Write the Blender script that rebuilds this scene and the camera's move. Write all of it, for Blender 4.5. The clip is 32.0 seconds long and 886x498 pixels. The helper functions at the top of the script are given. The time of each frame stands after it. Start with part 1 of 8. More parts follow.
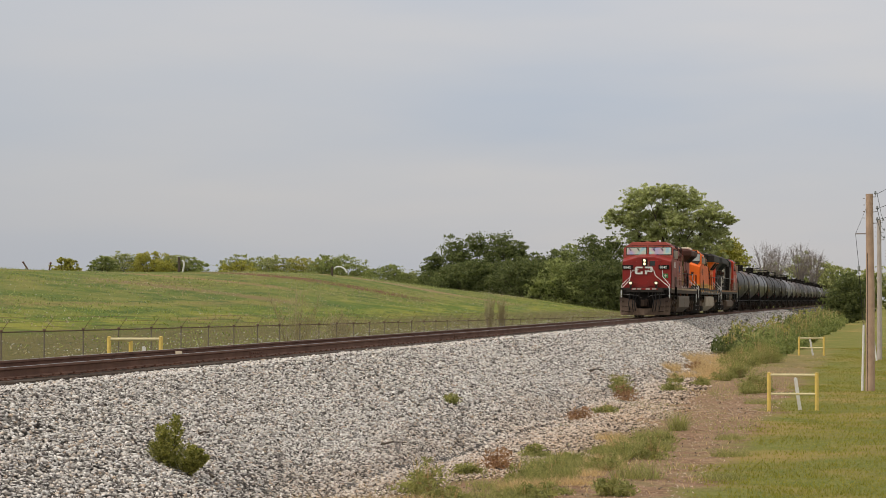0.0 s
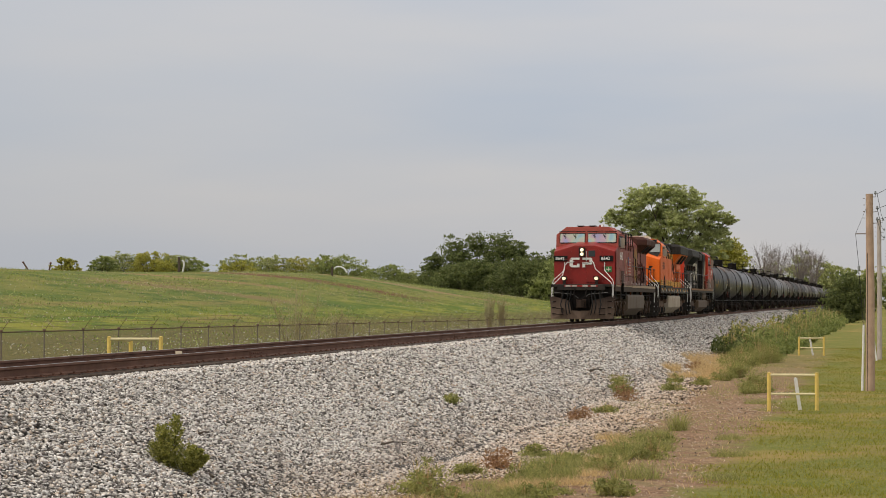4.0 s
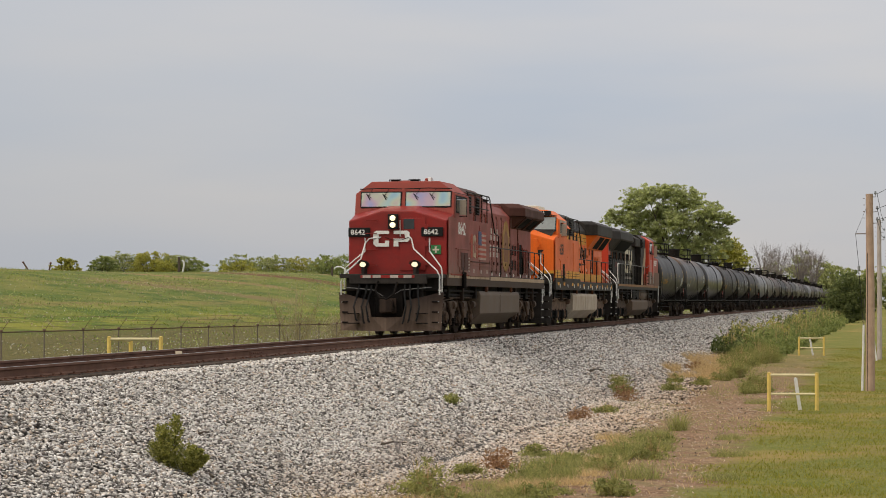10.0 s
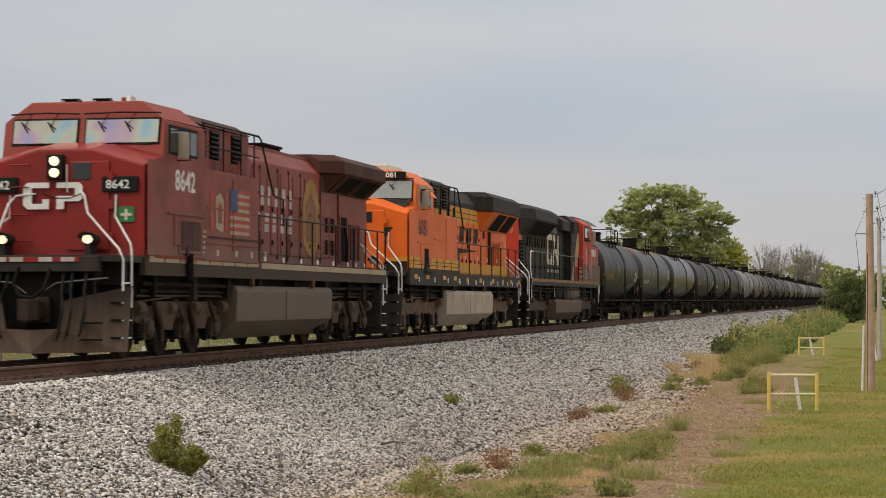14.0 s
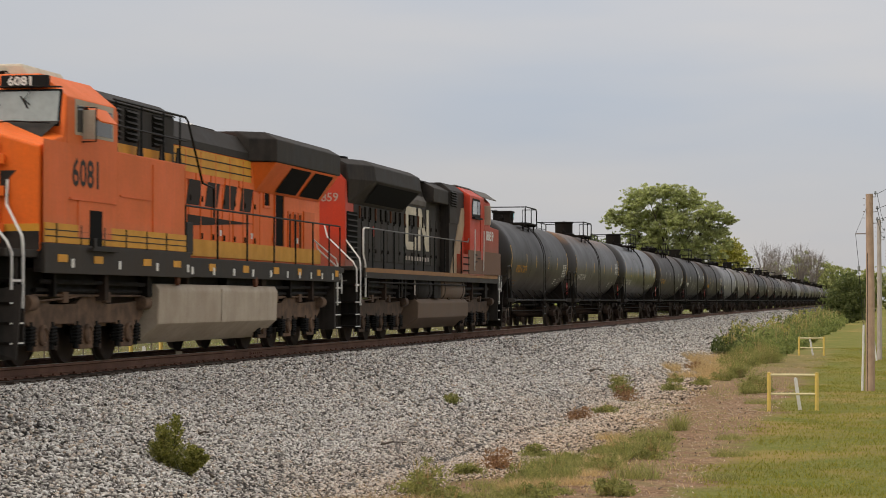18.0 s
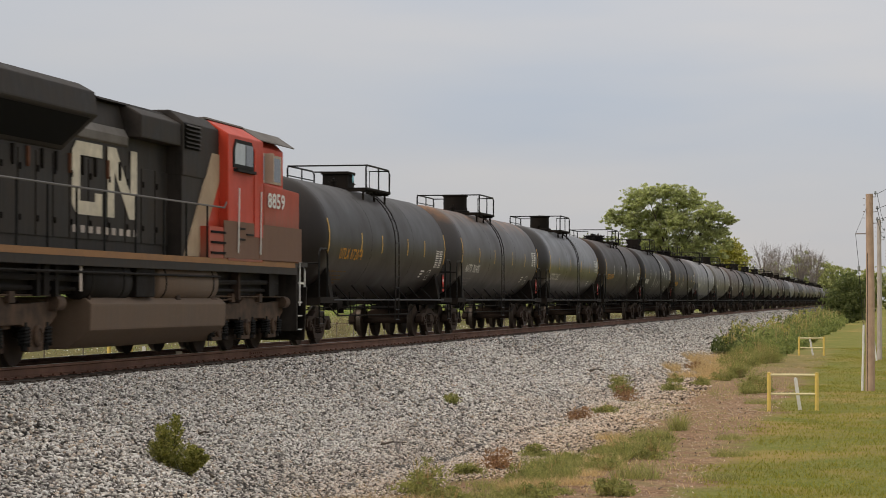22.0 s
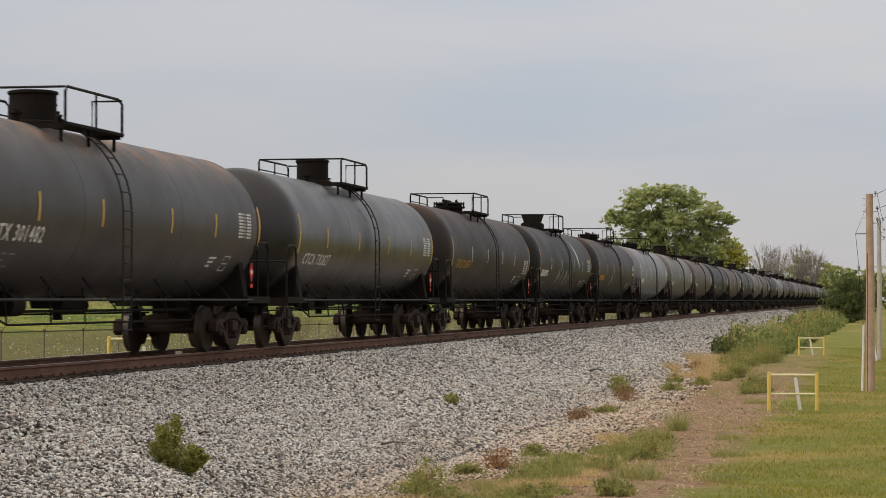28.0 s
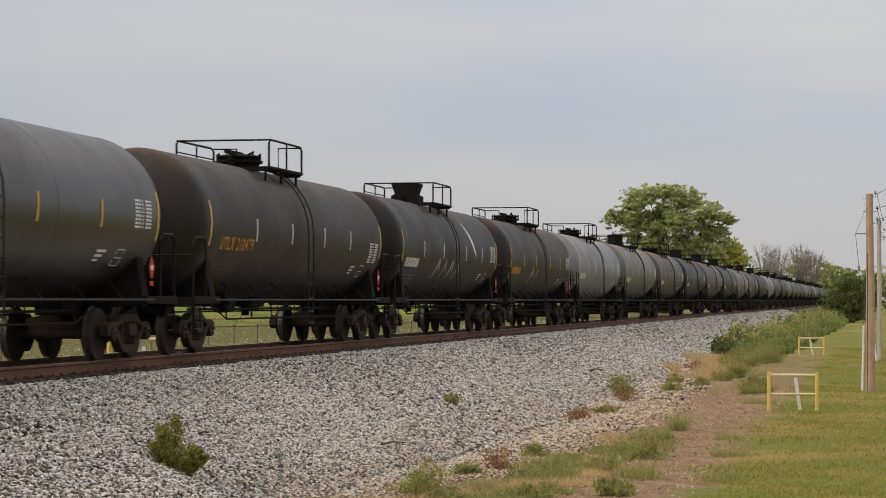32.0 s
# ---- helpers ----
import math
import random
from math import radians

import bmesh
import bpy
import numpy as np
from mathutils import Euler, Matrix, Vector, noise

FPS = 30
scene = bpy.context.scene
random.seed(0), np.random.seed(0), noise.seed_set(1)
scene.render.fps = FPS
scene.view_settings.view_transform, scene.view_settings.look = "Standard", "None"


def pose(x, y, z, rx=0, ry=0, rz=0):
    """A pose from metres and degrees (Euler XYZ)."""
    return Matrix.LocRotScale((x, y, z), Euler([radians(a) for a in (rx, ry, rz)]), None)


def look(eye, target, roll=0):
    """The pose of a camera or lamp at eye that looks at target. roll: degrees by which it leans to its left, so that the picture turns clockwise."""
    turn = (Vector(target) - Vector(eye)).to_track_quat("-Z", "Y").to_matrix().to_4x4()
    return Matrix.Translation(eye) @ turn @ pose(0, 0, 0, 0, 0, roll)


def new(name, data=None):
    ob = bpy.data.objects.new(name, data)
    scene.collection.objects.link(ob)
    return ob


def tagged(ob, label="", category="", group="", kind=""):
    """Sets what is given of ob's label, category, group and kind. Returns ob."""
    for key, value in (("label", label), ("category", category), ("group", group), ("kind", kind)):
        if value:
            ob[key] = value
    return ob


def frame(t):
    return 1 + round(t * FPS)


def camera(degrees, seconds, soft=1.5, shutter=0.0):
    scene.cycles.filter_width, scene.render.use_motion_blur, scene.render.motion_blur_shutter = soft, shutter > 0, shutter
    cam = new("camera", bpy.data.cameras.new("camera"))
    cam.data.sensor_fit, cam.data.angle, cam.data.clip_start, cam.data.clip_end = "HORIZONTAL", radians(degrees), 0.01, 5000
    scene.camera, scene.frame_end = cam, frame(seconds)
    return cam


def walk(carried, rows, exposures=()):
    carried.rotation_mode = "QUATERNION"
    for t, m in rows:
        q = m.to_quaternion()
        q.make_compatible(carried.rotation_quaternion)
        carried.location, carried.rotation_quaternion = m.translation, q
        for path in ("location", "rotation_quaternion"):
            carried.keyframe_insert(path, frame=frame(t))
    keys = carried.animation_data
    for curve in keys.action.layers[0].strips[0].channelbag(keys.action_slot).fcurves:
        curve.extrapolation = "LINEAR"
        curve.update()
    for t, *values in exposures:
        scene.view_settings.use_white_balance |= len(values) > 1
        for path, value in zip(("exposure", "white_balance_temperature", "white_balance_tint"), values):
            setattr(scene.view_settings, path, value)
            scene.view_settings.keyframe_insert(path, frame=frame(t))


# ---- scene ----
# The camera stands still beside the line: x to its right, y along the track, z = 0 at the rail head.
EYE = Vector((0.0, 0.0, 1.04))
TRACK = -14.14          # centre line of the track
FRONT = 136.7           # y of the leading coupler at the start
cam = camera(22.18, 32.0, 0.8, 0.5)
STAND = Matrix.Translation(EYE) @ pose(0, 0, 0, 0, 0, 10.98) @ pose(0, 0, 0, 91.303)


def travelled(t):
    """Metres that the slowing train has come after t seconds."""
    q = t / 10
    return 74.366 * q - 1.429 * q ** 2 - 0.292 * q ** 3 + 0.0447 * q ** 4


walk(cam, [(0.0, STAND), (32.0, STAND)])

# ---- light: a bright, thinly clouded sky ----
world = bpy.data.worlds.new("world")
scene.world = world
world.use_nodes = True
wn, wl = world.node_tree.nodes, world.node_tree.links
wn.clear()
w_out = wn.new("ShaderNodeOutputWorld")
w_bg = wn.new("ShaderNodeBackground")
w_sky = wn.new("ShaderNodeTexSky")
w_sky.sky_type = "NISHITA"
w_sky.sun_disc = False
w_sky.sun_elevation = radians(48)
w_sky.sun_rotation = radians(240)
w_sky.air_density, w_sky.dust_density, w_sky.ozone_density = 1.0, 2.0, 1.5
w_dim = wn.new("ShaderNodeMix")
w_dim.data_type, w_dim.blend_type = "RGBA", "MULTIPLY"
w_dim.inputs[0].default_value = 1.0
w_dim.inputs[7].default_value = (0.09, 0.09, 0.09, 1)
w_co = wn.new("ShaderNodeTexCoord")
w_map = wn.new("ShaderNodeMapping")
w_map.inputs["Scale"].default_value = (3.0, 3.0, 17.0)
w_map.inputs["Rotation"].default_value = (0.0, radians(5), 0.4)
w_noise = wn.new("ShaderNodeTexNoise")
w_noise.inputs["Scale"].default_value = 1.1
w_noise.inputs["Detail"].default_value = 4.0
w_noise.inputs["Roughness"].default_value = 0.45
w_ramp = wn.new("ShaderNodeValToRGB")
w_ramp.color_ramp.elements[0].position, w_ramp.color_ramp.elements[1].position = 0.32, 0.68
w_ramp.color_ramp.elements[0].color = (0.475, 0.515, 0.59, 1)
w_ramp.color_ramp.elements[1].color = (0.640, 0.607, 0.59, 1)
w_mix = wn.new("ShaderNodeMix")
w_mix.data_type = "RGBA"
w_mix.inputs[0].default_value = 0.86
wl.new(w_co.outputs["Generated"], w_map.inputs["Vector"])
wl.new(w_map.outputs["Vector"], w_noise.inputs["Vector"])
wl.new(w_noise.outputs["Fac"], w_ramp.inputs["Fac"])
wl.new(w_sky.outputs["Color"], w_dim.inputs[6])
wl.new(w_dim.outputs[2], w_mix.inputs[6])
# the cloud thins to a bluer grey westwards
w_west = wn.new("ShaderNodeMapRange")
w_west.inputs["From Min"].default_value, w_west.inputs["From Max"].default_value = -0.10, -0.42
w_west.inputs["To Max"].default_value = 0.62
w_blue = wn.new("ShaderNodeMix")
w_blue.data_type = "RGBA"
w_blue.inputs[7].default_value = (0.462, 0.485, 0.53, 1)
w_dir = wn.new("ShaderNodeSeparateXYZ")
wl.new(w_co.outputs["Generated"], w_dir.inputs[0])
wl.new(w_dir.outputs["X"], w_west.inputs["Value"])
wl.new(w_west.outputs["Result"], w_blue.inputs[0])
wl.new(w_ramp.outputs["Color"], w_blue.inputs[6])
wl.new(w_blue.outputs[2], w_mix.inputs[7])
# a cloudy sky grows brighter towards the zenith
w_sep = wn.new("ShaderNodeSeparateXYZ")
wl.new(w_co.outputs["Generated"], w_sep.inputs[0])
w_up = wn.new("ShaderNodeMapRange")
w_up.inputs["From Min"].default_value, w_up.inputs["From Max"].default_value = 0.0, 1.0
w_up.inputs["To Min"].default_value, w_up.inputs["To Max"].default_value = 0.96, 2.1
wl.new(w_sep.outputs["Z"], w_up.inputs["Value"])
wl.new(w_up.outputs["Result"], w_bg.inputs["Strength"])
# the upper cloud, lit by the veiled sun, is slightly warmer than the horizon
w_warm = wn.new("ShaderNodeMapRange")
w_warm.inputs["From Min"].default_value, w_warm.inputs["From Max"].default_value = 0.14, 0.6
wl.new(w_sep.outputs["Z"], w_warm.inputs["Value"])
w_tint = wn.new("ShaderNodeMix")
w_tint.data_type, w_tint.blend_type = "RGBA", "MULTIPLY"
w_tint.inputs[7].default_value = (1.07, 1.0, 0.885, 1)
wl.new(w_warm.outputs["Result"], w_tint.inputs[0])
wl.new(w_mix.outputs[2], w_tint.inputs[6])
wl.new(w_tint.outputs[2], w_bg.inputs["Color"])
wl.new(w_bg.outputs["Background"], w_out.inputs["Surface"])

sun = new("sun", bpy.data.lights.new("sun", "SUN"))
sun.data.energy, sun.data.angle, sun.data.color = 1.75, radians(42), (1.0, 0.885, 0.745)
sun.matrix_world = look((-22, -17, 32), (0, 0, 0))


# ---- materials ----
def shader(name):
    m = bpy.data.materials.new(name)
    m.use_nodes = True
    nodes, links = m.node_tree.nodes, m.node_tree.links
    return m, nodes, links, nodes["Principled BSDF"]


def coords(nodes, links, kind="Object", scale=(1, 1, 1)):
    co, mp = nodes.new("ShaderNodeTexCoord"), nodes.new("ShaderNodeMapping")
    mp.inputs["Scale"].default_value = scale
    links.new(co.outputs[kind], mp.inputs["Vector"])
    return mp.outputs["Vector"]


def noisy(nodes, links, vec, scale, detail=4.0, rough=0.55):
    n = nodes.new("ShaderNodeTexNoise")
    n.inputs["Scale"].default_value, n.inputs["Detail"].default_value = scale, detail
    n.inputs["Roughness"].default_value = rough
    links.new(vec, n.inputs["Vector"])
    return n.outputs["Fac"]


def ramp(nodes, links, fac, stops):
    r = nodes.new("ShaderNodeValToRGB")
    el = r.color_ramp.elements
    while len(el) < len(stops):
        el.new(0.5)
    for e, (p, c) in zip(el, stops):
        e.position = p
        e.color = (c, c, c, 1) if isinstance(c, float) else (*c, 1)
    links.new(fac, r.inputs["Fac"])
    return r.outputs["Color"]


def blend(nodes, links, fac, a, b, how="MIX"):
    m = nodes.new("ShaderNodeMix")
    m.data_type, m.blend_type = "RGBA", how
    for sock, v in ((m.inputs[0], fac), (m.inputs[6], a), (m.inputs[7], b)):
        if isinstance(v, (int, float)):
            sock.default_value = v if sock.type == "VALUE" else (v, v, v, 1)
        elif isinstance(v, tuple):
            sock.default_value = (*v, 1)
        else:
            links.new(v, sock)
    return m.outputs[2]


def bump(nodes, links, bsdf, height, strength, distance):
    b = nodes.new("ShaderNodeBump")
    b.inputs["Strength"].default_value, b.inputs["Distance"].default_value = strength, distance
    links.new(height, b.inputs["Height"])
    links.new(b.outputs["Normal"], bsdf.inputs["Normal"])


def paint(name, colour, rough=0.45, metal=0.0, grime=(0.10, 0.075, 0.055), amount=0.5, streak=True, low=0.35, high=0.75, scale=1.3, spec=0.3, splash=None):
    """Weathered paint: road grime in clouds and rain streaks over the base colour."""
    m, n, l, b = shader(name)
    cloud = noisy(n, l, coords(n, l, "Object", (1, 1, 1)), scale, 6.0, 0.6)
    fine = noisy(n, l, coords(n, l, "Object", (1, 1, 1)), 22.0, 3.0)
    runs = noisy(n, l, coords(n, l, "Object", (5.0, 5.0, 0.35) if streak else (2, 2, 2)), 2.0, 4.0)
    f1 = ramp(n, l, cloud, [(low, 0.0), (high, 1.0)])
    f2 = ramp(n, l, runs, [(0.42, 0.0), (0.72, 1.0)])
    f = blend(n, l, 0.5, f1, f2, "SCREEN")
    f = blend(n, l, 1.0, f, (amount, amount, amount), "MULTIPLY")
    c = blend(n, l, f, colour, grime)
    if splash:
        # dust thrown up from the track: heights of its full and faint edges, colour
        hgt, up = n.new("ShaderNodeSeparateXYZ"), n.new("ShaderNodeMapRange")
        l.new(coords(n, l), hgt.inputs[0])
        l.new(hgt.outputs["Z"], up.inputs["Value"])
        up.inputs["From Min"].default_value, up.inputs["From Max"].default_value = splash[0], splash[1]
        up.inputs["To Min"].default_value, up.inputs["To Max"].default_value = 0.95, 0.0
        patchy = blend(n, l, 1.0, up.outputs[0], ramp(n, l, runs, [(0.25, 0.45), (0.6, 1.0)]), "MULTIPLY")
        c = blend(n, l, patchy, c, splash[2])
    c = blend(n, l, 0.22, c, ramp(n, l, fine, [(0.3, 0.55), (0.7, 1.0)]), "MULTIPLY")
    l.new(c, b.inputs["Base Color"])
    l.new(ramp(n, l, cloud, [(0.25, rough), (0.8, min(1.0, rough + 0.25))]), b.inputs["Roughness"])
    b.inputs["Metallic"].default_value = metal
    b.inputs["Specular IOR Level"].default_value = spec
    bump(n, l, b, fine, 0.12, 0.01)
    return m


def plain(name, colour, rough=0.5, metal=0.0, vary=0.25, scale=8.0):
    m, n, l, b = shader(name)
    f = noisy(n, l, coords(n, l), scale, 4.0)
    c = blend(n, l, vary, colour, ramp(n, l, f, [(0.3, 0.35), (0.7, 1.0)]), "MULTIPLY")
    l.new(c, b.inputs["Base Color"])
    b.inputs["Roughness"].default_value, b.inputs["Metallic"].default_value = rough, metal
    b.inputs["Specular IOR Level"].default_value = 0.5 if rough < 0.3 else 0.12
    return m


def glow(name, colour, strength):
    m, n, l, b = shader(name)
    b.inputs["Base Color"].default_value = (*colour, 1)
    b.inputs["Emission Color"].default_value = (*colour, 1)
    b.inputs["Emission Strength"].default_value = strength
    b.inputs["Roughness"].default_value = 0.2
    return m


def leafy(name, dark, light, rough=0.7, glossy=0.25, through_light=0.5):
    """Leaves: each small piece takes its own tint."""
    m, n, l, b = shader(name)
    g = n.new("ShaderNodeNewGeometry")
    c = ramp(n, l, g.outputs["Random Per Island"], [(0.0, dark), (0.6, tuple((a + 2 * q) / 3 for a, q in zip(dark, light))), (1.0, light)])
    big = noisy(n, l, coords(n, l), 0.35, 3.0)
    c = blend(n, l, 0.4, c, ramp(n, l, big, [(0.3, 0.45), (0.7, 1.0)]), "MULTIPLY")
    l.new(c, b.inputs["Base Color"])
    b.inputs["Roughness"].default_value = rough
    b.inputs["Specular IOR Level"].default_value = glossy
    # daylight shines through thin leaves
    t, mix = n.new("ShaderNodeBsdfTranslucent"), n.new("ShaderNodeMixShader")
    l.new(blend(n, l, 1.0, c, (1.6, 1.65, 1.15), "MULTIPLY"), t.inputs["Color"])
    mix.inputs[0].default_value = through_light
    l.new(b.outputs[0], mix.inputs[1])
    l.new(t.outputs[0], mix.inputs[2])
    l.new(mix.outputs[0], n["Material Output"].inputs["Surface"])
    return m


STONE, n_, l_, b_ = shader("crushed_limestone")
g_ = n_.new("ShaderNodeNewGeometry")
# dark end of the ramp: dark stones that also stand in for shaded gaps
c_ = ramp(n_, l_, g_.outputs["Random Per Island"], [(0.0, (0.050, 0.042, 0.036)), (0.17, (0.22, 0.198, 0.18)), (0.40, (0.65, 0.615, 0.57)), (0.78, (0.95, 0.92, 0.88)), (1.0, (0.54, 0.42, 0.31))])
f_ = noisy(n_, l_, coords(n_, l_), 40.0, 3.0)
# the stones at the foot of the bank are stained tan by the soil
x_ = n_.new("ShaderNodeSeparateXYZ")
l_.new(coords(n_, l_), x_.inputs[0])
w_ = n_.new("ShaderNodeMath")
w_.operation = "MULTIPLY_ADD"
w_.inputs[1].default_value = 2.6
l_.new(noisy(n_, l_, coords(n_, l_), 0.5, 4.0), w_.inputs[0])
l_.new(x_.outputs["X"], w_.inputs[2])
s_ = n_.new("ShaderNodeMapRange")
s_.inputs["From Min"].default_value, s_.inputs["From Max"].default_value = -8.2, -5.4
s_.inputs["To Max"].default_value = 0.8
l_.new(w_.outputs[0], s_.inputs["Value"])
c_ = blend(n_, l_, s_.outputs[0], c_, blend(n_, l_, 1.0, c_, (0.80, 0.64, 0.49), "MULTIPLY"))
l_.new(blend(n_, l_, 0.35, c_, ramp(n_, l_, f_, [(0.3, 0.5), (0.7, 1.0)]), "MULTIPLY"), b_.inputs["Base Color"])
b_.inputs["Roughness"].default_value = 0.9
bump(n_, l_, b_, f_, 0.3, 0.02)


# how far from the camera's line the ballast reaches down the bank, by y
FOOT_Y = (20.0, 33.0, 38.0, 45.0, 59.0, 80.0, 100.0, 130.0, 300.0)
FOOT_D = (8.7, 8.0, 6.9, 6.2, 5.9, 6.7, 8.1, 8.7, 8.7)


def band(n, l, value, a, b, soft):
    """1 between a and b of value, with soft ends."""
    lo, hi = n.new("ShaderNodeMapRange"), n.new("ShaderNodeMapRange")
    for q, (x0, x1) in ((lo, (a - soft, a + soft)), (hi, (b + soft, b - soft))):
        q.inputs["From Min"].default_value, q.inputs["From Max"].default_value = min(x0, x1), max(x0, x1)
        q.interpolation_type = "SMOOTHSTEP"
        q.inputs["To Min"].default_value, q.inputs["To Max"].default_value = (0.0, 1.0) if x0 < x1 else (1.0, 0.0)
        l.new(value, q.inputs["Value"])
    p = n.new("ShaderNodeMath")
    p.operation = "MULTIPLY"
    l.new(lo.outputs["Result"], p.inputs[0])
    l.new(hi.outputs["Result"], p.inputs[1])
    return p.outputs[0]


def ground_material():
    """Ballast on the bank, a worn dirt strip at its foot, mown grass beside it and a rough meadow beyond the line."""
    m, n, l, b = shader("ground")
    pos = coords(n, l)
    sep = n.new("ShaderNodeSeparateXYZ")
    l.new(pos, sep.inputs[0])
    wob, tiny, mid, big = noisy(n, l, pos, 0.55, 5.0, 0.65), noisy(n, l, pos, 14.0, 5.0, 0.7), noisy(n, l, pos, 2.2, 5.0, 0.6), noisy(n, l, pos, 0.06, 4.0)
    shift = n.new("ShaderNodeMath")
    shift.operation = "MULTIPLY_ADD"
    l.new(wob, shift.inputs[0])
    shift.inputs[1].default_value = 3.2
    l.new(sep.outputs["X"], shift.inputs[2])
    sx = shift.outputs[0]          # x + 3.2 * noise, about x + 1.6
    mow = blend(n, l, ramp(n, l, mid, [(0.35, 0.0), (0.68, 1.0)]), (0.105, 0.138, 0.024), (0.185, 0.185, 0.042))
    mow = blend(n, l, ramp(n, l, noisy(n, l, pos, 0.30, 4.0, 0.6), [(0.50, 0.0), (0.68, 0.85)]), mow, (0.33, 0.225, 0.085))
    mow = blend(n, l, ramp(n, l, tiny, [(0.45, 0.0), (0.75, 1.0)]), mow, (0.29, 0.245, 0.08))
    low = (0.085, 0.140, 0.018)
    patches = noisy(n, l, coords(n, l, "Object", (1.0, 0.42, 1.0)), 0.27, 6.0, 0.68)
    foot = blend(n, l, ramp(n, l, patches, [(0.42, 0.0), (0.58, 1.0)]), low, (0.235, 0.24, 0.036))
    crest = blend(n, l, ramp(n, l, patches, [(0.42, 0.0), (0.58, 1.0)]), (0.100, 0.142, 0.028), (0.195, 0.192, 0.052))
    meadow = blend(n, l, band(n, l, sx, -41.0, -10.0, 7.0), crest, foot)
    meadow = blend(n, l, ramp(n, l, noisy(n, l, coords(n, l, "Object", (1.6, 0.16, 1.0)), 0.17, 4.0, 0.6), [(0.56, 0.0), (0.68, 0.6)]), meadow, (0.235, 0.17, 0.07))
    meadow = blend(n, l, ramp(n, l, noisy(n, l, coords(n, l, "Object", (1.0, 0.4, 1.0)), 0.45, 6.0, 0.72), [(0.52, 0.0), (0.63, 0.9)]), meadow, (0.060, 0.100, 0.022))
    meadow = blend(n, l, ramp(n, l, noisy(n, l, coords(n, l, "Object", (1.0, 0.6, 1.0)), 2.4, 5.0, 0.7), [(0.55, 0.0), (0.75, 0.55)]), meadow, (0.28, 0.255, 0.12))
    # worn vehicle tracks across the slope
    far_y = n.new("ShaderNodeMath")
    far_y.operation = "MULTIPLY_ADD"
    l.new(wob, far_y.inputs[0])
    far_y.inputs[1].default_value = 7.0
    l.new(sep.outputs["Y"], far_y.inputs[2])
    for y0, y1, x0, x1, soil in ((222.0, 231.0, -66.0, -44.0, (0.15, 0.070, 0.042)), (171.0, 176.0, -60.0, -42.0, (0.20, 0.15, 0.070)), (262.0, 270.0, -66.0, -40.0, (0.26, 0.175, 0.095)), (196.0, 200.0, -66.0, -50.0, (0.27, 0.18, 0.09))):
        m_ = blend(n, l, 1.0, band(n, l, far_y.outputs[0], y0, y1, 1.6), band(n, l, sx, x0, x1, 3.0), "MULTIPLY")
        m_ = blend(n, l, 1.0, m_, ramp(n, l, patches, [(0.30, 0.5), (0.52, 1.0)]), "MULTIPLY")
        meadow = blend(n, l, m_, meadow, soil)
    verge = blend(n, l, ramp(n, l, mid, [(0.35, 0.0), (0.65, 1.0)]), (0.088, 0.090, 0.028), (0.165, 0.138, 0.052))
    meadow = blend(n, l, band(n, l, sx, -35.5, -15.0, 2.6), meadow, verge)
    dirt = blend(n, l, ramp(n, l, mid, [(0.35, 0.0), (0.7, 1.0)]), (0.28, 0.165, 0.098), (0.46, 0.315, 0.205))
    dirt = blend(n, l, 0.85, dirt, ramp(n, l, noisy(n, l, pos, 9.0, 6.0, 0.8), [(0.36, 0.22), (0.58, 1.0)]), "MULTIPLY")
    dirt = blend(n, l, ramp(n, l, noisy(n, l, pos, 1.1, 5.0, 0.7), [(0.50, 0.0), (0.64, 0.8)]), dirt, (0.20, 0.165, 0.070))
    rock = n.new("ShaderNodeTexVoronoi")
    rock.inputs["Scale"].default_value = 15.0
    l.new(pos, rock.inputs["Vector"])
    rc = n.new("ShaderNodeSeparateColor")
    l.new(rock.outputs["Color"], rc.inputs[0])
    bal = ramp(n, l, rc.outputs[0], [(0.0, (0.06, 0.052, 0.045)), (0.4, (0.22, 0.20, 0.18)), (1.0, (0.50, 0.47, 0.43))])
    # cell edges darkened: shade between the stones is put into the colour
    bal = blend(n, l, 1.0, bal, ramp(n, l, rock.outputs["Distance"], [(0.2, 1.0), (0.7, 0.12)]), "MULTIPLY")
    col = blend(n, l, band(n, l, sx, -400.0, -22.0, 1.0), mow, meadow)
    near = n.new("ShaderNodeMapRange")
    near.inputs["From Min"].default_value, near.inputs["From Max"].default_value = 75.0, 150.0
    near.inputs["To Min"].default_value, near.inputs["To Max"].default_value = 1.0, 0.0
    l.new(sep.outputs["Y"], near.inputs["Value"])
    worn = n.new("ShaderNodeMath")
    worn.operation = "MULTIPLY"
    l.new(band(n, l, sx, -9.0, -1.35, 0.55), worn.inputs[0])
    l.new(near.outputs[0], worn.inputs[1])
    col = blend(n, l, worn.outputs[0], col, dirt)
    along = n.new("ShaderNodeMapRange")
    along.inputs["From Min"].default_value, along.inputs["From Max"].default_value = 20.0, 300.0
    l.new(sep.outputs["Y"], along.inputs["Value"])
    reach, edge = n.new("ShaderNodeSeparateColor"), n.new("ShaderNodeMath")
    l.new(ramp(n, l, along.outputs[0], [((q - 20.0) / 280.0, d / 10.0) for q, d in zip(FOOT_Y, FOOT_D)]), reach.inputs[0])
    edge.operation = "MULTIPLY_ADD"
    l.new(reach.outputs[0], edge.inputs[0])
    edge.inputs[1].default_value = 10.0
    l.new(sx, edge.inputs[2])
    stony = blend(n, l, 1.0, band(n, l, sx, -17.6, 60.0, 0.5), band(n, l, edge.outputs[0], -60.0, 1.5, 0.55), "MULTIPLY")
    col = blend(n, l, stony, col, bal)
    l.new(col, b.inputs["Base Color"])
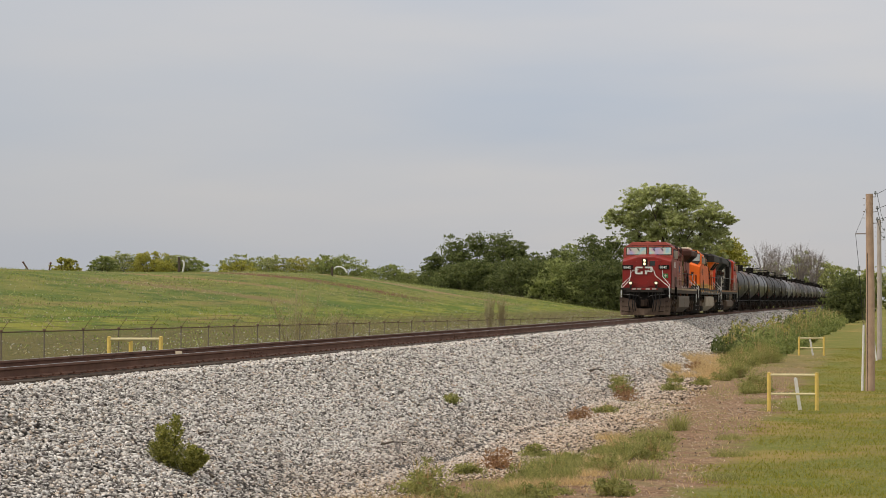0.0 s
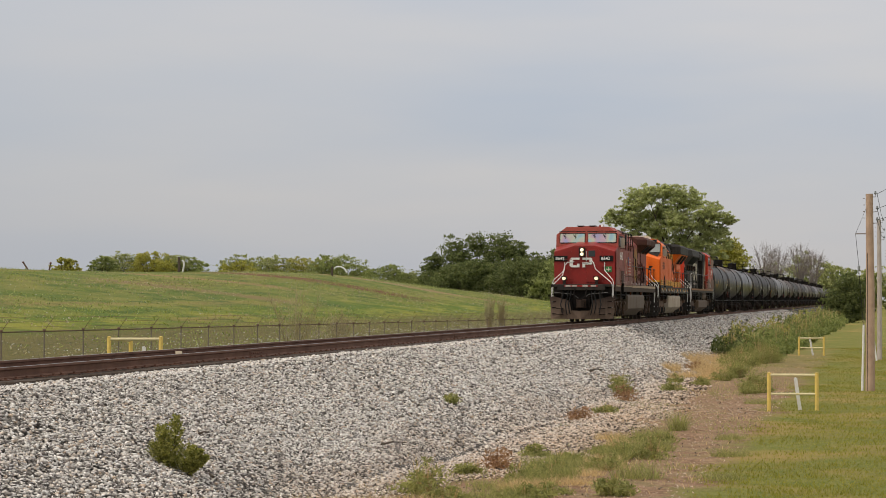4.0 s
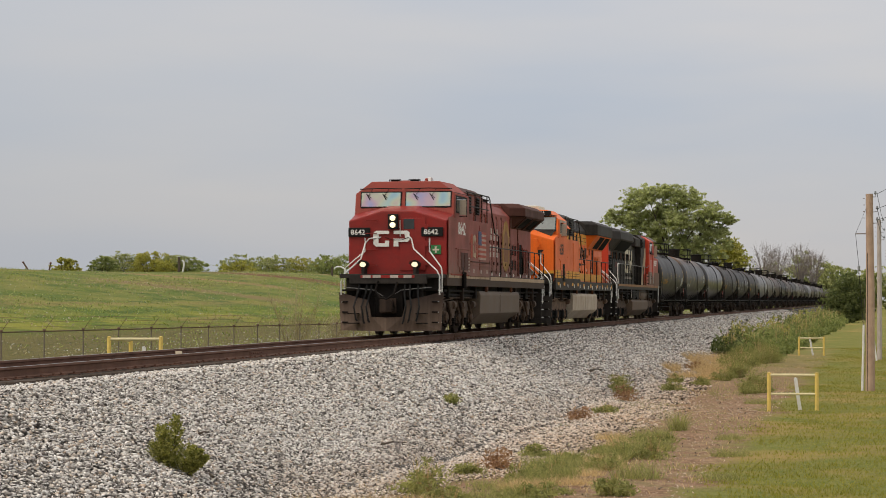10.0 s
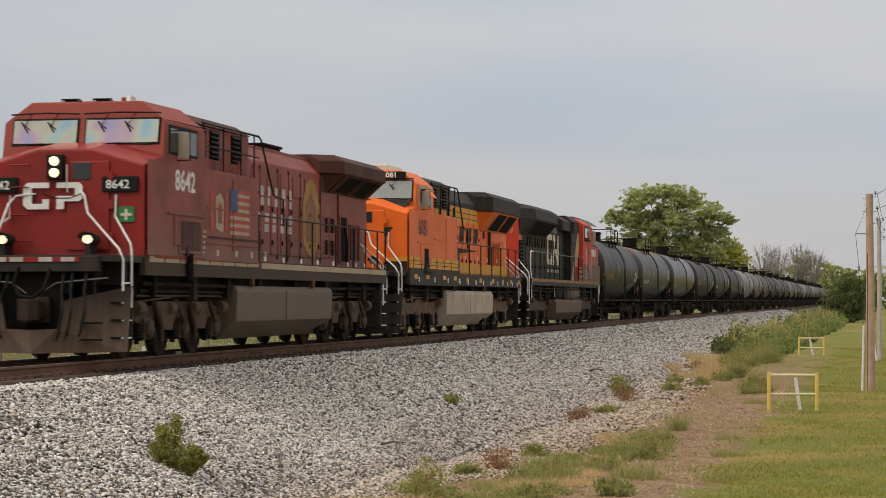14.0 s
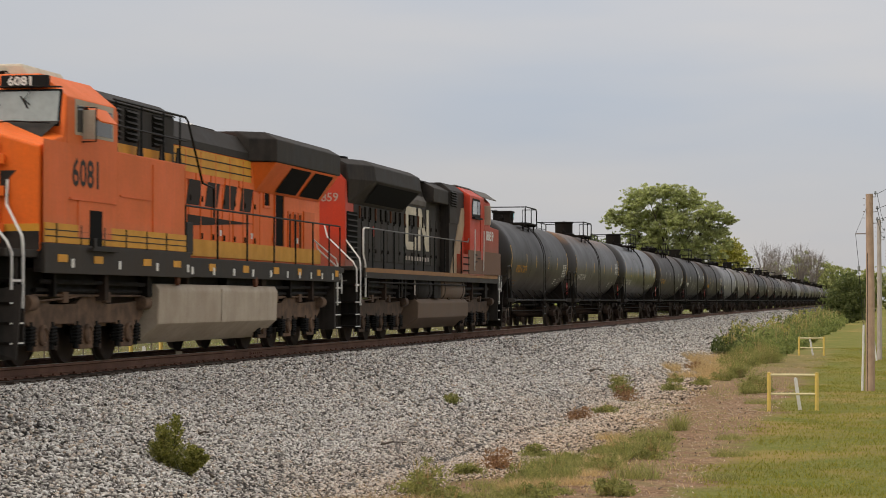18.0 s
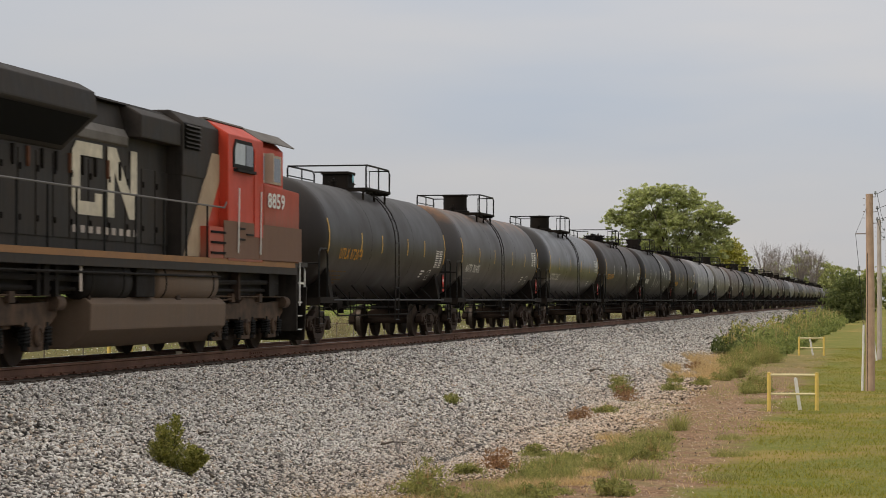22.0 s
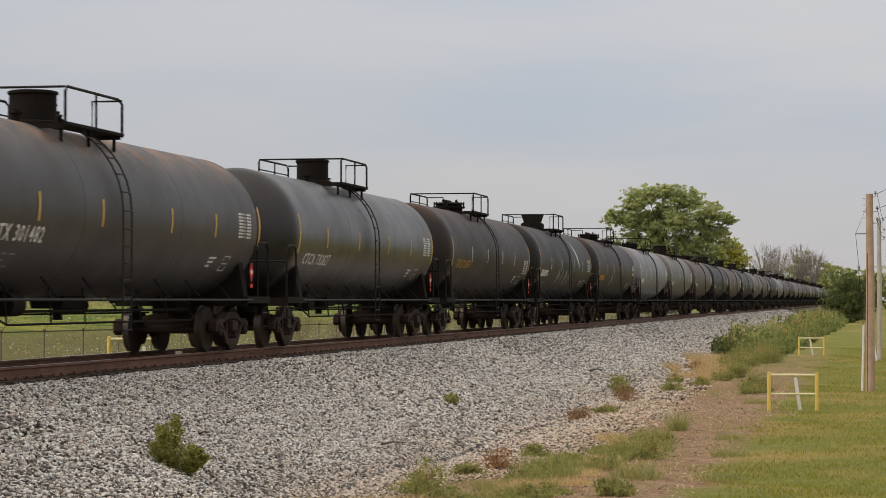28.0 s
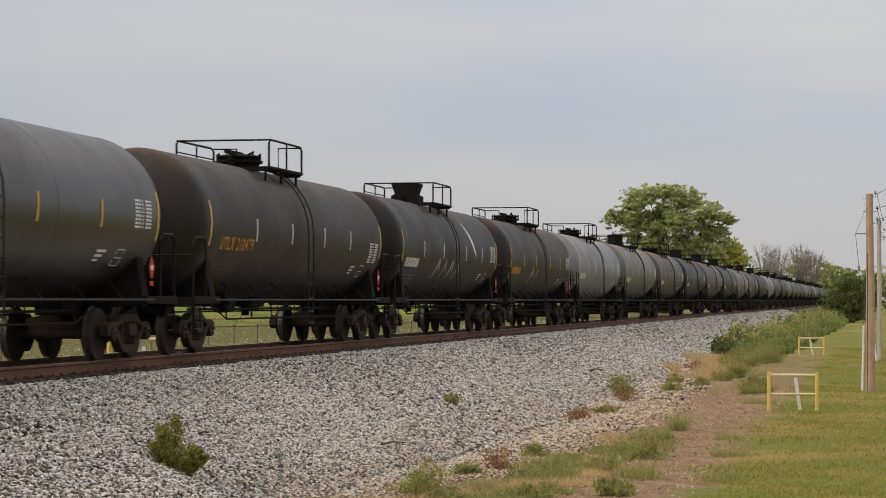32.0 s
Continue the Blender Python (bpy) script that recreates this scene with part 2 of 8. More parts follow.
    b.inputs["Roughness"].default_value = 0.95
    b.inputs["Specular IOR Level"].default_value = 0.15
    bump(n, l, b, tiny, 0.8, 0.06)
    return m


GROUND = ground_material()
RAIL = paint("rusty_rail", (0.19, 0.095, 0.062), 0.7, 0.2, (0.05, 0.035, 0.03), 0.6, False)
RAILTOP = plain("worn_rail_head", (0.42, 0.40, 0.38), 0.32, 0.9, 0.2)
TIMBER = paint("creosoted_timber", (0.05, 0.036, 0.028), 0.9, 0.0, (0.13, 0.105, 0.085), 0.6, False, scale=4.0)
POLEWOOD = paint("weathered_pole_wood", (0.50, 0.36, 0.26), 0.9, 0.0, (0.28, 0.19, 0.14), 0.7, True, scale=3.0)
GREYWOOD = paint("grey_pole_wood", (0.50, 0.45, 0.41), 0.9, 0.0, (0.3, 0.25, 0.22), 0.6, True, scale=3.0)
YELLOW = paint("yellow_pipe_paint", (0.82, 0.60, 0.15), 0.5, 0.0, (0.40, 0.30, 0.12), 0.45, True, scale=5.0)
CREAM = paint("pale_yellow_rail_paint", (0.74, 0.66, 0.40), 0.5, 0.0, (0.45, 0.38, 0.2), 0.4, False, scale=5.0)
WHITE = paint("white_paint", (0.78, 0.78, 0.76), 0.45, 0.0, (0.35, 0.30, 0.25), 0.25, True, scale=5.0)
GALV = paint("galvanised_wire", (0.22, 0.20, 0.175), 0.55, 0.6, (0.20, 0.13, 0.08), 0.5, False, scale=3.0)
RUSTWIRE = plain("rusty_wire", (0.16, 0.11, 0.08), 0.8, 0.3)
CABLE = plain("black_cable", (0.03, 0.03, 0.03), 0.6)
PORCELAIN = plain("insulator_glaze", (0.25, 0.27, 0.28), 0.25)

LEAF_MID = leafy("mid_green_leaves", (0.14, 0.17, 0.063), (0.38, 0.41, 0.175))
LEAF_DARK = leafy("dark_green_leaves", (0.070, 0.090, 0.040), (0.21, 0.235, 0.10))
# haze of distance is put into this paler, greyer green
LEAF_FAR = leafy("haze_paled_green_leaves", (0.19, 0.21, 0.09), (0.42, 0.43, 0.20))
# the tall tree stands far off: haze is partly mixed into its leaf colour
LEAF_COTTON = leafy("cottonwood_leaves", (0.30, 0.32, 0.18), (0.50, 0.515, 0.295), through_light=0.6)
LEAF_YELLOW = leafy("yellow_green_leaves", (0.24, 0.24, 0.05), (0.48, 0.44, 0.13))
LEAF_CEDAR = leafy("cedar_needles", (0.10, 0.125, 0.032), (0.50, 0.47, 0.15))
WEED = leafy("weed_leaves", (0.15, 0.16, 0.055), (0.42, 0.405, 0.175))
MEADOW = leafy("meadow_blades", (0.16, 0.205, 0.045), (0.34, 0.36, 0.11))
BLADES = leafy("lawn_blades", (0.18, 0.18, 0.03), (0.31, 0.28, 0.065))
STRAW = leafy("dry_straw", (0.42, 0.285, 0.165), (0.72, 0.55, 0.36))
RUSSET = leafy("russet_weed", (0.22, 0.11, 0.065), (0.44, 0.27, 0.17))
DRY = leafy("grey_dry_stalks", (0.26, 0.22, 0.15), (0.48, 0.42, 0.31))
PETAL = plain("white_petals", (0.72, 0.72, 0.68), 0.8)
BARK = paint("bark", (0.10, 0.08, 0.06), 0.95, 0.0, (0.05, 0.04, 0.03), 0.5, True, scale=2.0)
BARK_GREY = plain("bare_grey_brown_branches", (0.27, 0.235, 0.215), 0.9)
TWIG = plain("grey_twigs", (0.36, 0.33, 0.31), 0.9)


# ---- making meshes ----
class Shape:
    """Vertices and faces of one mesh in the making."""

    def __init__(self):
        self.v, self.f = [], []

    def add(self, verts, faces):
        o = len(self.v)
        self.v += [tuple(p) for p in verts]
        self.f += [tuple(i + o for i in q) for q in faces]
        return self

    def box(self, x0, x1, y0, y1, z0, z1):
        return self.add([(x0, y0, z0), (x1, y0, z0), (x1, y1, z0), (x0, y1, z0), (x0, y0, z1), (x1, y0, z1), (x1, y1, z1), (x0, y1, z1)],
                        [(0, 3, 2, 1), (4, 5, 6, 7), (0, 1, 5, 4), (1, 2, 6, 5), (2, 3, 7, 6), (3, 0, 4, 7)])

    def prism(self, outline, a, b, axis="y"):
        """An outline of 2D points swept from a to b along an axis (x: points are y, z; y: x, z; z: x, y)."""
        put = {"x": lambda p, t: (t, p[0], p[1]), "y": lambda p, t: (p[0], t, p[1]), "z": lambda p, t: (p[0], p[1], t)}[axis]
        k = len(outline)
        verts = [put(p, a) for p in outline] + [put(p, b) for p in outline]
        return self.add(verts, [tuple(range(k - 1, -1, -1)), tuple(range(k, 2 * k))] + [(i, (i + 1) % k, k + (i + 1) % k, k + i) for i in range(k)])

    def rings(self, rings, closed=True, caps=True):
        """Rings of equally many points, skinned one to the next."""
        k = len(rings[0])
        verts = [p for r in rings for p in r]
        faces = []
        for j in range(len(rings) - 1):
            for i in range(k if closed else k - 1):
                faces.append((j * k + i, j * k + (i + 1) % k, (j + 1) * k + (i + 1) % k, (j + 1) * k + i))
        if caps:
            faces += [tuple(range(k - 1, -1, -1)), tuple(range((len(rings) - 1) * k, len(rings) * k))]
        return self.add(verts, faces)

    def tube(self, points, r, seg=6, r1=None):
        """A round bar along points; r1: its radius at the end."""
        pts = [Vector(p) for p in points]
        rings = []
        for i, p in enumerate(pts):
            d = (pts[min(i + 1, len(pts) - 1)] - pts[max(i - 1, 0)]).normalized()
            s = d.cross(Vector((0, 0, 1)) if abs(d.z) < 0.95 else Vector((1, 0, 0))).normalized()
            u = s.cross(d)
            q = r if r1 is None else r + (r1 - r) * i / (len(pts) - 1)
            rings.append([p + (s * math.cos(2 * math.pi * k / seg) + u * math.sin(2 * math.pi * k / seg)) * q for k in range(seg)])
        return self.rings(rings)

    def lathe(self, profile, centre, axis="x", seg=20):
        """Points (along the axis, radius) turned about an axis through centre."""
        c = Vector(centre)
        rings = []
        for t, r in profile:
            ring = []
            for k in range(seg):
                a = 2 * math.pi * k / seg
                p, q = r * math.cos(a), r * math.sin(a)
                ring.append(c + Vector({"x": (t, p, q), "y": (p, t, q), "z": (p, q, t)}[axis]))
            rings.append(ring)
        return self.rings(rings)


def mesh_of(shape, name, material, bevel=0.0, smooth=False):
    me = bpy.data.meshes.new(name)
    me.from_pydata(shape.v, [], shape.f)
    bm = bmesh.new()
    bm.from_mesh(me)
    bmesh.ops.recalc_face_normals(bm, faces=bm.faces)
    if bevel:
        edges = [e for e in bm.edges if len(e.link_faces) == 2 and e.calc_face_angle(0.0) > 0.6]
        bmesh.ops.bevel(bm, geom=edges, offset=bevel, segments=2, affect="EDGES", profile=0.6, clamp_overlap=True)
    if smooth:
        for f in bm.faces:
            f.smooth = True
        for e in bm.edges:
            e.smooth = not (len(e.link_faces) == 2 and e.calc_face_angle(0.0) > 0.7)
    bm.to_mesh(me)
    bm.free()
    me.materials.append(material)
    return me


def part(name, shape, material, parent=None, label="", bevel=0.0, smooth=False, place=None):
    """One mesh object, under a thing or a part."""
    ob = new(name, shape if isinstance(shape, bpy.types.Mesh) else mesh_of(shape, name, material, bevel, smooth))
    if parent is not None:
        ob.parent = parent
    if place is not None:
        ob.matrix_basis = place if isinstance(place, Matrix) else Matrix.Translation(place)
    if label:
        tagged(ob, label)
    return ob


def thing(name, place, label, category, group="", kind=""):
    ob = new(name)
    ob.empty_display_size = 0.3
    ob.matrix_basis = place if isinstance(place, Matrix) else Matrix.Translation(place)
    return tagged(ob, label, category, group, kind)


def mesh_np(name, verts, faces, material, smooth=False):
    """A mesh from arrays: n x 3 points and m x k faces."""
    verts, faces = np.asarray(verts, dtype=np.float32), np.asarray(faces, dtype=np.int32)
    me = bpy.data.meshes.new(name)
    m, k = faces.shape
    me.vertices.add(len(verts))
    me.vertices.foreach_set("co", verts.ravel())
    me.loops.add(m * k)
    me.loops.foreach_set("vertex_index", faces.ravel())
    me.polygons.add(m)
    me.polygons.foreach_set("loop_start", np.arange(0, m * k, k, dtype=np.int32))
    if smooth:
        me.polygons.foreach_set("use_smooth", np.ones(m, dtype=bool))
    me.update(calc_edges=True)
    me.materials.append(material)
    return me


RNG = np.random.default_rng(7)


def unit(n):
    v = RNG.normal(size=(n, 3))
    return v / np.linalg.norm(v, axis=1, keepdims=True)


def leaves(name, centres, size, material, flat=0.0, long=1.6):
    """A small folded leaf at each centre, turned at random."""
    n = len(centres)
    a, b = unit(n), unit(n)
    a[:, 2] *= 1 - flat
    a /= np.linalg.norm(a, axis=1, keepdims=True)
    b = np.cross(a, b)
    b /= np.linalg.norm(b, axis=1, keepdims=True)
    c = np.cross(a, b)
    s = (size * RNG.uniform(0.6, 1.35, n))[:, None]
    p = np.stack([centres - a * s * long / 2, centres + b * s * 0.42 + c * s * 0.15, centres + a * s * long / 2, centres - b * s * 0.42 + c * s * 0.15], axis=1).reshape(-1, 3)
    i = np.arange(n)[:, None] * 4
    return mesh_np(name, p, np.concatenate([i + [0, 1, 2], i + [0, 2, 3]]), material)


def blades(name, roots, height, width, material, lean=0.35):
    """Grass: a bent three-cornered blade on each root."""
    n = len(roots)
    t = RNG.uniform(0, 2 * math.pi, n)
    h = height * RNG.uniform(0.5, 1.25, n)
    side = np.stack([np.cos(t), np.sin(t), np.zeros(n)], 1) * (width / 2)
    t2 = RNG.uniform(0, 2 * math.pi, n)
    out = np.stack([np.cos(t2), np.sin(t2), np.zeros(n)], 1) * (h * lean * RNG.uniform(0.2, 1.4, n))[:, None]
    up = np.stack([np.zeros(n), np.zeros(n), h], 1)
    p = np.stack([roots - side, roots + side, roots + up * 0.6 + out * 0.4 + side * 0.6, roots + up * 0.6 + out * 0.4 - side * 0.6, roots + up + out], 1).reshape(-1, 3)
    i = np.arange(n)[:, None] * 5
    return mesh_np(name, p, np.concatenate([i + [0, 1, 2], i + [0, 2, 3], i + [3, 2, 4]]), material)


# ---- the ground ----
def smooth_step(a, b, x):
    t = np.clip((x - a) / (b - a), 0.0, 1.0)
    return t * t * (3 - 2 * t)


def lie(x, y):
    """Height of the ground at x, y (arrays or numbers)."""
    x, y = np.asarray(x, dtype=float), np.asarray(y, dtype=float)
    y = y / 1.0715
    d = -x
    near = -2.0 + 1.72 * np.clip((d - 8.3) / 3.8, 0, 1) ** 0.92
    near = near + 0.10 * np.sin(x * 1.7 + y * 0.45) * np.exp(-((d - 8.4) / 1.0) ** 2) + 0.05 * np.sin(0.5 * x + 0.31 * y) * (d < 8)
    far = -0.26 - 1.0 * smooth_step(16.1, 18.9, d)
    ridge = 5.3 * smooth_step(120, 235, y) * 0.16 + 4.65 - 0.45 * smooth_step(240, 300, y) - 4.9 * smooth_step(265, 480, y)
    hill = ridge * smooth_step(23.0, 72, d) + 0.22 * np.sin(x * 0.16 + y * 0.05) * smooth_step(30, 60, d) * smooth_step(420, 300, y)
    wide = smooth_step(700, 1600, d)
    return np.where(d < 12.1, near, np.where(d < 16.1, -0.26, far + hill * (1 - wide)))


def ground_sheet():
    xs = np.unique(np.concatenate([[-3000, -1800, -1000, -600, -400, -300, -240, -200, -170], np.arange(-150, -24, 4.0), np.arange(-24, -16, 0.5), np.arange(-16, -5, 0.3),
                                   np.arange(-5, 8, 0.8), [10, 14, 20, 30, 50, 90, 160, 300, 600, 1200, 2500]]))
    ys = np.unique(np.concatenate([[-2500, -1000, -400, -150, -60, -20, 0, 10], np.arange(15, 80, 0.7), np.arange(80, 200, 3.0), np.arange(200, 520, 8.0), [540, 580, 640, 720, 850, 1000, 1400, 2000, 3000, 4600]]))
    gx, gy = np.meshgrid(xs, ys)
    gz = lie(gx, gy)
    near = (gy > 14) & (gy < 200) & (gx < 6) & (gx > -12.1)
    gz = gz + np.where(near, RNG.normal(0, 0.012, gz.shape), 0)
    p = np.stack([gx, gy, gz], 2).reshape(-1, 3)
    w = len(xs)
    i = (np.arange(len(ys) - 1)[:, None] * w + np.arange(w - 1)[None]).reshape(-1, 1)
    ob = part("ground", mesh_np("ground", p, i + [0, 1, w + 1, w], GROUND, True), GROUND)
    return tagged(ob, "ballast bank, bare dirt strip, mown grass and rough meadow", "ground", "", "structure")


ground_sheet()


def ballast():
    """Crushed stone over the bank, densest where it lies nearest."""
    def layer(y0, y1, per, size, d0, d1, strewn=False):
        n = int((y1 - y0) * (d1 - d0) * per)
        x, y = -RNG.uniform(d0, d1, n), RNG.uniform(y0, y1, n)
        foot = np.interp(y, FOOT_Y, FOOT_D)
        keep = RNG.random(n) < smooth_step(-0.9, 1.1, -x - foot + 0.3 * np.sin(y * 0.35) + 0.3 * np.sin(y * 1.3 + 1))
        x, y = (x, y) if strewn else (x[keep], y[keep])
        n = len(x)
        c = np.stack([x, y, lie(x, y) + size * RNG.uniform(-0.25, 0.55, n)], 1)
        core = np.array([(-1, 0, 0), (1, 0, 0), (0, -1, 0), (0, 1, 0), (0, 0, -1), (0, 0, 1)]) * 0.62
        shape = core[None] * RNG.uniform(0.5, 1.2, (n, 6, 1)) + RNG.normal(0, 0.16, (n, 6, 3))
        shape = shape * (size * RNG.uniform(0.6, 1.25, (n, 1, 3)) * RNG.uniform(0.65, 1.3, (n, 1, 1)))
        a, b = unit(n), unit(n)
        b = np.cross(a, b)
        b /= np.linalg.norm(b, axis=1, keepdims=True)
        turn = np.stack([a, b, np.cross(a, b)], 1)
        p = (np.einsum("nij,njk->nik", shape, turn) * [1.1, 1.1, 0.7] + c[:, None]).reshape(-1, 3)
        i = np.arange(n)[:, None] * 6
        f = np.concatenate([i + q for q in ([0, 4, 2], [2, 4, 1], [1, 4, 3], [3, 4, 0], [2, 5, 0], [1, 5, 2], [3, 5, 1], [0, 5, 3])])
        return p, f
    pts, faces, o = [], [], 0
    for args in ((23, 29, 640, 0.054, 7.6, 11.0), (29, 44, 860, 0.050, 6.0, 12.92), (44, 70, 420, 0.064, 5.2, 12.92), (70, 105, 200, 0.078, 5.8, 12.95), (105, 170, 90, 0.090, 7.6, 13.2), (170, 300, 28, 0.13, 8.4, 13.2), (19, 29, 300, 0.058, 11.0, 12.92), (19, 110, 40, 0.07, 13.4, 14.8), (30, 75, 22, 0.034, 2.9, 7.0, True)):
        p, f = layer(*args)
        pts.append(p)
        faces.append(f + o)
        o += len(p)
    ob = part("ballast", mesh_np("ballast", np.concatenate(pts), np.concatenate(faces), STONE), STONE)
    tagged(ob, "pale grey crushed limestone ballast, dark stones adding to shaded gaps", "ballast", "", "stuff")


ballast()


# ---- the track ----
TIMBER_PALE = plain("pale_scrap_wood", (0.45, 0.38, 0.28), 0.8)


def rail_outline():
    return [(-0.075, 0), (0.075, 0), (0.075, 0.012), (0.012, 0.035), (0.010, 0.125), (0.036, 0.138), (0.037, 0.165), (0.030, 0.178), (-0.030, 0.178), (-0.037, 0.165), (-0.036, 0.138), (-0.010, 0.125), (-0.012, 0.035), (-0.075, 0.012)]


def track():
    line = thing("railway_track", (TRACK, 0, 0), "single track of rusty rails on dark timber ties", "track", "", "structure")
    for side in (0.7525, -0.7525):
        s = Shape().prism([(x + side, z - 0.18) for x, z in rail_outline()], -120, 900, "y")
        rail = part("rail", s, RAIL, line, "rust-brown steel rail", smooth=True)
        part("running_surface", Shape().box(side - 0.026, side + 0.026, -120, 900, -0.0035, 0.0005), RAILTOP, rail, "polished top of the rail")
        # short joint bars with bolts beside the web
        for y in (23.2, 47.5, 71.3):
            bar = Shape().box(side + 0.014, side + 0.034, y - 0.45, y + 0.45, -0.145, -0.058)
            for k in range(6):
                bar.tube([(side + 0.03, y - 0.38 + 0.152 * k, -0.10), (side + 0.055, y - 0.38 + 0.152 * k, -0.10)], 0.016)
            part("joint_bar", bar, RAIL, rail, "bolted joint bar", 0.004)
    tie = mesh_of(Shape().box(-1.3, 1.3, -0.115, 0.115, -0.37, -0.19), "tie", TIMBER, 0.012)
    plate = Shape()
    for side in (0.7525, -0.7525):
        plate.box(side - 0.18, side + 0.18, -0.095, 0.095, -0.19, -0.178)
        for sx in (-0.11, 0.11):
            plate.box(side + sx - 0.02, side + sx + 0.02, -0.05, -0.015, -0.18, -0.150)
    plate = mesh_of(plate, "tie_plate", RAIL)
    for k in range(290):
        y = 17 + 0.53 * k
        t = part("tie", tie, TIMBER, line, place=pose(RNG.normal(0, 0.03), y + RNG.normal(0, 0.02), 0, 0, 0, RNG.normal(0, 0.6)))
        if k < 120:
            part("tie_plate", plate, RAIL, t)
    rest = Shape()
    for k in range(900):
        y = 17 + 0.53 * (290 + k)
        rest.box(-1.3, 1.3, y - 0.115, y + 0.115, -0.37, -0.19)
    tagged(part("distant_ties", rest, TIMBER, line), "dark timber ties far down the line", "", "", "stuff")
    # a pale scrap lying on the near rail
    scrap = part("scrap_on_rail", Shape().prism([(-0.04, 0), (0.05, 0), (0.04, 0.045), (0.0, 0.06)], 0, 0.13, "x"), TIMBER_PALE, None, "", 0.010, place=pose(TRACK + 0.70, 42.05, 0.001, 0, 0, 25))
    tagged(scrap, "small pale scrap lying on the rail head", "scrap")


track()


# ---- the fence beyond the line ----
def fence():
    x0 = -22.3
    f = thing("chain_link_fence", (x0, 0, 0), "rusty chain-link fence with barbed wire on angled arms", "fence", "", "structure")
    top = lambda y: 0.215 - 0.0042 * max(0.0, y - 55)
    ys = [49.0 + 3.05 * k for k in range(66)]
    post = mesh_of(Shape().tube([(0, 0, -1.6), (0, 0, 0.03)], 0.019, 8), "fence_post", GALV, smooth=True)
    arm = mesh_of(Shape().tube([(0, 0, 0.0), (0.10, 0.02, 0.16), (0.24, 0.06, 0.36)], 0.008, 6).lathe([(-0.02, 0.045), (0.03, 0.045), (0.05, 0.01)], (0, 0, 0.02), "z", 8), "barb_arm", RUSTWIRE)
    for y in ys:
        p = part("fence_post", post, GALV, f, place=(0, y, top(y)))
        part("barb_arm", arm, RUSTWIRE, p)
    part("top_rail", Shape().tube([(0, y, top(y)) for y in ys], 0.019, 6), RUSTWIRE, f, "rusty top rail")
    for k in range(3):
        q = 0.13 + 0.13 * k
        part("barbed_wire", Shape().tube([(q * 0.62, y, top(y) + q) for y in ys], 0.004, 4), RUSTWIRE, f)
    wires = Shape()
    step, tall = 0.34, 1.5
    n = int((ys[-1] - ys[0]) / step)
    for k in range(n):
        y = ys[0] + k * step
        for s in (1, -1):
            a, b = (y, -tall), (y + s * tall * 0.9, 0)
            w = 0.0010
            t = top(y)
            wires.add([(0, a[0] - w, a[1] + t), (0.002, a[0] + w, a[1] + t), (-0.002, a[0] + w, a[1] + t), (0, b[0] - w, b[1] + t), (0.002, b[0] + w, b[1] + t), (-0.002, b[0] + w, b[1] + t)],
                      [(0, 1, 4, 3), (1, 2, 5, 4), (2, 0, 3, 5)])
    tagged(part("wire_mesh", wires, GALV, f), "diamond wire mesh", "", "", "stuff")


fence()


# ---- yellow pipe guards ----
def guard(place, w, h, label, marker=True, back=False):
    g = thing("pipe_guard", place, label, "barrier", "yellow pipe guards")
    r = 0.055
    for x in (-w / 2, w / 2):
        p = part("post", Shape().tube([(x, 0, -0.25), (x, 0, h)], r, 14), YELLOW, g, smooth=True)
        part("cap", Shape().lathe([(0, r + 0.004), (0.012, r), (0.022, 0.02)], (x, 0, h), "z", 14), YELLOW, p)
    part("top_rail", Shape().tube([(-w / 2, 0, h - 0.05), (w / 2, 0, h - 0.05)], 0.042, 10), CREAM, g, smooth=True)
    part("middle_rail", Shape().tube([(-w / 2, 0, h * 0.42), (w / 2, 0, h * 0.42)], 0.036, 10), CREAM, g, smooth=True)
    if back:
        part("post", Shape().tube([(-w * 0.16, 0.9, -0.25), (-w * 0.16, 0.9, h - 0.06)], r, 12), YELLOW, g, smooth=True)
        part("side_rail", Shape().tube([(-w / 2, 0, h - 0.05), (-w * 0.16, 0.9, h - 0.1)], 0.036, 8), CREAM, g, smooth=True)
    return g


def marker(place, h):
    m = thing("marker_post", place, "white fibreglass marker stake leaning inside a pipe guard", "marker post", "white marker stakes")
    part("stake", Shape().prism([(-0.05, -0.2), (0.05, -0.2), (0.05, h), (0.0, h + 0.03), (-0.05, h)], -0.012, 0.012, "y"), WHITE, m, bevel=0.004)
    return m


guard(pose(-2.45, 64.04, -2.0, 0, 0, 4), 1.32, 1.0, "yellow steel pipe guard on the grass beside the dirt strip")
guard(pose(-3.82, 126.55, -2.0, 0, 0, 8), 1.36, 1.0, "yellow steel pipe guard further along the grass")
guard(pose(-19.3, 56.9, -1.2, 0, 0, 12), 1.36, 1.27, "yellow steel pipe guard between track and fence", back=True)
marker(pose(-2.28, 64.6, -2.0, 0, -8, 4), 0.85)
marker(pose(-3.75, 127.0, -2.0, 0, -10, 8), 0.9)
marker(pose(-19.15, 57.4, -1.2, 0, -4, 8), 1.0)


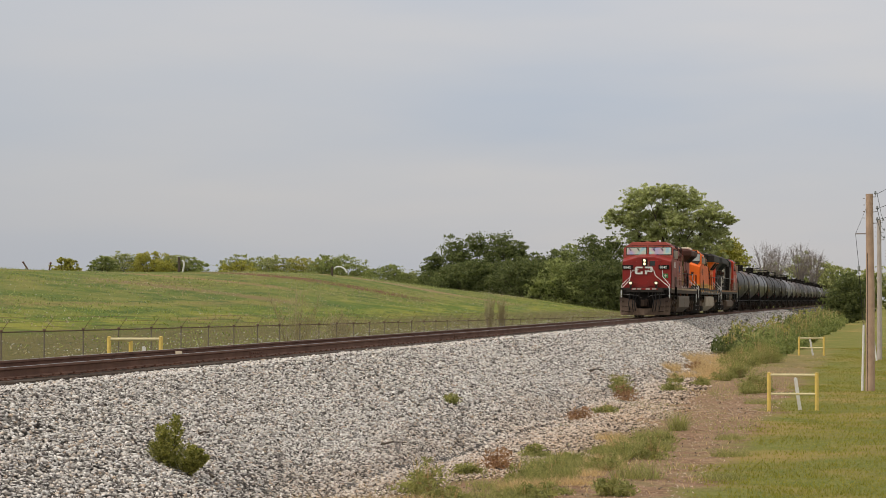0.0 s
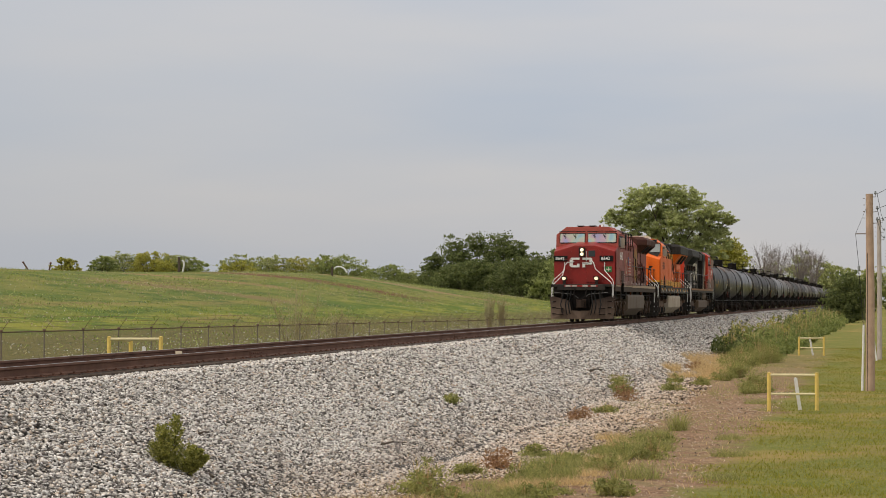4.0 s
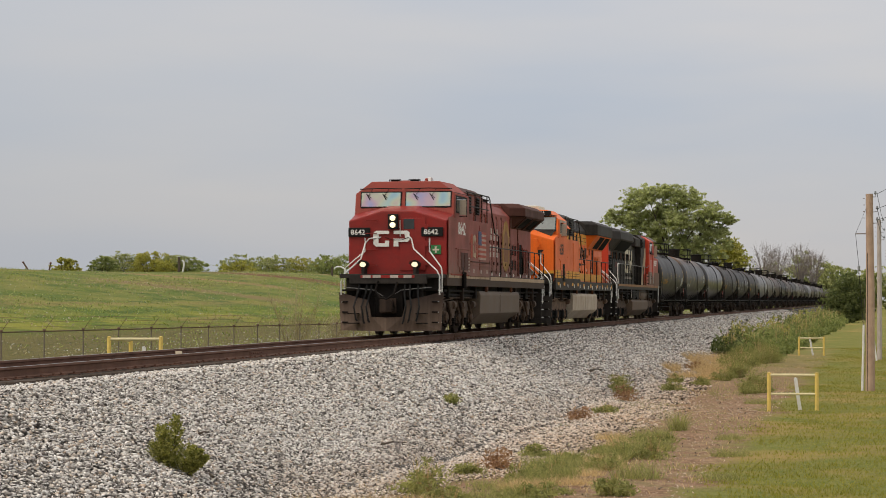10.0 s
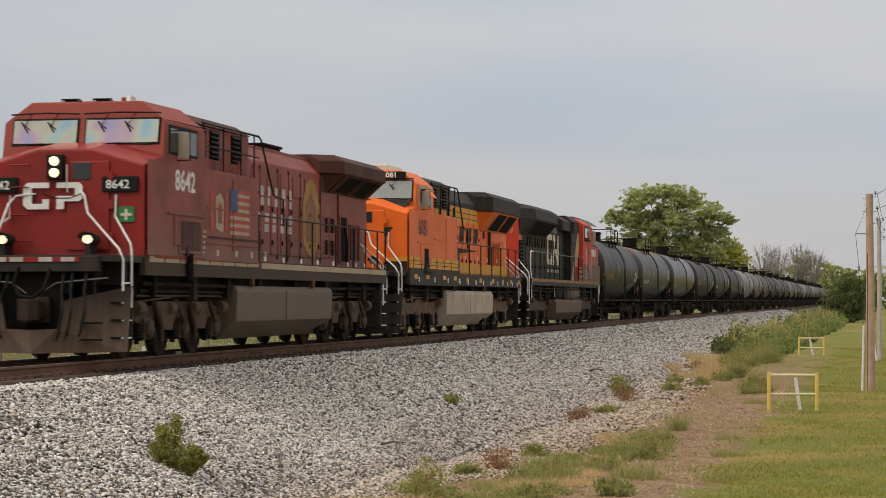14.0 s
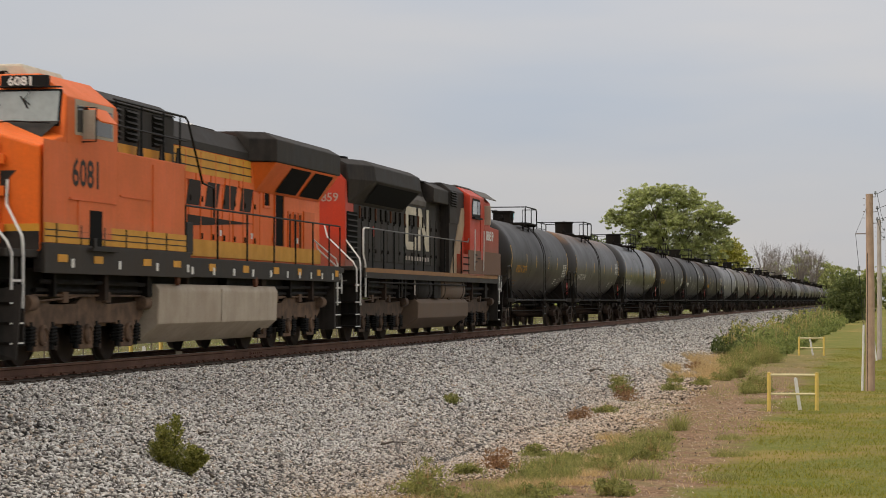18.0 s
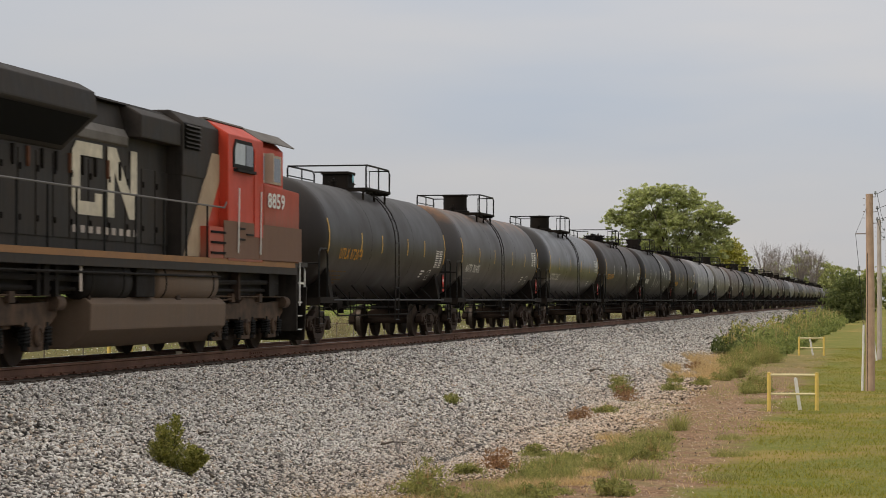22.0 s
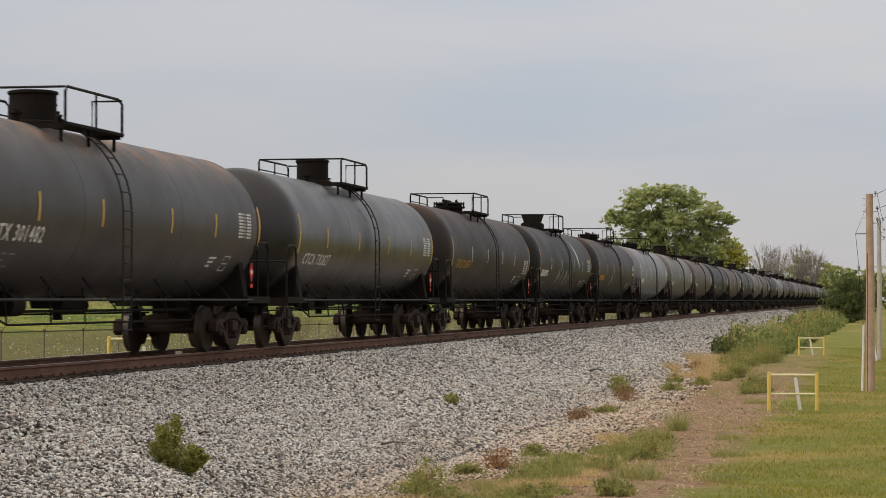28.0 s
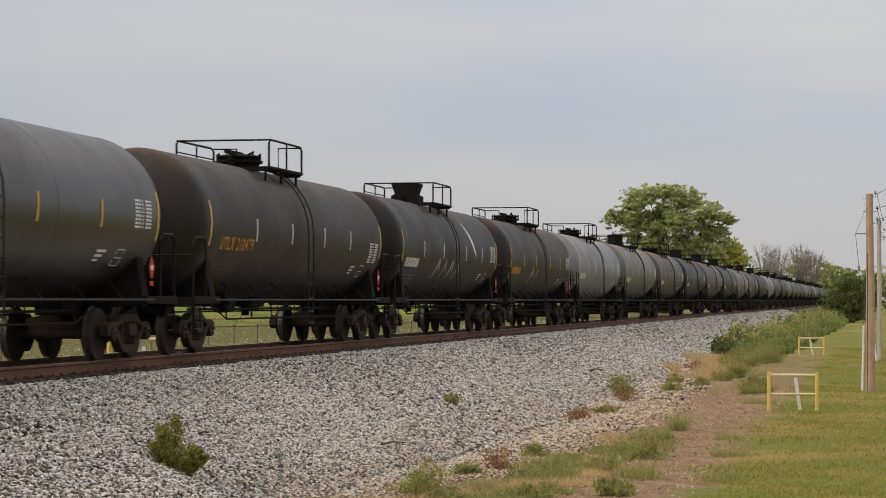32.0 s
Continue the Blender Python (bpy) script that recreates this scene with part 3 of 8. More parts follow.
# ---- utility poles ----
def pole(place, h, r, wood, label, bracket=True):
    p = thing("utility_pole", place, label, "utility pole", "line of utility poles")
    part("shaft", Shape().tube([(0, 0, -0.4), (0.02, 0, h * 0.5), (0.0, 0, h)], r, 14, r * 0.74), wood, p, smooth=True)
    for k, z in enumerate((h - 0.12, h - 0.62, h - 1.0)):
        pin = part("insulator_bracket", Shape().tube([(0, 0, z), (0.26 if k else 0.2, 0, z + 0.02), (0.26 if k else 0.2, 0, z + 0.14)], 0.014, 6), GALV, p)
        part("insulator", Shape().lathe([(0, 0.02), (0.01, 0.045), (0.05, 0.05), (0.06, 0.03), (0.10, 0.035), (0.12, 0.01)], (0.26 if k else 0.2, 0, z + 0.1), "z", 10), PORCELAIN, pin)
    for k in range(4):
        part("bolt", Shape().tube([(-r * 0.9, 0, h - 0.15 - 0.22 * k), (-r - 0.05, 0, h - 0.15 - 0.22 * k)], 0.012, 6), GALV, p)
    if bracket:
        b = part("side_bracket", Shape().tube([(-0.05, 0, h - 1.34), (-0.46, 0, h - 1.34), (-0.46, 0, h - 1.38)], 0.02, 6), GALV, p, "steel side bracket")
        part("stay_wire", Shape().tube([(-0.05, 0, h - 0.35), (-0.46, 0, h - 1.34), (-0.36, 0, h - 2.4)], 0.008, 5), CABLE, b)
        part("stay_insulator", Shape().lathe([(-0.1, 0.01), (-0.07, 0.045), (0.07, 0.045), (0.1, 0.01)], (-0.355, 0, h - 2.5), "z", 10), PORCELAIN, b)
        part("stay_wire", Shape().tube([(-0.36, 0, h - 2.55), (-0.17, 0, 1.6)], 0.008, 5), CABLE, b)
        part("ground_wire", Shape().tube([(-r * 0.5, -r * 0.85, 0.0), (-r * 0.4, -r * 0.72, h * 0.7)], 0.008, 4), CABLE, p)
    return p


def guy_guard(place, h, lean):
    g = thing("guy_guard", place, "white plastic guy-wire guard standing by a utility pole", "guy guard", "guy guards")
    part("sleeve", Shape().tube([(0, 0, -0.1), (lean, 0, h)], 0.045, 10, 0.04), WHITE, g, smooth=True)
    part("guy_wire", Shape().tube([(lean, 0, h), (lean * 1.4, 0, h + 0.9)], 0.008, 5), GALV, g)


pole(pose(-0.39, 77.25, -2.0), 6.62, 0.165, POLEWOOD, "brown weathered wooden utility pole in the grass")
pole(pose(-0.12, 116.6, -2.0), 7.1, 0.14, GREYWOOD, "grey weathered wooden utility pole in the grass", False)
pole(pose(0.45, 172.0, -2.0), 6.9, 0.13, GREYWOOD, "grey weathered wooden utility pole in the grass", False)
guy_guard(pose(-0.65, 77.2, -2.0), 2.22, 0.06)
guy_guard(pose(-0.24, 114.0, -2.0), 1.85, -0.24)
for dx, z0 in ((0.26, 4.62), (0.26, 4.12), (0.26, 3.74)):
    s = Shape()
    spans = [(-0.39 + dx, 77.25, z0), (2.6, 24.0, z0 + 0.25), (5.4, -30.0, z0 + 0.2)]
    s.tube([Vector(spans[0]).lerp(Vector(spans[1]), t) - Vector((0, 0, 0.45 * 4 * t * (1 - t))) for t in (0, 0.25, 0.5, 0.75, 1)] + [spans[2]], 0.009, 4)
    s.tube([Vector(spans[0]).lerp(Vector((-0.12 + dx, 116.6, z0 + 0.45)), t) - Vector((0, 0, 0.2 * 4 * t * (1 - t))) for t in (0, 0.5, 1)], 0.009, 4)
    tagged(part("overhead_wire", s, CABLE), "thin dark overhead wire between utility poles", "wire", "overhead wires")


# ---- trees ----
def tree(place, blobs, leaf, count, size, trunk_h, trunk_r, label, name="tree", group="trees", limbs=7, reach=None):
    """Trunk with limbs, and a crown of many leaves gathered round uneven clumps: blobs are (x, y, z, rx, rz)."""
    t = thing(name, place, label, "tree", group)
    wood = Shape()
    wood.tube([(0, 0, -0.4), (0.1 * trunk_r, 0.05, trunk_h * 0.5), (0, 0, trunk_h)], trunk_r, 9, trunk_r * 0.6)
    pts = []
    weights = np.array([b[3] ** 2 * b[4] for b in blobs]) ** 0.8
    weights /= weights.sum()
    for (x, y, z, rx, rz), wgt in zip(blobs, weights):
        n = max(3, int(count * wgt / 20))
        # clumps near the skin of the blob
        c = unit(n) * RNG.uniform(0.2, 1.12, (n, 1)) ** 0.6 * [rx, rx, rz] + [x, y, z]
        r = RNG.uniform(0.22, 0.55, n) * rx
        # leafy sprays, flatter than they are wide
        pts.append(np.repeat(c, 20, 0) + unit(n * 20) * (RNG.uniform(0.1, 1.0, (n * 20, 1)) * np.repeat(r, 20)[:, None]) * [1.15, 1.15, 0.5])
        if reach:
            continue
        mid = Vector((x, y, z))
        base = Vector((0, 0, trunk_h * RNG.uniform(0.55, 1.0)))
        bend = base.lerp(mid, 0.5) + Vector((0, 0, rz * 0.12))
        wood.tube([base, bend, mid], trunk_r * 0.42, 6, trunk_r * 0.12)
        for k in range(limbs):
            wood.tube([bend.lerp(mid, RNG.uniform(0, 1)), Vector(c[k % n])], trunk_r * 0.14, 5, trunk_r * 0.03)
    for x, y, z, rx, rz in reach or ():
        mid, base = Vector((x, y, z)), Vector((0, 0, trunk_h * RNG.uniform(0.5, 1.0)))
        bend = base.lerp(mid, 0.45) + Vector((0, 0, rz * 0.3))
        wood.tube([base, bend, mid], trunk_r * 0.30, 6, trunk_r * 0.07)
        for k in range(5):
            wood.tube([bend.lerp(mid, RNG.uniform(0.3, 1)), mid + Vector(unit(1)[0] * [rx, rx, rz] * 0.8)], trunk_r * 0.09, 5, trunk_r * 0.02)
    part("trunk", wood, BARK, t, "grey-brown trunk and limbs", smooth=True)
    part("crown", leaves("crown", np.concatenate(pts), size, leaf), leaf, t)
    return t


def blob_crown(w, h0, h1, n, spread=1.0):
    """Uneven clumps that fill a crown of width w between two heights."""
    out = []
    for k in range(n):
        u = k / max(1, n - 1)
        z = h0 + (h1 - h0) * (0.15 + 0.75 * u)
        reach = w * 0.5 * math.sqrt(max(0.08, 1 - (2 * u - 0.85) ** 2)) * spread
        a = k * 2.4 + RNG.uniform(-0.4, 0.4)
        r = w * RNG.uniform(0.17, 0.27)
        out.append((math.cos(a) * max(0, reach - r), math.sin(a) * max(0, reach - r) * 0.7, z, r, r * RNG.uniform(0.6, 0.85)))
    return out


def wide_crown(w, h):
    """Clumps side by side under an uneven top, as of a bushy tree of which only the top shows."""
    out = []
    for k in range(9):
        q = (k / 8 - 0.5) * 0.9
        r = w * RNG.uniform(0.15, 0.25)
        top = h * (1.0 - 0.55 * q * q) + RNG.normal(0, 0.22)
        for drop in (0.0, 0.9, 1.9, 3.2):
            out.append((q * w + RNG.normal(0, 0.04 * w), RNG.normal(0, w * 0.12), top - r * 0.7 - drop, r * (1 + 0.1 * drop), r * 0.55))
    return out


def place_at(u, depth):
    """x, y of a spot by its angle from the track's direction (radians, to the left) and distance."""
    return -math.sin(u) * depth, math.cos(u) * depth


def woods():
    # the tall cottonwood beside the line: large clumps, each broken into several smaller ones with gaps between
    x, y = place_at(0.0904, 320)
    large = [(-8.4, 0, 14.6, 1.9, 1.4), (-6.4, 0, 14.0, 2.4, 1.9), (-5.6, 1, 16.0, 2.2, 1.6), (-3.4, -1, 17.2, 2.6, 1.8), (-1.6, 0, 18.0, 2.3, 1.4), (0.8, 0, 17.3, 2.5, 1.6), (2.6, 1, 16.0, 2.5, 1.8), (4.6, -1, 14.9, 2.3, 1.6), (6.6, 0, 14.2, 1.9, 1.3), (7.9, 0, 13.8, 1.3, 0.9),
             (7.0, 0.5, 12.0, 1.9, 1.2), (4.4, 0, 12.6, 2.6, 1.7), (1.6, -1, 13.8, 2.8, 2.1), (-1.6, 1, 14.6, 2.9, 2.2), (-4.2, 0, 13.4, 2.6, 1.8), (-2.4, 0, 11.6, 2.6, 1.6), (0.8, 0, 11.0, 2.6, 1.6), (4.0, 0, 10.4, 2.3, 1.4), (-0.4, 1, 8.6, 2.4, 1.6),
             (-3.5, 0, 10.0, 2.4, 1.5), (2.2, 0, 9.0, 2.6, 1.6), (5.6, 0, 9.8, 2.2, 1.4), (-5.6, 0, 11.8, 1.8, 1.2), (4.0, 0, 7.6, 2.2, 1.5), (7.2, 0, 10.4, 1.5, 1.0)]
    blobs = []
    for bx, by, bz, rx, rz in large:
        for k in range(15):
            v = unit(1)[0] * [rx, rx, rz] * RNG.uniform(0.15, 1.0)
            r = rx * RNG.uniform(0.34, 0.60)
            blobs.append((bx + v[0], by + v[1], bz + v[2], r, r * 0.72))
    tree((x, y, -1.5), blobs, LEAF_COTTON, 54000, 0.24, 8.5, 0.5, "tall cottonwood with a broad airy green crown", "cottonwood_tree", reach=large)
    # the thicket at the hill's end: angle, distance, width, top over the ground
    for k, (u, d, w, h, n) in enumerate(((0.1951, 345, 6.0, 10.0, 12), (0.1866, 345, 8.6, 12.0, 14), (0.1764, 348, 8.4, 13.2, 14), (0.1652, 345, 7.6, 12.7, 13), (0.1589, 340, 5.4, 11.5, 11), (0.1514, 338, 6.4, 9.4, 11), (0.1414, 335, 7.2, 9.6, 12), (0.1352, 335, 8.0, 11.0, 12), (0.1252, 332, 9.0, 12.0, 14), (0.1152, 338, 7.6, 12.6, 13), (0.1052, 345, 8.0, 11.6, 12), (0.0952, 345, 8.0, 10.2, 12),
                                         (0.197, 325, 7.5, 6.8, 10), (0.188, 322, 9.0, 7.4, 11), (0.178, 320, 9.5, 8.0, 11), (0.168, 322, 9.5, 7.6, 11), (0.158, 318, 9.5, 7.8, 11), (0.148, 318, 9.5, 7.2, 11), (0.138, 315, 9.5, 7.9, 11), (0.128, 314, 9.5, 7.4, 11), (0.118, 312, 9.5, 7.8, 11), (0.108, 314, 9.0, 7.2, 11), (0.098, 330, 8.0, 8.2, 10))):
        x, y = place_at(u, d)
        light = k in (7, 18)
        tree((x, y, -1.6), blob_crown(w * 1.1, 0.2, h, n, 1.15), LEAF_MID if light else LEAF_DARK, 8500, 0.24, h * 0.45, 0.2, "bushy mid-green tree in the thicket" if light else "dark green dense tree in the thicket at the hill's end", "thicket_tree", "thicket trees", 4)
    # small trees along the crest
    for u, d, w, h, leaf in ((0.3561, 330, 3.3, 8.8, 2), (0.3411, 330, 3.4, 9.1, 1), (0.3306, 335, 5.9, 10.3, 0), (0.3201, 330, 5.4, 9.7, 2), (0.3114, 335, 5.0, 9.6, 0), (0.3031, 335, 4.2, 9.3, 1), (0.2821, 345, 4.5, 9.7, 0), (0.2814, 335, 4.2, 8.6, 2), (0.2674, 350, 5.9, 9.9, 0), (0.2546, 350, 5.3, 9.5, 2), (0.2376, 345, 6.8, 10.1, 1), (0.2439, 348, 4.0, 9.6, 0), (0.2264, 350, 3.2, 7.6, 0), (0.2164, 338, 4.6, 8.3, 1), (0.2006, 345, 5.6, 7.8, 0), (0.2089, 345, 4.0, 7.1, 1)):
        x, y = place_at(u, d)
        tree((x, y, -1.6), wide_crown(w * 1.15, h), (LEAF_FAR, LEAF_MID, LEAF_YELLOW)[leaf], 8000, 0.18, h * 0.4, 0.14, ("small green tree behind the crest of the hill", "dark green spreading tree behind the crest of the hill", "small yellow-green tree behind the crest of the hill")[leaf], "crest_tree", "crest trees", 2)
    # the yellowing tree, the bare ones and the far wood beyond the train
    x, y = place_at(0.0655, 400)
    tree((x, y, -1.6), blob_crown(8.6, 2.0, 12.8, 12), LEAF_YELLOW, 7000, 0.34, 5, 0.22, "yellow-green tree behind the train", "yellowing_tree")
    for k, (u, d, h) in enumerate(((0.0506, 500, 15.6), (0.0449, 510, 15.4), (0.0352, 500, 15.4), (0.0291, 520, 14.6))):
        x, y = place_at(u, d)
        t = thing("bare_tree", (x, y, -1.6), "bare grey tree with thin twigs behind the train", "tree", "bare trees")
        s = Shape().tube([(0, 0, -0.3), (0, 0, h * 0.4)], 0.26, 7, 0.16)
        for v in unit(85):
            # a rounded crown: limbs fan out to its rim, each ending in a brush of fine twigs
            tip = Vector(v * [3.5, 3.5, h * 0.25] * RNG.uniform(0.6, 1.0)) + Vector((0, 0, h * 0.74))
            mid = Vector((tip.x * 0.5, tip.y * 0.5, h * 0.42 + (tip.z - h * 0.42) * 0.6))
            s.tube([(0, 0, h * RNG.uniform(0.2, 0.4)), mid, tip], 0.045, 4, 0.014)
            for i in range(7):
                s.tube([mid.lerp(tip, 0.25 + 0.11 * i), tip + Vector((RNG.normal(0, 0.75), RNG.normal(0, 0.75), RNG.normal(0.15, 0.6)))], 0.019, 3, 0.008)
        part("crown", s, BARK_GREY, t, "bare grey branches")
    for u, d, w, h in ((0.034, 560, 15.4, 12.4), (0.0218, 580, 13.0, 11.6), (0.0145, 590, 13.3, 10.6), (0.0048, 590, 13.3, 10.3), (-0.0072, 590, 16.2, 11.8), (-0.0192, 590, 16.2, 11.8), (0.0609, 560, 16.8, 12.4), (0.0486, 580, 15.9, 11.0), (-0.032, 600, 18, 12)):
        x, y = place_at(u, d)
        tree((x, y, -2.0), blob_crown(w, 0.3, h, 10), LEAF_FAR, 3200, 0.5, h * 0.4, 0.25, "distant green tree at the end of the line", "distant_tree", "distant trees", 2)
    # the rounded bush beside the bank
    x, y = place_at(0.0152, 312)
    tree((x, y, -2.0), [(-0.6, -0.3, 0.9, 2.2, 1.2), (1.2, 0.2, 0.8, 1.9, 1.1), (-1.3, 0, 3.6, 1.9, 1.7), (0.9, 0, 4.0, 2.0, 2.0), (0.2, 0.3, 6.0, 1.7, 1.3), (1.9, 0, 2.2, 1.4, 1.6), (-0.4, -0.6, 2.0, 2.0, 1.7), (2.3, 0.5, 5.0, 1.2, 1.3), (-2.1, 0.4, 2.0, 1.1, 1.4)], LEAF_DARK, 7000, 0.26, 2.0, 0.12, "green rounded shrub beside the foot of the bank", "large_shrub", "shrubs", 4)
    # brush down the far side of the meadow, closing the view round the place
    band, n = [], 5000
    for a0, a1, d0, d1, h in ((-2.9, -0.06, 500, 620, 11), (0.40, 3.3, 480, 640, 11), (0.06, 0.24, 560, 640, 10)):
        a, d = RNG.uniform(a0, a1, n), RNG.uniform(d0, d1, n)
        z = -2 + np.clip(np.abs(RNG.normal(0, 0.5, n)), 0, 0.95) * h * (0.6 + 0.4 * np.sin(a * 60) ** 2)
        band.append(np.stack([-np.sin(a) * d, np.cos(a) * d, z], 1))
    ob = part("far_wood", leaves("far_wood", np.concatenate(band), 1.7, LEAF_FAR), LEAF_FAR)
    tagged(ob, "far belt of green woods round the fields", "woods", "", "stuff")


woods()


# ---- weeds, shrubs and grass ----
def weed(kind, x, y, w, h, name, label, group, seed_stalks=0):
    """A plant on the ground: leafy, grassy or dry."""
    z = float(lie(x, y))
    t = thing(name, (x, y, z - 0.02), label, "plant", group)
    if kind in ("leafy", "russet"):
        # several uneven shoots, each with its own height and reach
        shoots = int(5 + 9 * w)
        c = []
        for k in range(shoots):
            a, r = RNG.uniform(0, 6.28), w * 0.5 * math.sqrt(RNG.random())
            tall, wide = h * RNG.uniform(0.45, 1.15) * (1 - 0.5 * (2 * r / w) ** 2), RNG.uniform(0.08, 0.16) * (0.6 + w)
            n = int((70 + 160 * tall * wide * 4) * (1.0 if kind == "leafy" else 0.45))
            t0 = RNG.random(n) ** 0.75
            q = RNG.normal(0, 1, (n, 2)) * (wide * (0.35 + 0.65 * np.sin(np.clip(t0 * 3.0, 0, 3.0))))[:, None] * 0.7
            c.append(np.stack([math.cos(a) * r * (0.8 + 0.35 * t0) + q[:, 0], math.sin(a) * r * (0.8 + 0.35 * t0) + q[:, 1], tall * t0], 1))
        c = np.concatenate(c)
        m = WEED if kind == "leafy" else RUSSET
        part("foliage", leaves("foliage", c, 0.030, m, 0.0, 3.2), m, t)
        s = Shape()
        for k in range(int(10 + 16 * w)):
            a, r = RNG.uniform(0, 6.28), RNG.uniform(0, w * 0.42)
            s.tube([(math.cos(a) * r * 0.3, math.sin(a) * r * 0.3, -0.03), (math.cos(a) * r, math.sin(a) * r, h * RNG.uniform(0.5, 1.05))], 0.006, 4, 0.003)
        tagged(part("undergrowth", s, STRAW if kind == "leafy" else RUSSET, t), "", "", "", "stuff")
    else:
        n = int(160 + 420 * w) if kind == "straw" else int(90 + 330 * w)
        a, r = RNG.uniform(0, 6.28, n), np.sqrt(RNG.random(n)) * w / 2
        roots = np.stack([np.cos(a) * r, np.sin(a) * r, np.zeros(n) - 0.02], 1)
        m = {"grass": WEED, "straw": STRAW}[kind]
        tagged(part("grass_clump", blades("grass_clump", roots, h, 0.011, m, 1.1), m, t), "", "", "", "stuff")
    return t


def cedar(x, y):
    """A small bushy cedar: feathery sprays that rise from two leaning stems."""
    z = float(lie(x, y))
    t = thing("cedar_shrub", (x, y, z - 0.03), "small bushy green cedar growing on the ballast", "shrub", "shrubs")
    pts, s = [], Shape()
    # foot, tip, reach, number of sprays
    for foot, tip, reach, k in ((-0.06, (-0.05, 0.76), 0.24, 52), (-0.12, (-0.22, 0.62), 0.28, 56), (-0.14, (-0.30, 0.40), 0.24, 40), (0.06, (0.20, 0.34), 0.24, 46), (0.12, (0.34, 0.30), 0.20, 46), (0.14, (0.44, 0.22), 0.14, 26)):
        a0, a1 = Vector((foot, 0, -0.05)), Vector((tip[0], RNG.normal(0, 0.05), tip[1]))
        s.tube([a0, a0.lerp(a1, 0.5) + Vector((0, 0, 0.02)), a1], 0.015, 6, 0.004)
        for j in range(k):
            u = ((j + 0.5) / k) ** 0.85
            c = a0.lerp(a1, 0.12 + 0.88 * u)
            a = j * 2.4
            r = reach * min(1.0, 0.55 + 1.6 * u) * (1.12 - u) ** 0.8 * RNG.uniform(0.65, 1.2)
            end = c + Vector((math.cos(a) * r, math.sin(a) * r, r * RNG.uniform(0.35, 0.9) + 0.03))
            s.tube([c, end], 0.004, 4, 0.0015)
            q = np.linspace(0.1, 1.0, 34)[:, None]
            line = np.array(c)[None] * (1 - q) + np.array(end)[None] * q
            pts.append(line + RNG.normal(0, 0.014, line.shape) * (1.3 - 0.8 * q))
    tagged(part("undergrowth", s, BARK, t), "", "", "", "stuff")
    part("needles", leaves("needles", np.concatenate(pts), 0.013, LEAF_CEDAR, 0.0, 5.0), LEAF_CEDAR, t)


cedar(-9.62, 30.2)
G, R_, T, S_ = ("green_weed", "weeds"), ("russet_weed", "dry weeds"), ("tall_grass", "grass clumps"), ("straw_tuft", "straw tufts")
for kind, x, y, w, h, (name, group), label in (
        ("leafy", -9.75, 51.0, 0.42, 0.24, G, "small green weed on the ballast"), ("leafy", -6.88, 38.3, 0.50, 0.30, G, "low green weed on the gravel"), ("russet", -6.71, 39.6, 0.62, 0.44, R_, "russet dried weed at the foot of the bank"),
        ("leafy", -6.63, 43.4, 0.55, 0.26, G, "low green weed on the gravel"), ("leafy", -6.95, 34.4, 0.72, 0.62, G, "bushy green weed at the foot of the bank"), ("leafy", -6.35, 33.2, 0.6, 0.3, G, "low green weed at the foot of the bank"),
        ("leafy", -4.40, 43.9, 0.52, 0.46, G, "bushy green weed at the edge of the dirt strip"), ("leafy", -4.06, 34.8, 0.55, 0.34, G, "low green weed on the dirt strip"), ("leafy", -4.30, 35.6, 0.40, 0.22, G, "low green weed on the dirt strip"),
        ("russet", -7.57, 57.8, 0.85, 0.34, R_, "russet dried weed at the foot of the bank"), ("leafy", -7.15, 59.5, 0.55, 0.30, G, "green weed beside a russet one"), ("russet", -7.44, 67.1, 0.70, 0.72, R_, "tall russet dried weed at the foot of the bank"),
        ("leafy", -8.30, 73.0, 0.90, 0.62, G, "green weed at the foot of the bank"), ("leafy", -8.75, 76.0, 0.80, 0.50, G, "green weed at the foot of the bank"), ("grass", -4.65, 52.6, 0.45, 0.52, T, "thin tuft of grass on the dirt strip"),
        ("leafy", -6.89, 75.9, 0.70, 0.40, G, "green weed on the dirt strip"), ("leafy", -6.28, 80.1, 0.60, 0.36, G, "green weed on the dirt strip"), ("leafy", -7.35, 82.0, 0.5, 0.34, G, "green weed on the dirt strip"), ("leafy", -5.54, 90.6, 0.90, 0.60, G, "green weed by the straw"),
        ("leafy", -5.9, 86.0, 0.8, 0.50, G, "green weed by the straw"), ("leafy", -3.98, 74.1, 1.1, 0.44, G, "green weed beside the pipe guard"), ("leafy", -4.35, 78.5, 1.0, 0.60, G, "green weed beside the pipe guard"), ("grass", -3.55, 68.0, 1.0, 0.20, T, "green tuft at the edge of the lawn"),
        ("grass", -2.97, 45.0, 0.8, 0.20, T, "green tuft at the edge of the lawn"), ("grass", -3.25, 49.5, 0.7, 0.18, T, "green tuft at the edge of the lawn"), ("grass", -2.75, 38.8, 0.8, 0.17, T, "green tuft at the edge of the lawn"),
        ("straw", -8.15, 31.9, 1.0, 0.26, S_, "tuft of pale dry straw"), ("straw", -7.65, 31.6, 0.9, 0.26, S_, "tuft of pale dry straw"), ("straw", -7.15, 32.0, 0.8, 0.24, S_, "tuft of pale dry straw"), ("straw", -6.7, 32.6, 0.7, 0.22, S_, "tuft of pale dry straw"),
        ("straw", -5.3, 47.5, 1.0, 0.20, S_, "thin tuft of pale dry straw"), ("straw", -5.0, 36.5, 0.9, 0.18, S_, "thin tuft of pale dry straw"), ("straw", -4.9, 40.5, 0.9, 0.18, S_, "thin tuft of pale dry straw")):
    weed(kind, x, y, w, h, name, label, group)


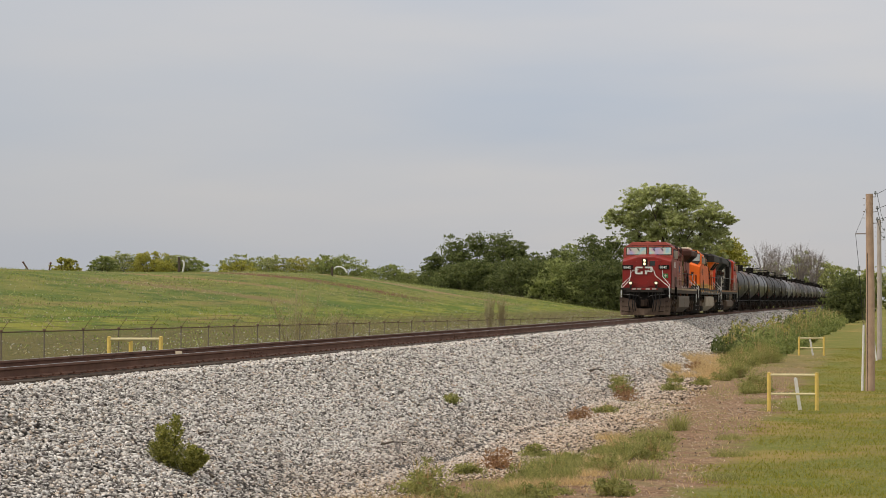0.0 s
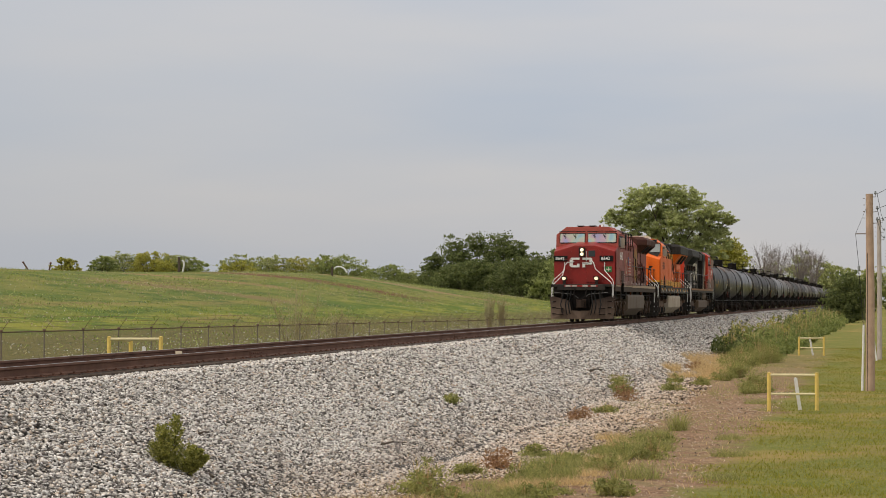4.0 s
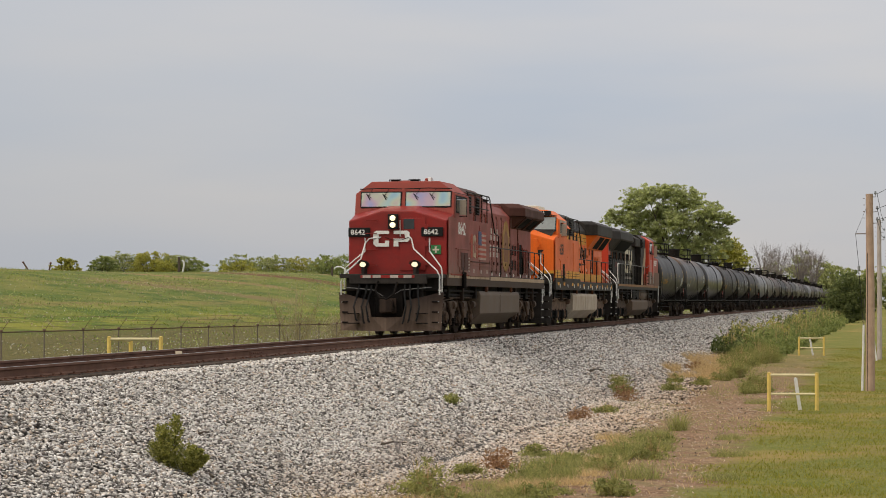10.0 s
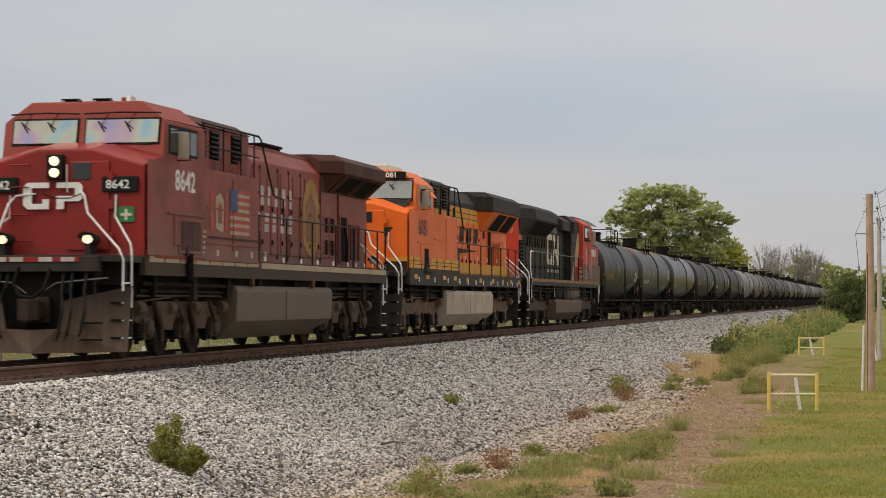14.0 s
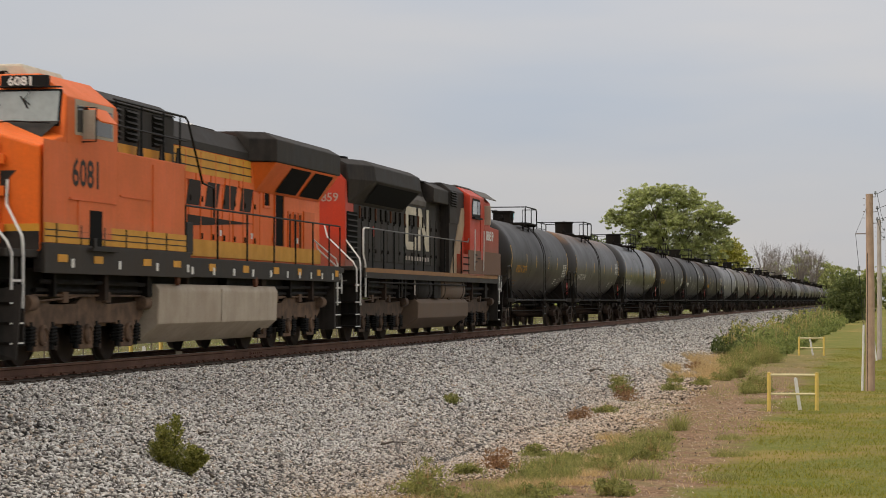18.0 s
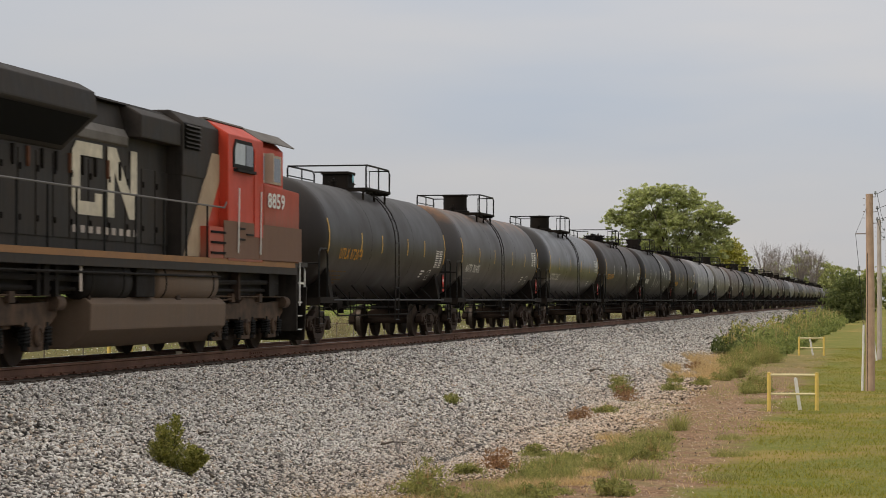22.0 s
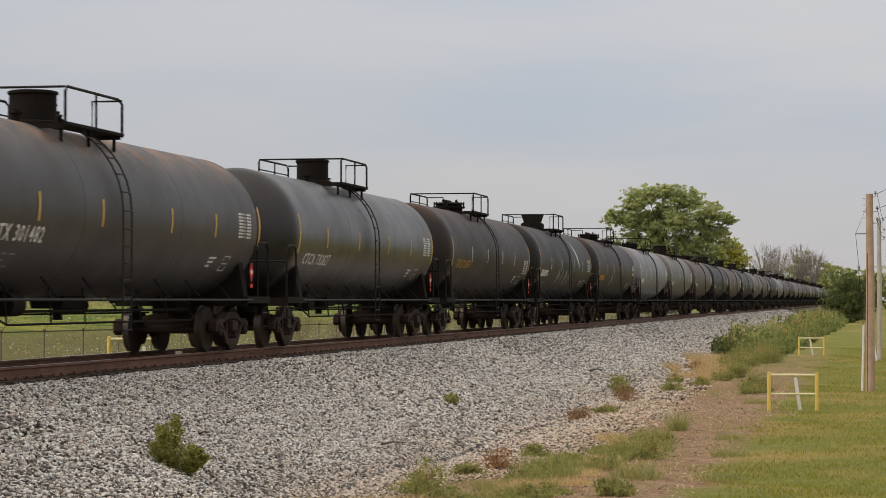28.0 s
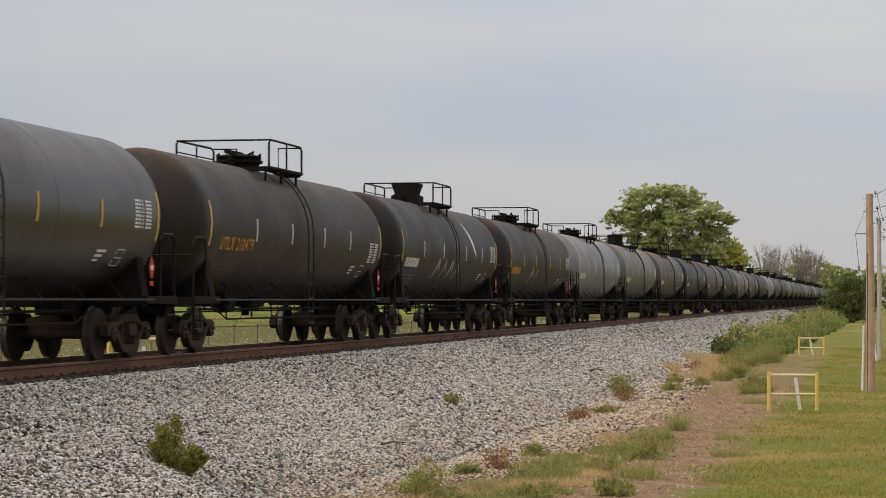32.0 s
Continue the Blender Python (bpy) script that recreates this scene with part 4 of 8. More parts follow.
def weed_patch():
    """The grass and weeds that crowd the foot of the bank beside the dirt, and the straw further on."""
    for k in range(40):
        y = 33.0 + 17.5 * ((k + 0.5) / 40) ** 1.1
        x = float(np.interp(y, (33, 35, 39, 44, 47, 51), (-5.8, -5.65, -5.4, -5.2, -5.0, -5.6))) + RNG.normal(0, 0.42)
        kind = ("grass", "grass", "leafy", "grass", "leafy", "grass", "straw", "grass")[k % 8]
        w, h = RNG.uniform(0.45, 0.95), RNG.uniform(0.16, 0.36) * (1.0 if kind != "straw" else 0.7)
        (name, group), label = {"leafy": (G, "bushy green weed at the foot of the bank"), "grass": (T, "clump of thin green grass"), "straw": (S_, "thin tuft of pale dry straw")}[kind]
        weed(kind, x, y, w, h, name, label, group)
    for k in range(18):
        y = 87 + 28 * (k + 0.5) / 18
        x = -0.016 * (y - 85) - 8.5 + 2.4 * RNG.random()
        kind = ("straw", "straw", "straw", "leafy", "straw", "straw", "russet")[k % 7]
        (name, group), label = {"leafy": (G, "green weed among the dry straw"), "straw": (S_, "golden dry straw at the foot of the bank"), "russet": (R_, "small russet dried weed")}[kind]
        weed(kind, x, y, RNG.uniform(0.9, 1.6) if kind == "straw" else RNG.uniform(0.6, 1.0), RNG.uniform(0.3, 0.6), name, label, group)
    for k in range(14):
        y = 94 + 28 * (k + 0.5) / 14
        weed("leafy", -6.9 + 1.6 * RNG.random(), y, RNG.uniform(0.8, 1.4), RNG.uniform(0.4, 0.7) + 0.012 * (y - 92), "green_weed", "green weed beside the dry straw", "weeds")


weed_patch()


def brush():
    """Tall weeds between the bank and the lawn further on, plant by plant."""
    for k in range(46):
        y = 121 + 180 * (k / 45) ** 1.25
        x = -7.9 + 2.5 * RNG.random() - 0.006 * (y - 110)
        if k % 4 == 0:
            x = -5.9 + RNG.normal(0, 0.4)
        h = RNG.uniform(1.0, 1.7) + 0.004 * (y - 100)
        z = float(lie(x, y))
        t = thing("tall_weed", (x, y, z - 0.03), "tall green roadside weed beside the foot of the bank", "plant", "tall weeds")
        n = 1100
        w = RNG.uniform(1.8, 3.0)
        a, r = RNG.uniform(0, 6.28, n), np.sqrt(RNG.random(n)) * w / 2
        top = h * (1.05 - (2 * r / w) ** 2 * 0.7) * (0.7 + 0.5 * np.sin(a * 3 + k) * np.sin(r * 5 + k)) * RNG.uniform(0.75, 1.15, n)
        c = np.stack([np.cos(a) * r, np.sin(a) * r, top * RNG.uniform(0.05, 1.0, n) ** 0.6], 1)
        m = (LEAF_MID, LEAF_DARK, WEED, LEAF_YELLOW if k % 8 == 3 else LEAF_MID)[k % 4]
        part("foliage", leaves("foliage", c, 0.12, m, 0.0, 2.4), m, t)
        s = Shape()
        for j in range(14):
            a, r = RNG.uniform(0, 6.28), RNG.uniform(0, w * 0.4)
            s.tube([(math.cos(a) * r * 0.6, math.sin(a) * r * 0.6, -0.05), (math.cos(a) * r, math.sin(a) * r, h * RNG.uniform(0.6, 1.1))], 0.012, 4, 0.005)
        tagged(part("undergrowth", s, STRAW, t), "", "", "", "stuff")


brush()


def grass():
    n = 90000
    y = 30 + 120 * RNG.random(n) ** 1.8
    x = RNG.uniform(-3.9, 4.5, n)
    keep = RNG.random(n) < smooth_step(-3.4, -2.0, x + 0.5 * np.sin(y * 0.5) + 0.35 * np.sin(1.7 * y))
    x, y = x[keep], y[keep]
    roots = np.stack([x, y, lie(x, y) - 0.01], 1)
    tagged(part("lawn_grass", blades("lawn_grass", roots, 0.06, 0.020, BLADES, 0.9), BLADES), "mown yellow-green grass beside the dirt strip", "grass", "", "stuff")
    n = 7000
    y, x = 30 + 100 * RNG.random(n) ** 1.4, RNG.uniform(-8.6, -3, n)
    keep = np.sin(x * 2.1 + y * 0.7) + np.sin(y * 0.33 + 1.0) + RNG.normal(0, 0.9, n) > 0.5
    x, y = x[keep], y[keep]
    roots = np.stack([x, y, lie(x, y) - 0.01], 1)
    tagged(part("dirt_grass", blades("dirt_grass", roots, 0.10, 0.014, STRAW, 0.8), STRAW), "thin dry grass scattered over the bare dirt", "grass", "", "stuff")
    n = 12000
    y, x = 31 + 85 * RNG.random(n) ** 1.3, RNG.uniform(-7.8, -3.0, n)
    keep = np.sin(x * 1.3 + y * 0.42 + 2) + np.sin(y * 0.21 - x) + RNG.normal(0, 0.5, n) > 1.0
    x, y = x[keep], y[keep]
    roots = np.stack([x, y, lie(x, y) - 0.01], 1)
    tagged(part("green_sprigs", blades("green_sprigs", roots, 0.12, 0.013, WEED, 1.0), WEED), "thin green grass growing through the dirt", "grass", "", "stuff")
    n = 40000
    d, y = 22.8 + 62 * RNG.random(n) ** 1.3, 60 + 380 * RNG.random(n) ** 1.1
    keep = np.sin(d * 0.23 + 0.04 * y) + np.sin(y * 0.09 - 0.1 * d) + RNG.normal(0, 0.8, n) > 0.3
    d, y, n = d[keep], y[keep], int(keep.sum())
    roots = np.stack([-d, y, lie(-d, y) - 0.02], 1)
    tagged(part("meadow_grass", blades("meadow_grass", roots, 0.16, 0.06, MEADOW, 1.0), MEADOW), "rough green meadow grass on the hill", "grass", "", "stuff")
    # taller weeds in patches, green and dry
    for name, mat, n, want, label in (("meadow_weeds", LEAF_MID, 46000, 0.75, "dark green weeds in patches over the meadow"), ("meadow_straw", DRY, 30000, 0.95, "dry pale grass in patches over the meadow")):
        d, y = 23 + 44 * RNG.random(n), 70 + 320 * RNG.random(n)
        f = 0.0 if name == "meadow_weeds" else 2.1
        keep = np.sin(d * 0.31 + 0.05 * y + f) + np.sin(y * 0.13 - 0.17 * d + f) + 0.6 * np.sin(d * 0.9 + y * 0.3) + RNG.normal(0, 0.5, n) > want
        d, y = d[keep], y[keep]
        c = np.stack([-d, y, lie(-d, y) + RNG.uniform(0.0, 0.22, len(d))], 1)
        tagged(part(name, leaves(name, c, 0.08, mat, 0.0, 2.2), mat), label, "weeds", "", "stuff")
    n = 9000
    d, y = 22.8 + 34 * RNG.random(n) ** 2.2, 60 + 260 * RNG.random(n)
    keep = np.sin(d * 0.45 + y * 0.09) + np.sin(y * 0.21) + RNG.normal(0, 0.6, n) > 0.7
    d, y = d[keep], y[keep]
    y2 = 60 + 330 * RNG.random(2600)
    d2 = 22.6 + np.abs(RNG.normal(0, 1.0, 2600)) + 0.6 * np.sin(y2 * 0.2)
    d, y = np.concatenate([d, d2]), np.concatenate([y, y2])
    c = np.stack([-d, y, lie(-d, y) + RNG.uniform(0.35, 0.9, len(d))], 1)
    tagged(part("meadow_flowers", leaves("meadow_flowers", c, 0.055, PETAL, 0.6, 1.1), PETAL), "small white flowers scattered over the meadow", "flowers", "", "stuff")


grass()


def litter():
    """Sticks and a scrap lying about the bank and the dirt."""
    for x, y, length, turn, lift in ((-9.31, 30.9, 0.62, 118, 0.05), (-9.57, 74.9, 1.1, 70, 0.06), (-9.2, 72.6, 0.8, 95, 0.06), (-8.9, 40.0, 0.5, 40, 0.04), (-10.3, 33.4, 0.16, 20, 0.03), (-8.6, 46.0, 0.5, 100, 0.04), (-9.9, 130.0, 2.2, 80, 0.14), (-9.5, 126.5, 1.8, 75, 0.12)):
        s = Shape().tube([(0, 0, 0), (length * 0.5, 0.03, lift), (length, -0.02, 0.02)], 0.022 if length < 1 else 0.04, 6, 0.010)
        tagged(part("stick", s, BARK, None, "", place=Matrix.Translation((x, y, float(lie(x, y)) + 0.04)) @ Matrix.Rotation(radians(turn), 4, "Z")), "dark dead stick lying on the gravel", "stick", "sticks")
    for x, y, h, r in ((-8.61, 40.1, 0.5, 0.16), (-9.28, 34.4, 0.32, 0.10), (-10.06, 71.0, 0.22, 0.05)):
        t = thing("dead_stalk", (x, y, float(lie(x, y)) - 0.02), "thin dry dead stalk standing in the gravel", "plant", "dead stalks")
        for k in range(7):
            a = k * 0.9
            part("twig", Shape().tube([(0, 0, 0), (math.cos(a) * r * 0.4, math.sin(a) * r * 0.4, h * 0.5), (math.cos(a) * r, math.sin(a) * r, h * (0.7 + 0.05 * k))], 0.007, 4, 0.003), TWIG, t)


litter()


def tall_dry_weed(x, y, w, h):
    """A loose spray of pale dry stalks behind the fence."""
    t = thing("dry_weed_spray", (x, y, float(lie(x, y)) - 0.05), "tall spray of pale dry weed stalks behind the fence", "plant", "dry weeds")
    for k in range(22):
        a, r = RNG.uniform(0, 6.28), w * 0.5 * math.sqrt(RNG.random())
        tip = Vector((math.cos(a) * r, math.sin(a) * r, h * RNG.uniform(0.55, 1.0)))
        s = Shape().tube([(tip.x * 0.25, tip.y * 0.25, 0), (tip.x * 0.55, tip.y * 0.55, tip.z * 0.5), tip], 0.016, 4, 0.006)
        for j in range(4):
            q = tip * (0.5 + 0.12 * j)
            s.tube([q, q + Vector((RNG.normal(0, 0.2), RNG.normal(0, 0.2), 0.25))], 0.008, 4, 0.004)
        part("stalk", s, DRY, t)
    n = 900
    c = RNG.normal(0, 1, (n, 3)) * [w * 0.22, w * 0.22, h * 0.24] + [0, 0, h * 0.5]
    tagged(part("seed_plume", leaves("seed_plume", c, 0.035, DRY, 0.0, 3.0), DRY, t), "", "", "", "stuff")


tall_dry_weed(-25.5, 97.0, 2.6, 3.0)
tall_dry_weed(-24.2, 99.5, 1.8, 2.0)
tall_dry_weed(-24.0, 139.0, 0.8, 2.8)
tall_dry_weed(-24.4, 146.0, 0.7, 2.6)


def leaning_post(u, d, lean):
    """A short rusty post that leans on the crest of the hill."""
    x, y = place_at(u, d)
    p = thing("leaning_post", (x, y, float(lie(x, y)) - 0.1), "short rusty leaning post on the hill", "post", "leaning posts")
    part("shaft", Shape().tube([(0, 0, 0), (lean * 0.5, 0, 0.4), (lean, 0, 0.75)], 0.09, 8, 0.07), RUSTWIRE, p, smooth=True)
    part("cap", Shape().lathe([(-0.06, 0.11), (0.06, 0.11), (0.10, 0.04)], (lean, 0, 0.75), "z", 10), RAIL, p)


leaning_post(0.3731, 212, -0.5)
leaning_post(0.3642, 212, 0.15)


def vent(x, y, h, bend, dark):
    """A gas vent on the crest of the hill: a dark post with a white pipe."""
    z = float(lie(x, y))
    t = thing("vent_pipe", (x, y, z - 0.1), "dark post with a white vent pipe on the hill", "vent pipe", "vent pipes")
    part("post", Shape().box(-dark, dark, -dark, dark, 0, h), BARK, t, "dark post", 0.02)
    if bend:
        pts = [(0.25 + 0.75 * (1 - math.cos(a)), 0, h * 0.75 + 0.35 * math.sin(a) - 0.7 * (a / 3.14) ** 3) for a in [0.0, 0.5, 1.0, 1.6, 2.2, 2.8]]
    else:
        pts = [(0.35, 0, 0), (0.55, 0, h * 0.5), (0.5, 0, h * 0.72), (0.3, 0, h * 0.8)]
    part("pipe", Shape().tube(pts, 0.09, 8), WHITE, t, "white vent pipe", smooth=True)


vent(-72.0, 226.4, 1.7, False, 0.12)
vent(-61.5, 250.6, 1.2, True, 0.10)


# ---- train: materials ----
def tank_paint(name, colour, rough, dust, rust, spec=0.16):
    """Glossy tank paint with faint dirt, and rust or dust lying along the top."""
    m, n, l, b = shader(name)
    vec = coords(n, l)
    cloud, fine, runs = noisy(n, l, vec, 0.8, 5.0, 0.6), noisy(n, l, vec, 16.0, 3.0), noisy(n, l, coords(n, l, "Object", (4.0, 4.0, 0.3)), 2.0, 4.0)
    c = blend(n, l, ramp(n, l, cloud, [(0.38, 0.0), (0.75, dust)]), colour, (0.040, 0.027, 0.022))
    c = blend(n, l, ramp(n, l, runs, [(0.5, 0.0), (0.75, dust * 0.6)]), c, (0.047, 0.033, 0.026))
    sep = n.new("ShaderNodeSeparateXYZ")
    l.new(vec, sep.inputs[0])
    up = n.new("ShaderNodeMapRange")
    up.inputs["From Min"].default_value, up.inputs["From Max"].default_value = 3.35, 4.0
    l.new(sep.outputs["Z"], up.inputs["Value"])
    rim = blend(n, l, 1.0, up.outputs[0], ramp(n, l, noisy(n, l, vec, 1.1, 5.0, 0.65), [(0.42, 0.0), (0.62, rust)]), "MULTIPLY")
    c = blend(n, l, rim, c, (0.26, 0.125, 0.05))
    c = blend(n, l, 0.2, c, ramp(n, l, fine, [(0.3, 0.55), (0.7, 1.0)]), "MULTIPLY")
    l.new(c, b.inputs["Base Color"])
    l.new(ramp(n, l, cloud, [(0.25, rough), (0.8, rough + 0.18)]), b.inputs["Roughness"])
    b.inputs["Specular IOR Level"].default_value = spec
    bump(n, l, b, fine, 0.05, 0.008)
    return m


TANKS = [tank_paint("tank_charcoal_paint", (0.0150, 0.0120, 0.0112), 0.40, 0.25, 0.0, 0.30),
         tank_paint("tank_black_paint", (0.0085, 0.0070, 0.0066), 0.42, 0.22, 0.1, 0.28),
         tank_paint("tank_slate_paint", (0.0165, 0.0148, 0.0150), 0.26, 0.18, 0.0, 0.50),
         tank_paint("tank_brown_black_paint", (0.0170, 0.0122, 0.0102), 0.44, 0.4, 0.25, 0.28),
         tank_paint("tank_pale_grey_paint", (0.22, 0.22, 0.235), 0.4, 0.4, 0.2, 0.4),
         tank_paint("tank_rust_topped_paint", (0.0390, 0.0350, 0.0355), 0.38, 0.18, 1.0, 0.42),
         tank_paint("tank_dusty_brown_paint", (0.085, 0.060, 0.050), 0.45, 0.4, 0.4, 0.4),
         tank_paint("tank_dusty_grey_paint", (0.135, 0.123, 0.105), 0.40, 0.4, 0.2, 0.45)]
FRAME = paint("dark_underframe_paint", (0.007, 0.006, 0.0055), 0.75, 0.0, (0.026, 0.018, 0.013), 0.6, True, scale=2.2, spec=0.15)
CAST = paint("rusty_cast_steel", (0.024, 0.016, 0.012), 0.8, 0.1, (0.075, 0.046, 0.032), 0.65, False, scale=3.0)
GREASE = paint("greasy_black_steel", (0.007, 0.006, 0.0055), 0.65, 0.1, (0.022, 0.015, 0.011), 0.5, False, scale=4.0, spec=0.15)
TREAD = plain("polished_wheel_steel", (0.10, 0.082, 0.068), 0.45, 0.6)
BLACKRAIL = plain("black_handrail_paint", (0.010, 0.010, 0.010), 0.5)
RUSTVALVE = plain("rusty_valve", (0.14, 0.06, 0.035), 0.8)
MARK_W = plain("white_stencil_paint", (0.78, 0.77, 0.73), 0.7, 0.0, 0.25, 14.0)
MARK_Y = plain("yellow_reflector_tape", (0.74, 0.46, 0.10), 0.5, 0.0, 0.3, 9.0)
MARK_O = plain("orange_stencil_paint", (0.66, 0.33, 0.05), 0.7, 0.0, 0.4, 9.0)
MARK_R = plain("red_placard_paint", (0.55, 0.05, 0.04), 0.6)
WORN_SPRAY = plain("worn_white_spray_paint", (0.50, 0.48, 0.46), 0.7, 0.0, 0.5, 3.0)
FAINT_W = plain("faded_white_stencil_paint", (0.30, 0.28, 0.26), 0.7)
FAINT_O = plain("faded_orange_stencil_paint", (0.22, 0.115, 0.03), 0.7)
LADDER = plain("grey_ladder_paint", (0.034, 0.030, 0.028), 0.5)
STICKER = plain("pale_blue_sticker", (0.25, 0.62, 0.70), 0.5)


def lettering(text, size, bold=0.0, space=1.0):
    """Points and faces of a word in the built-in font, its foot at 0, 0."""
    cu = bpy.data.curves.new("word", "FONT")
    cu.body, cu.size, cu.offset, cu.resolution_u, cu.space_character = text, size, bold, 2, space
    ob = bpy.data.objects.new("word", cu)
    me = ob.to_mesh()
    v = [tuple(p.co) for p in me.vertices]
    f = [tuple(p.vertices) for p in me.polygons]
    ob.to_mesh_clear()
    bpy.data.objects.remove(ob)
    bpy.data.curves.remove(cu)
    return v, f


def side_text(text, size, x, y, z, narrow=1.0, bold=0.0):
    """A word on a plane that faces +x, read along +y."""
    v, f = lettering(text, size, bold)
    return Shape().add([(x, y + p[0] * narrow, z + p[1]) for p in v], f)


def front_text(text, size, x, y, z, narrow=1.0, bold=0.0):
    """A word on a plane that faces -y, read along +x."""
    v, f = lettering(text, size, bold)
    return Shape().add([(x + p[0] * narrow, y, z + p[1]) for p in v], f)


TANK_R, TANK_Z = 1.46, 2.54


def on_tank(s, points, faces, lift=0.006):
    """Lay y, height points (height measured round the shell from its waist) on the near side of the tank."""
    r = TANK_R + lift
    return s.add([(r * math.cos(h / r), y, TANK_Z + r * math.sin(h / r)) for y, h in points], faces)


def patch(s, y0, y1, h0, h1, lift=0.006, k=4):
    pts = [(y, h0 + (h1 - h0) * i / k) for i in range(k + 1) for y in (y0, y1)]
    return on_tank(s, pts, [(2 * i, 2 * i + 1, 2 * i + 3, 2 * i + 2) for i in range(k)], lift)


def brush_stroke(s, a, b, width, taper=0.0):
    """A painted stroke on the shell from a to b (y, height), which may thin out at both ends."""
    pts = []
    for i in range(15):
        t = i / 14
        w = width * (1 - taper * abs(2 * t - 1) ** 1.5) / 2 + 0.005
        y, h = a[0] + (b[0] - a[0]) * t, a[1] + (b[1] - a[1]) * (t + 0.12 * math.sin(math.pi * t) * taper)
        pts += [(y - w, h), (y + w, h)]
    return on_tank(s, pts, [(2 * i, 2 * i + 1, 2 * i + 3, 2 * i + 2) for i in range(14)], 0.008)


def tank_text(text, size, y, h, narrow=1.0):
    v, f = lettering(text, size, 0.006, 1.22)
    return on_tank(Shape(), [(y + p[0] * narrow, h + p[1]) for p in v], f, 0.008)


WHEEL36 = [(-0.066, 0.10), (-0.06, 0.30), (-0.07, 0.38), (-0.07, 0.485), (-0.045, 0.485), (-0.035, 0.462), (0.07, 0.452), (0.07, 0.38), (0.05, 0.30), (0.075, 0.16), (0.075, 0.10)]


def wheelset_mesh(r, name):
    k = r / 0.457
    s = Shape()
    for side in (1, -1):
        s.lathe([(side * (0.755 + t), q * k if q > 0.2 else q) for t, q in WHEEL36], (0, 0, 0), "x", 20)
    s.tube([(-1.05, 0, 0), (1.05, 0, 0)], 0.085, 12)
    for side in (1, -1):
        s.lathe([(side * 1.0, 0.02), (side * 1.0, 0.125), (side * 1.115, 0.125), (side * 1.13, 0.09), (side * 1.13, 0.02)], (0, 0, 0), "x", 14)
        for a in range(3):
            q = a * 2.094
            s.tube([(side * 1.12, 0.065 * math.cos(q), 0.065 * math.sin(q)), (side * 1.155, 0.065 * math.cos(q), 0.065 * math.sin(q))], 0.02, 6)
    me = mesh_of(s, name, CAST, smooth=True)
    me.materials.append(TREAD)
    for p in me.polygons:
        c = p.center
        rr = math.hypot(c.y, c.z)
        if rr > 0.445 * k:
            p.material_index = 1
    return me


def freight_truck():
    """Meshes of a three-piece freight truck: bolster, side frame, spring and wheelset, around the truck's centre."""
    bolster = Shape().prism([(-1.15, 0.42), (1.15, 0.42), (1.15, 0.62), (0.5, 0.78), (-0.5, 0.78), (-1.15, 0.62)], -0.2, 0.2, "y")
    bolster.lathe([(0.76, 0.24), (0.92, 0.24)], (0, 0, 0), "z", 14)
    for x in (-0.55, 0.55):
        bolster.tube([(x, -0.62, 0.42), (x, 0.62, 0.42)], 0.035, 6)
        for y in (-0.40, 0.40):
            bolster.box(x * 1.36 - 0.07, x * 1.36 + 0.07, y - 0.05, y + 0.05, 0.30, 0.62)
    frame = Shape()
    top = [(-1.12, 0.40), (-1.14, 0.60), (-0.98, 0.66), (-0.62, 0.66), (-0.34, 0.80), (0.34, 0.80), (0.62, 0.66), (0.98, 0.66), (1.14, 0.60), (1.12, 0.40), (1.03, 0.40), (1.02, 0.54), (0.76, 0.54), (0.70, 0.46),
           (0.40, 0.20), (0.30, 0.15), (-0.30, 0.15), (-0.40, 0.20), (-0.70, 0.46), (-0.76, 0.54), (-1.02, 0.54), (-1.03, 0.40)]
    # upper chord, lower chord and columns, so that the windows stay open
    frame.prism([(-1.14, 0.42), (-1.14, 0.60), (-0.98, 0.67), (-0.60, 0.67), (-0.34, 0.80), (0.34, 0.80), (0.60, 0.67), (0.98, 0.67), (1.14, 0.60), (1.14, 0.42), (1.03, 0.42), (1.00, 0.56), (0.72, 0.56), (0.36, 0.66), (-0.36, 0.66), (-0.72, 0.56), (-1.00, 0.56), (-1.03, 0.42)], -0.085, 0.085, "x")
    frame.prism([(-0.80, 0.57), (-0.66, 0.57), (-0.30, 0.27), (0.30, 0.27), (0.66, 0.57), (0.80, 0.57), (0.42, 0.17), (0.32, 0.13), (-0.32, 0.13), (-0.42, 0.17)], -0.085, 0.085, "x")
    for y in (-0.36, 0.28):
        frame.box(-0.07, 0.07, y, y + 0.08, 0.25, 0.68)
    for y in (-0.89, 0.89):
        frame.box(-0.07, 0.07, y - 0.115, y + 0.115, 0.575, 0.63)
    spring = Shape()
    for y in (-0.19, 0.0, 0.19):
        for x in (-0.05, 0.05):
            spring.tube([(x + 0.045 * math.cos(a * 1.05), y + 0.062 * math.sin(a * 1.05), 0.27 + 0.0075 * a) for a in range(25)], 0.014, 4)
    return {"bolster": mesh_of(bolster, "truck", CAST, 0.012), "frame": mesh_of(frame, "side_frame", CAST, 0.012), "spring": mesh_of(spring, "spring_nest", CAST), "wheels": wheelset_mesh(0.457, "wheelset")}


FT = freight_truck()
TURNING = []            # wheelsets near the camera and their radius


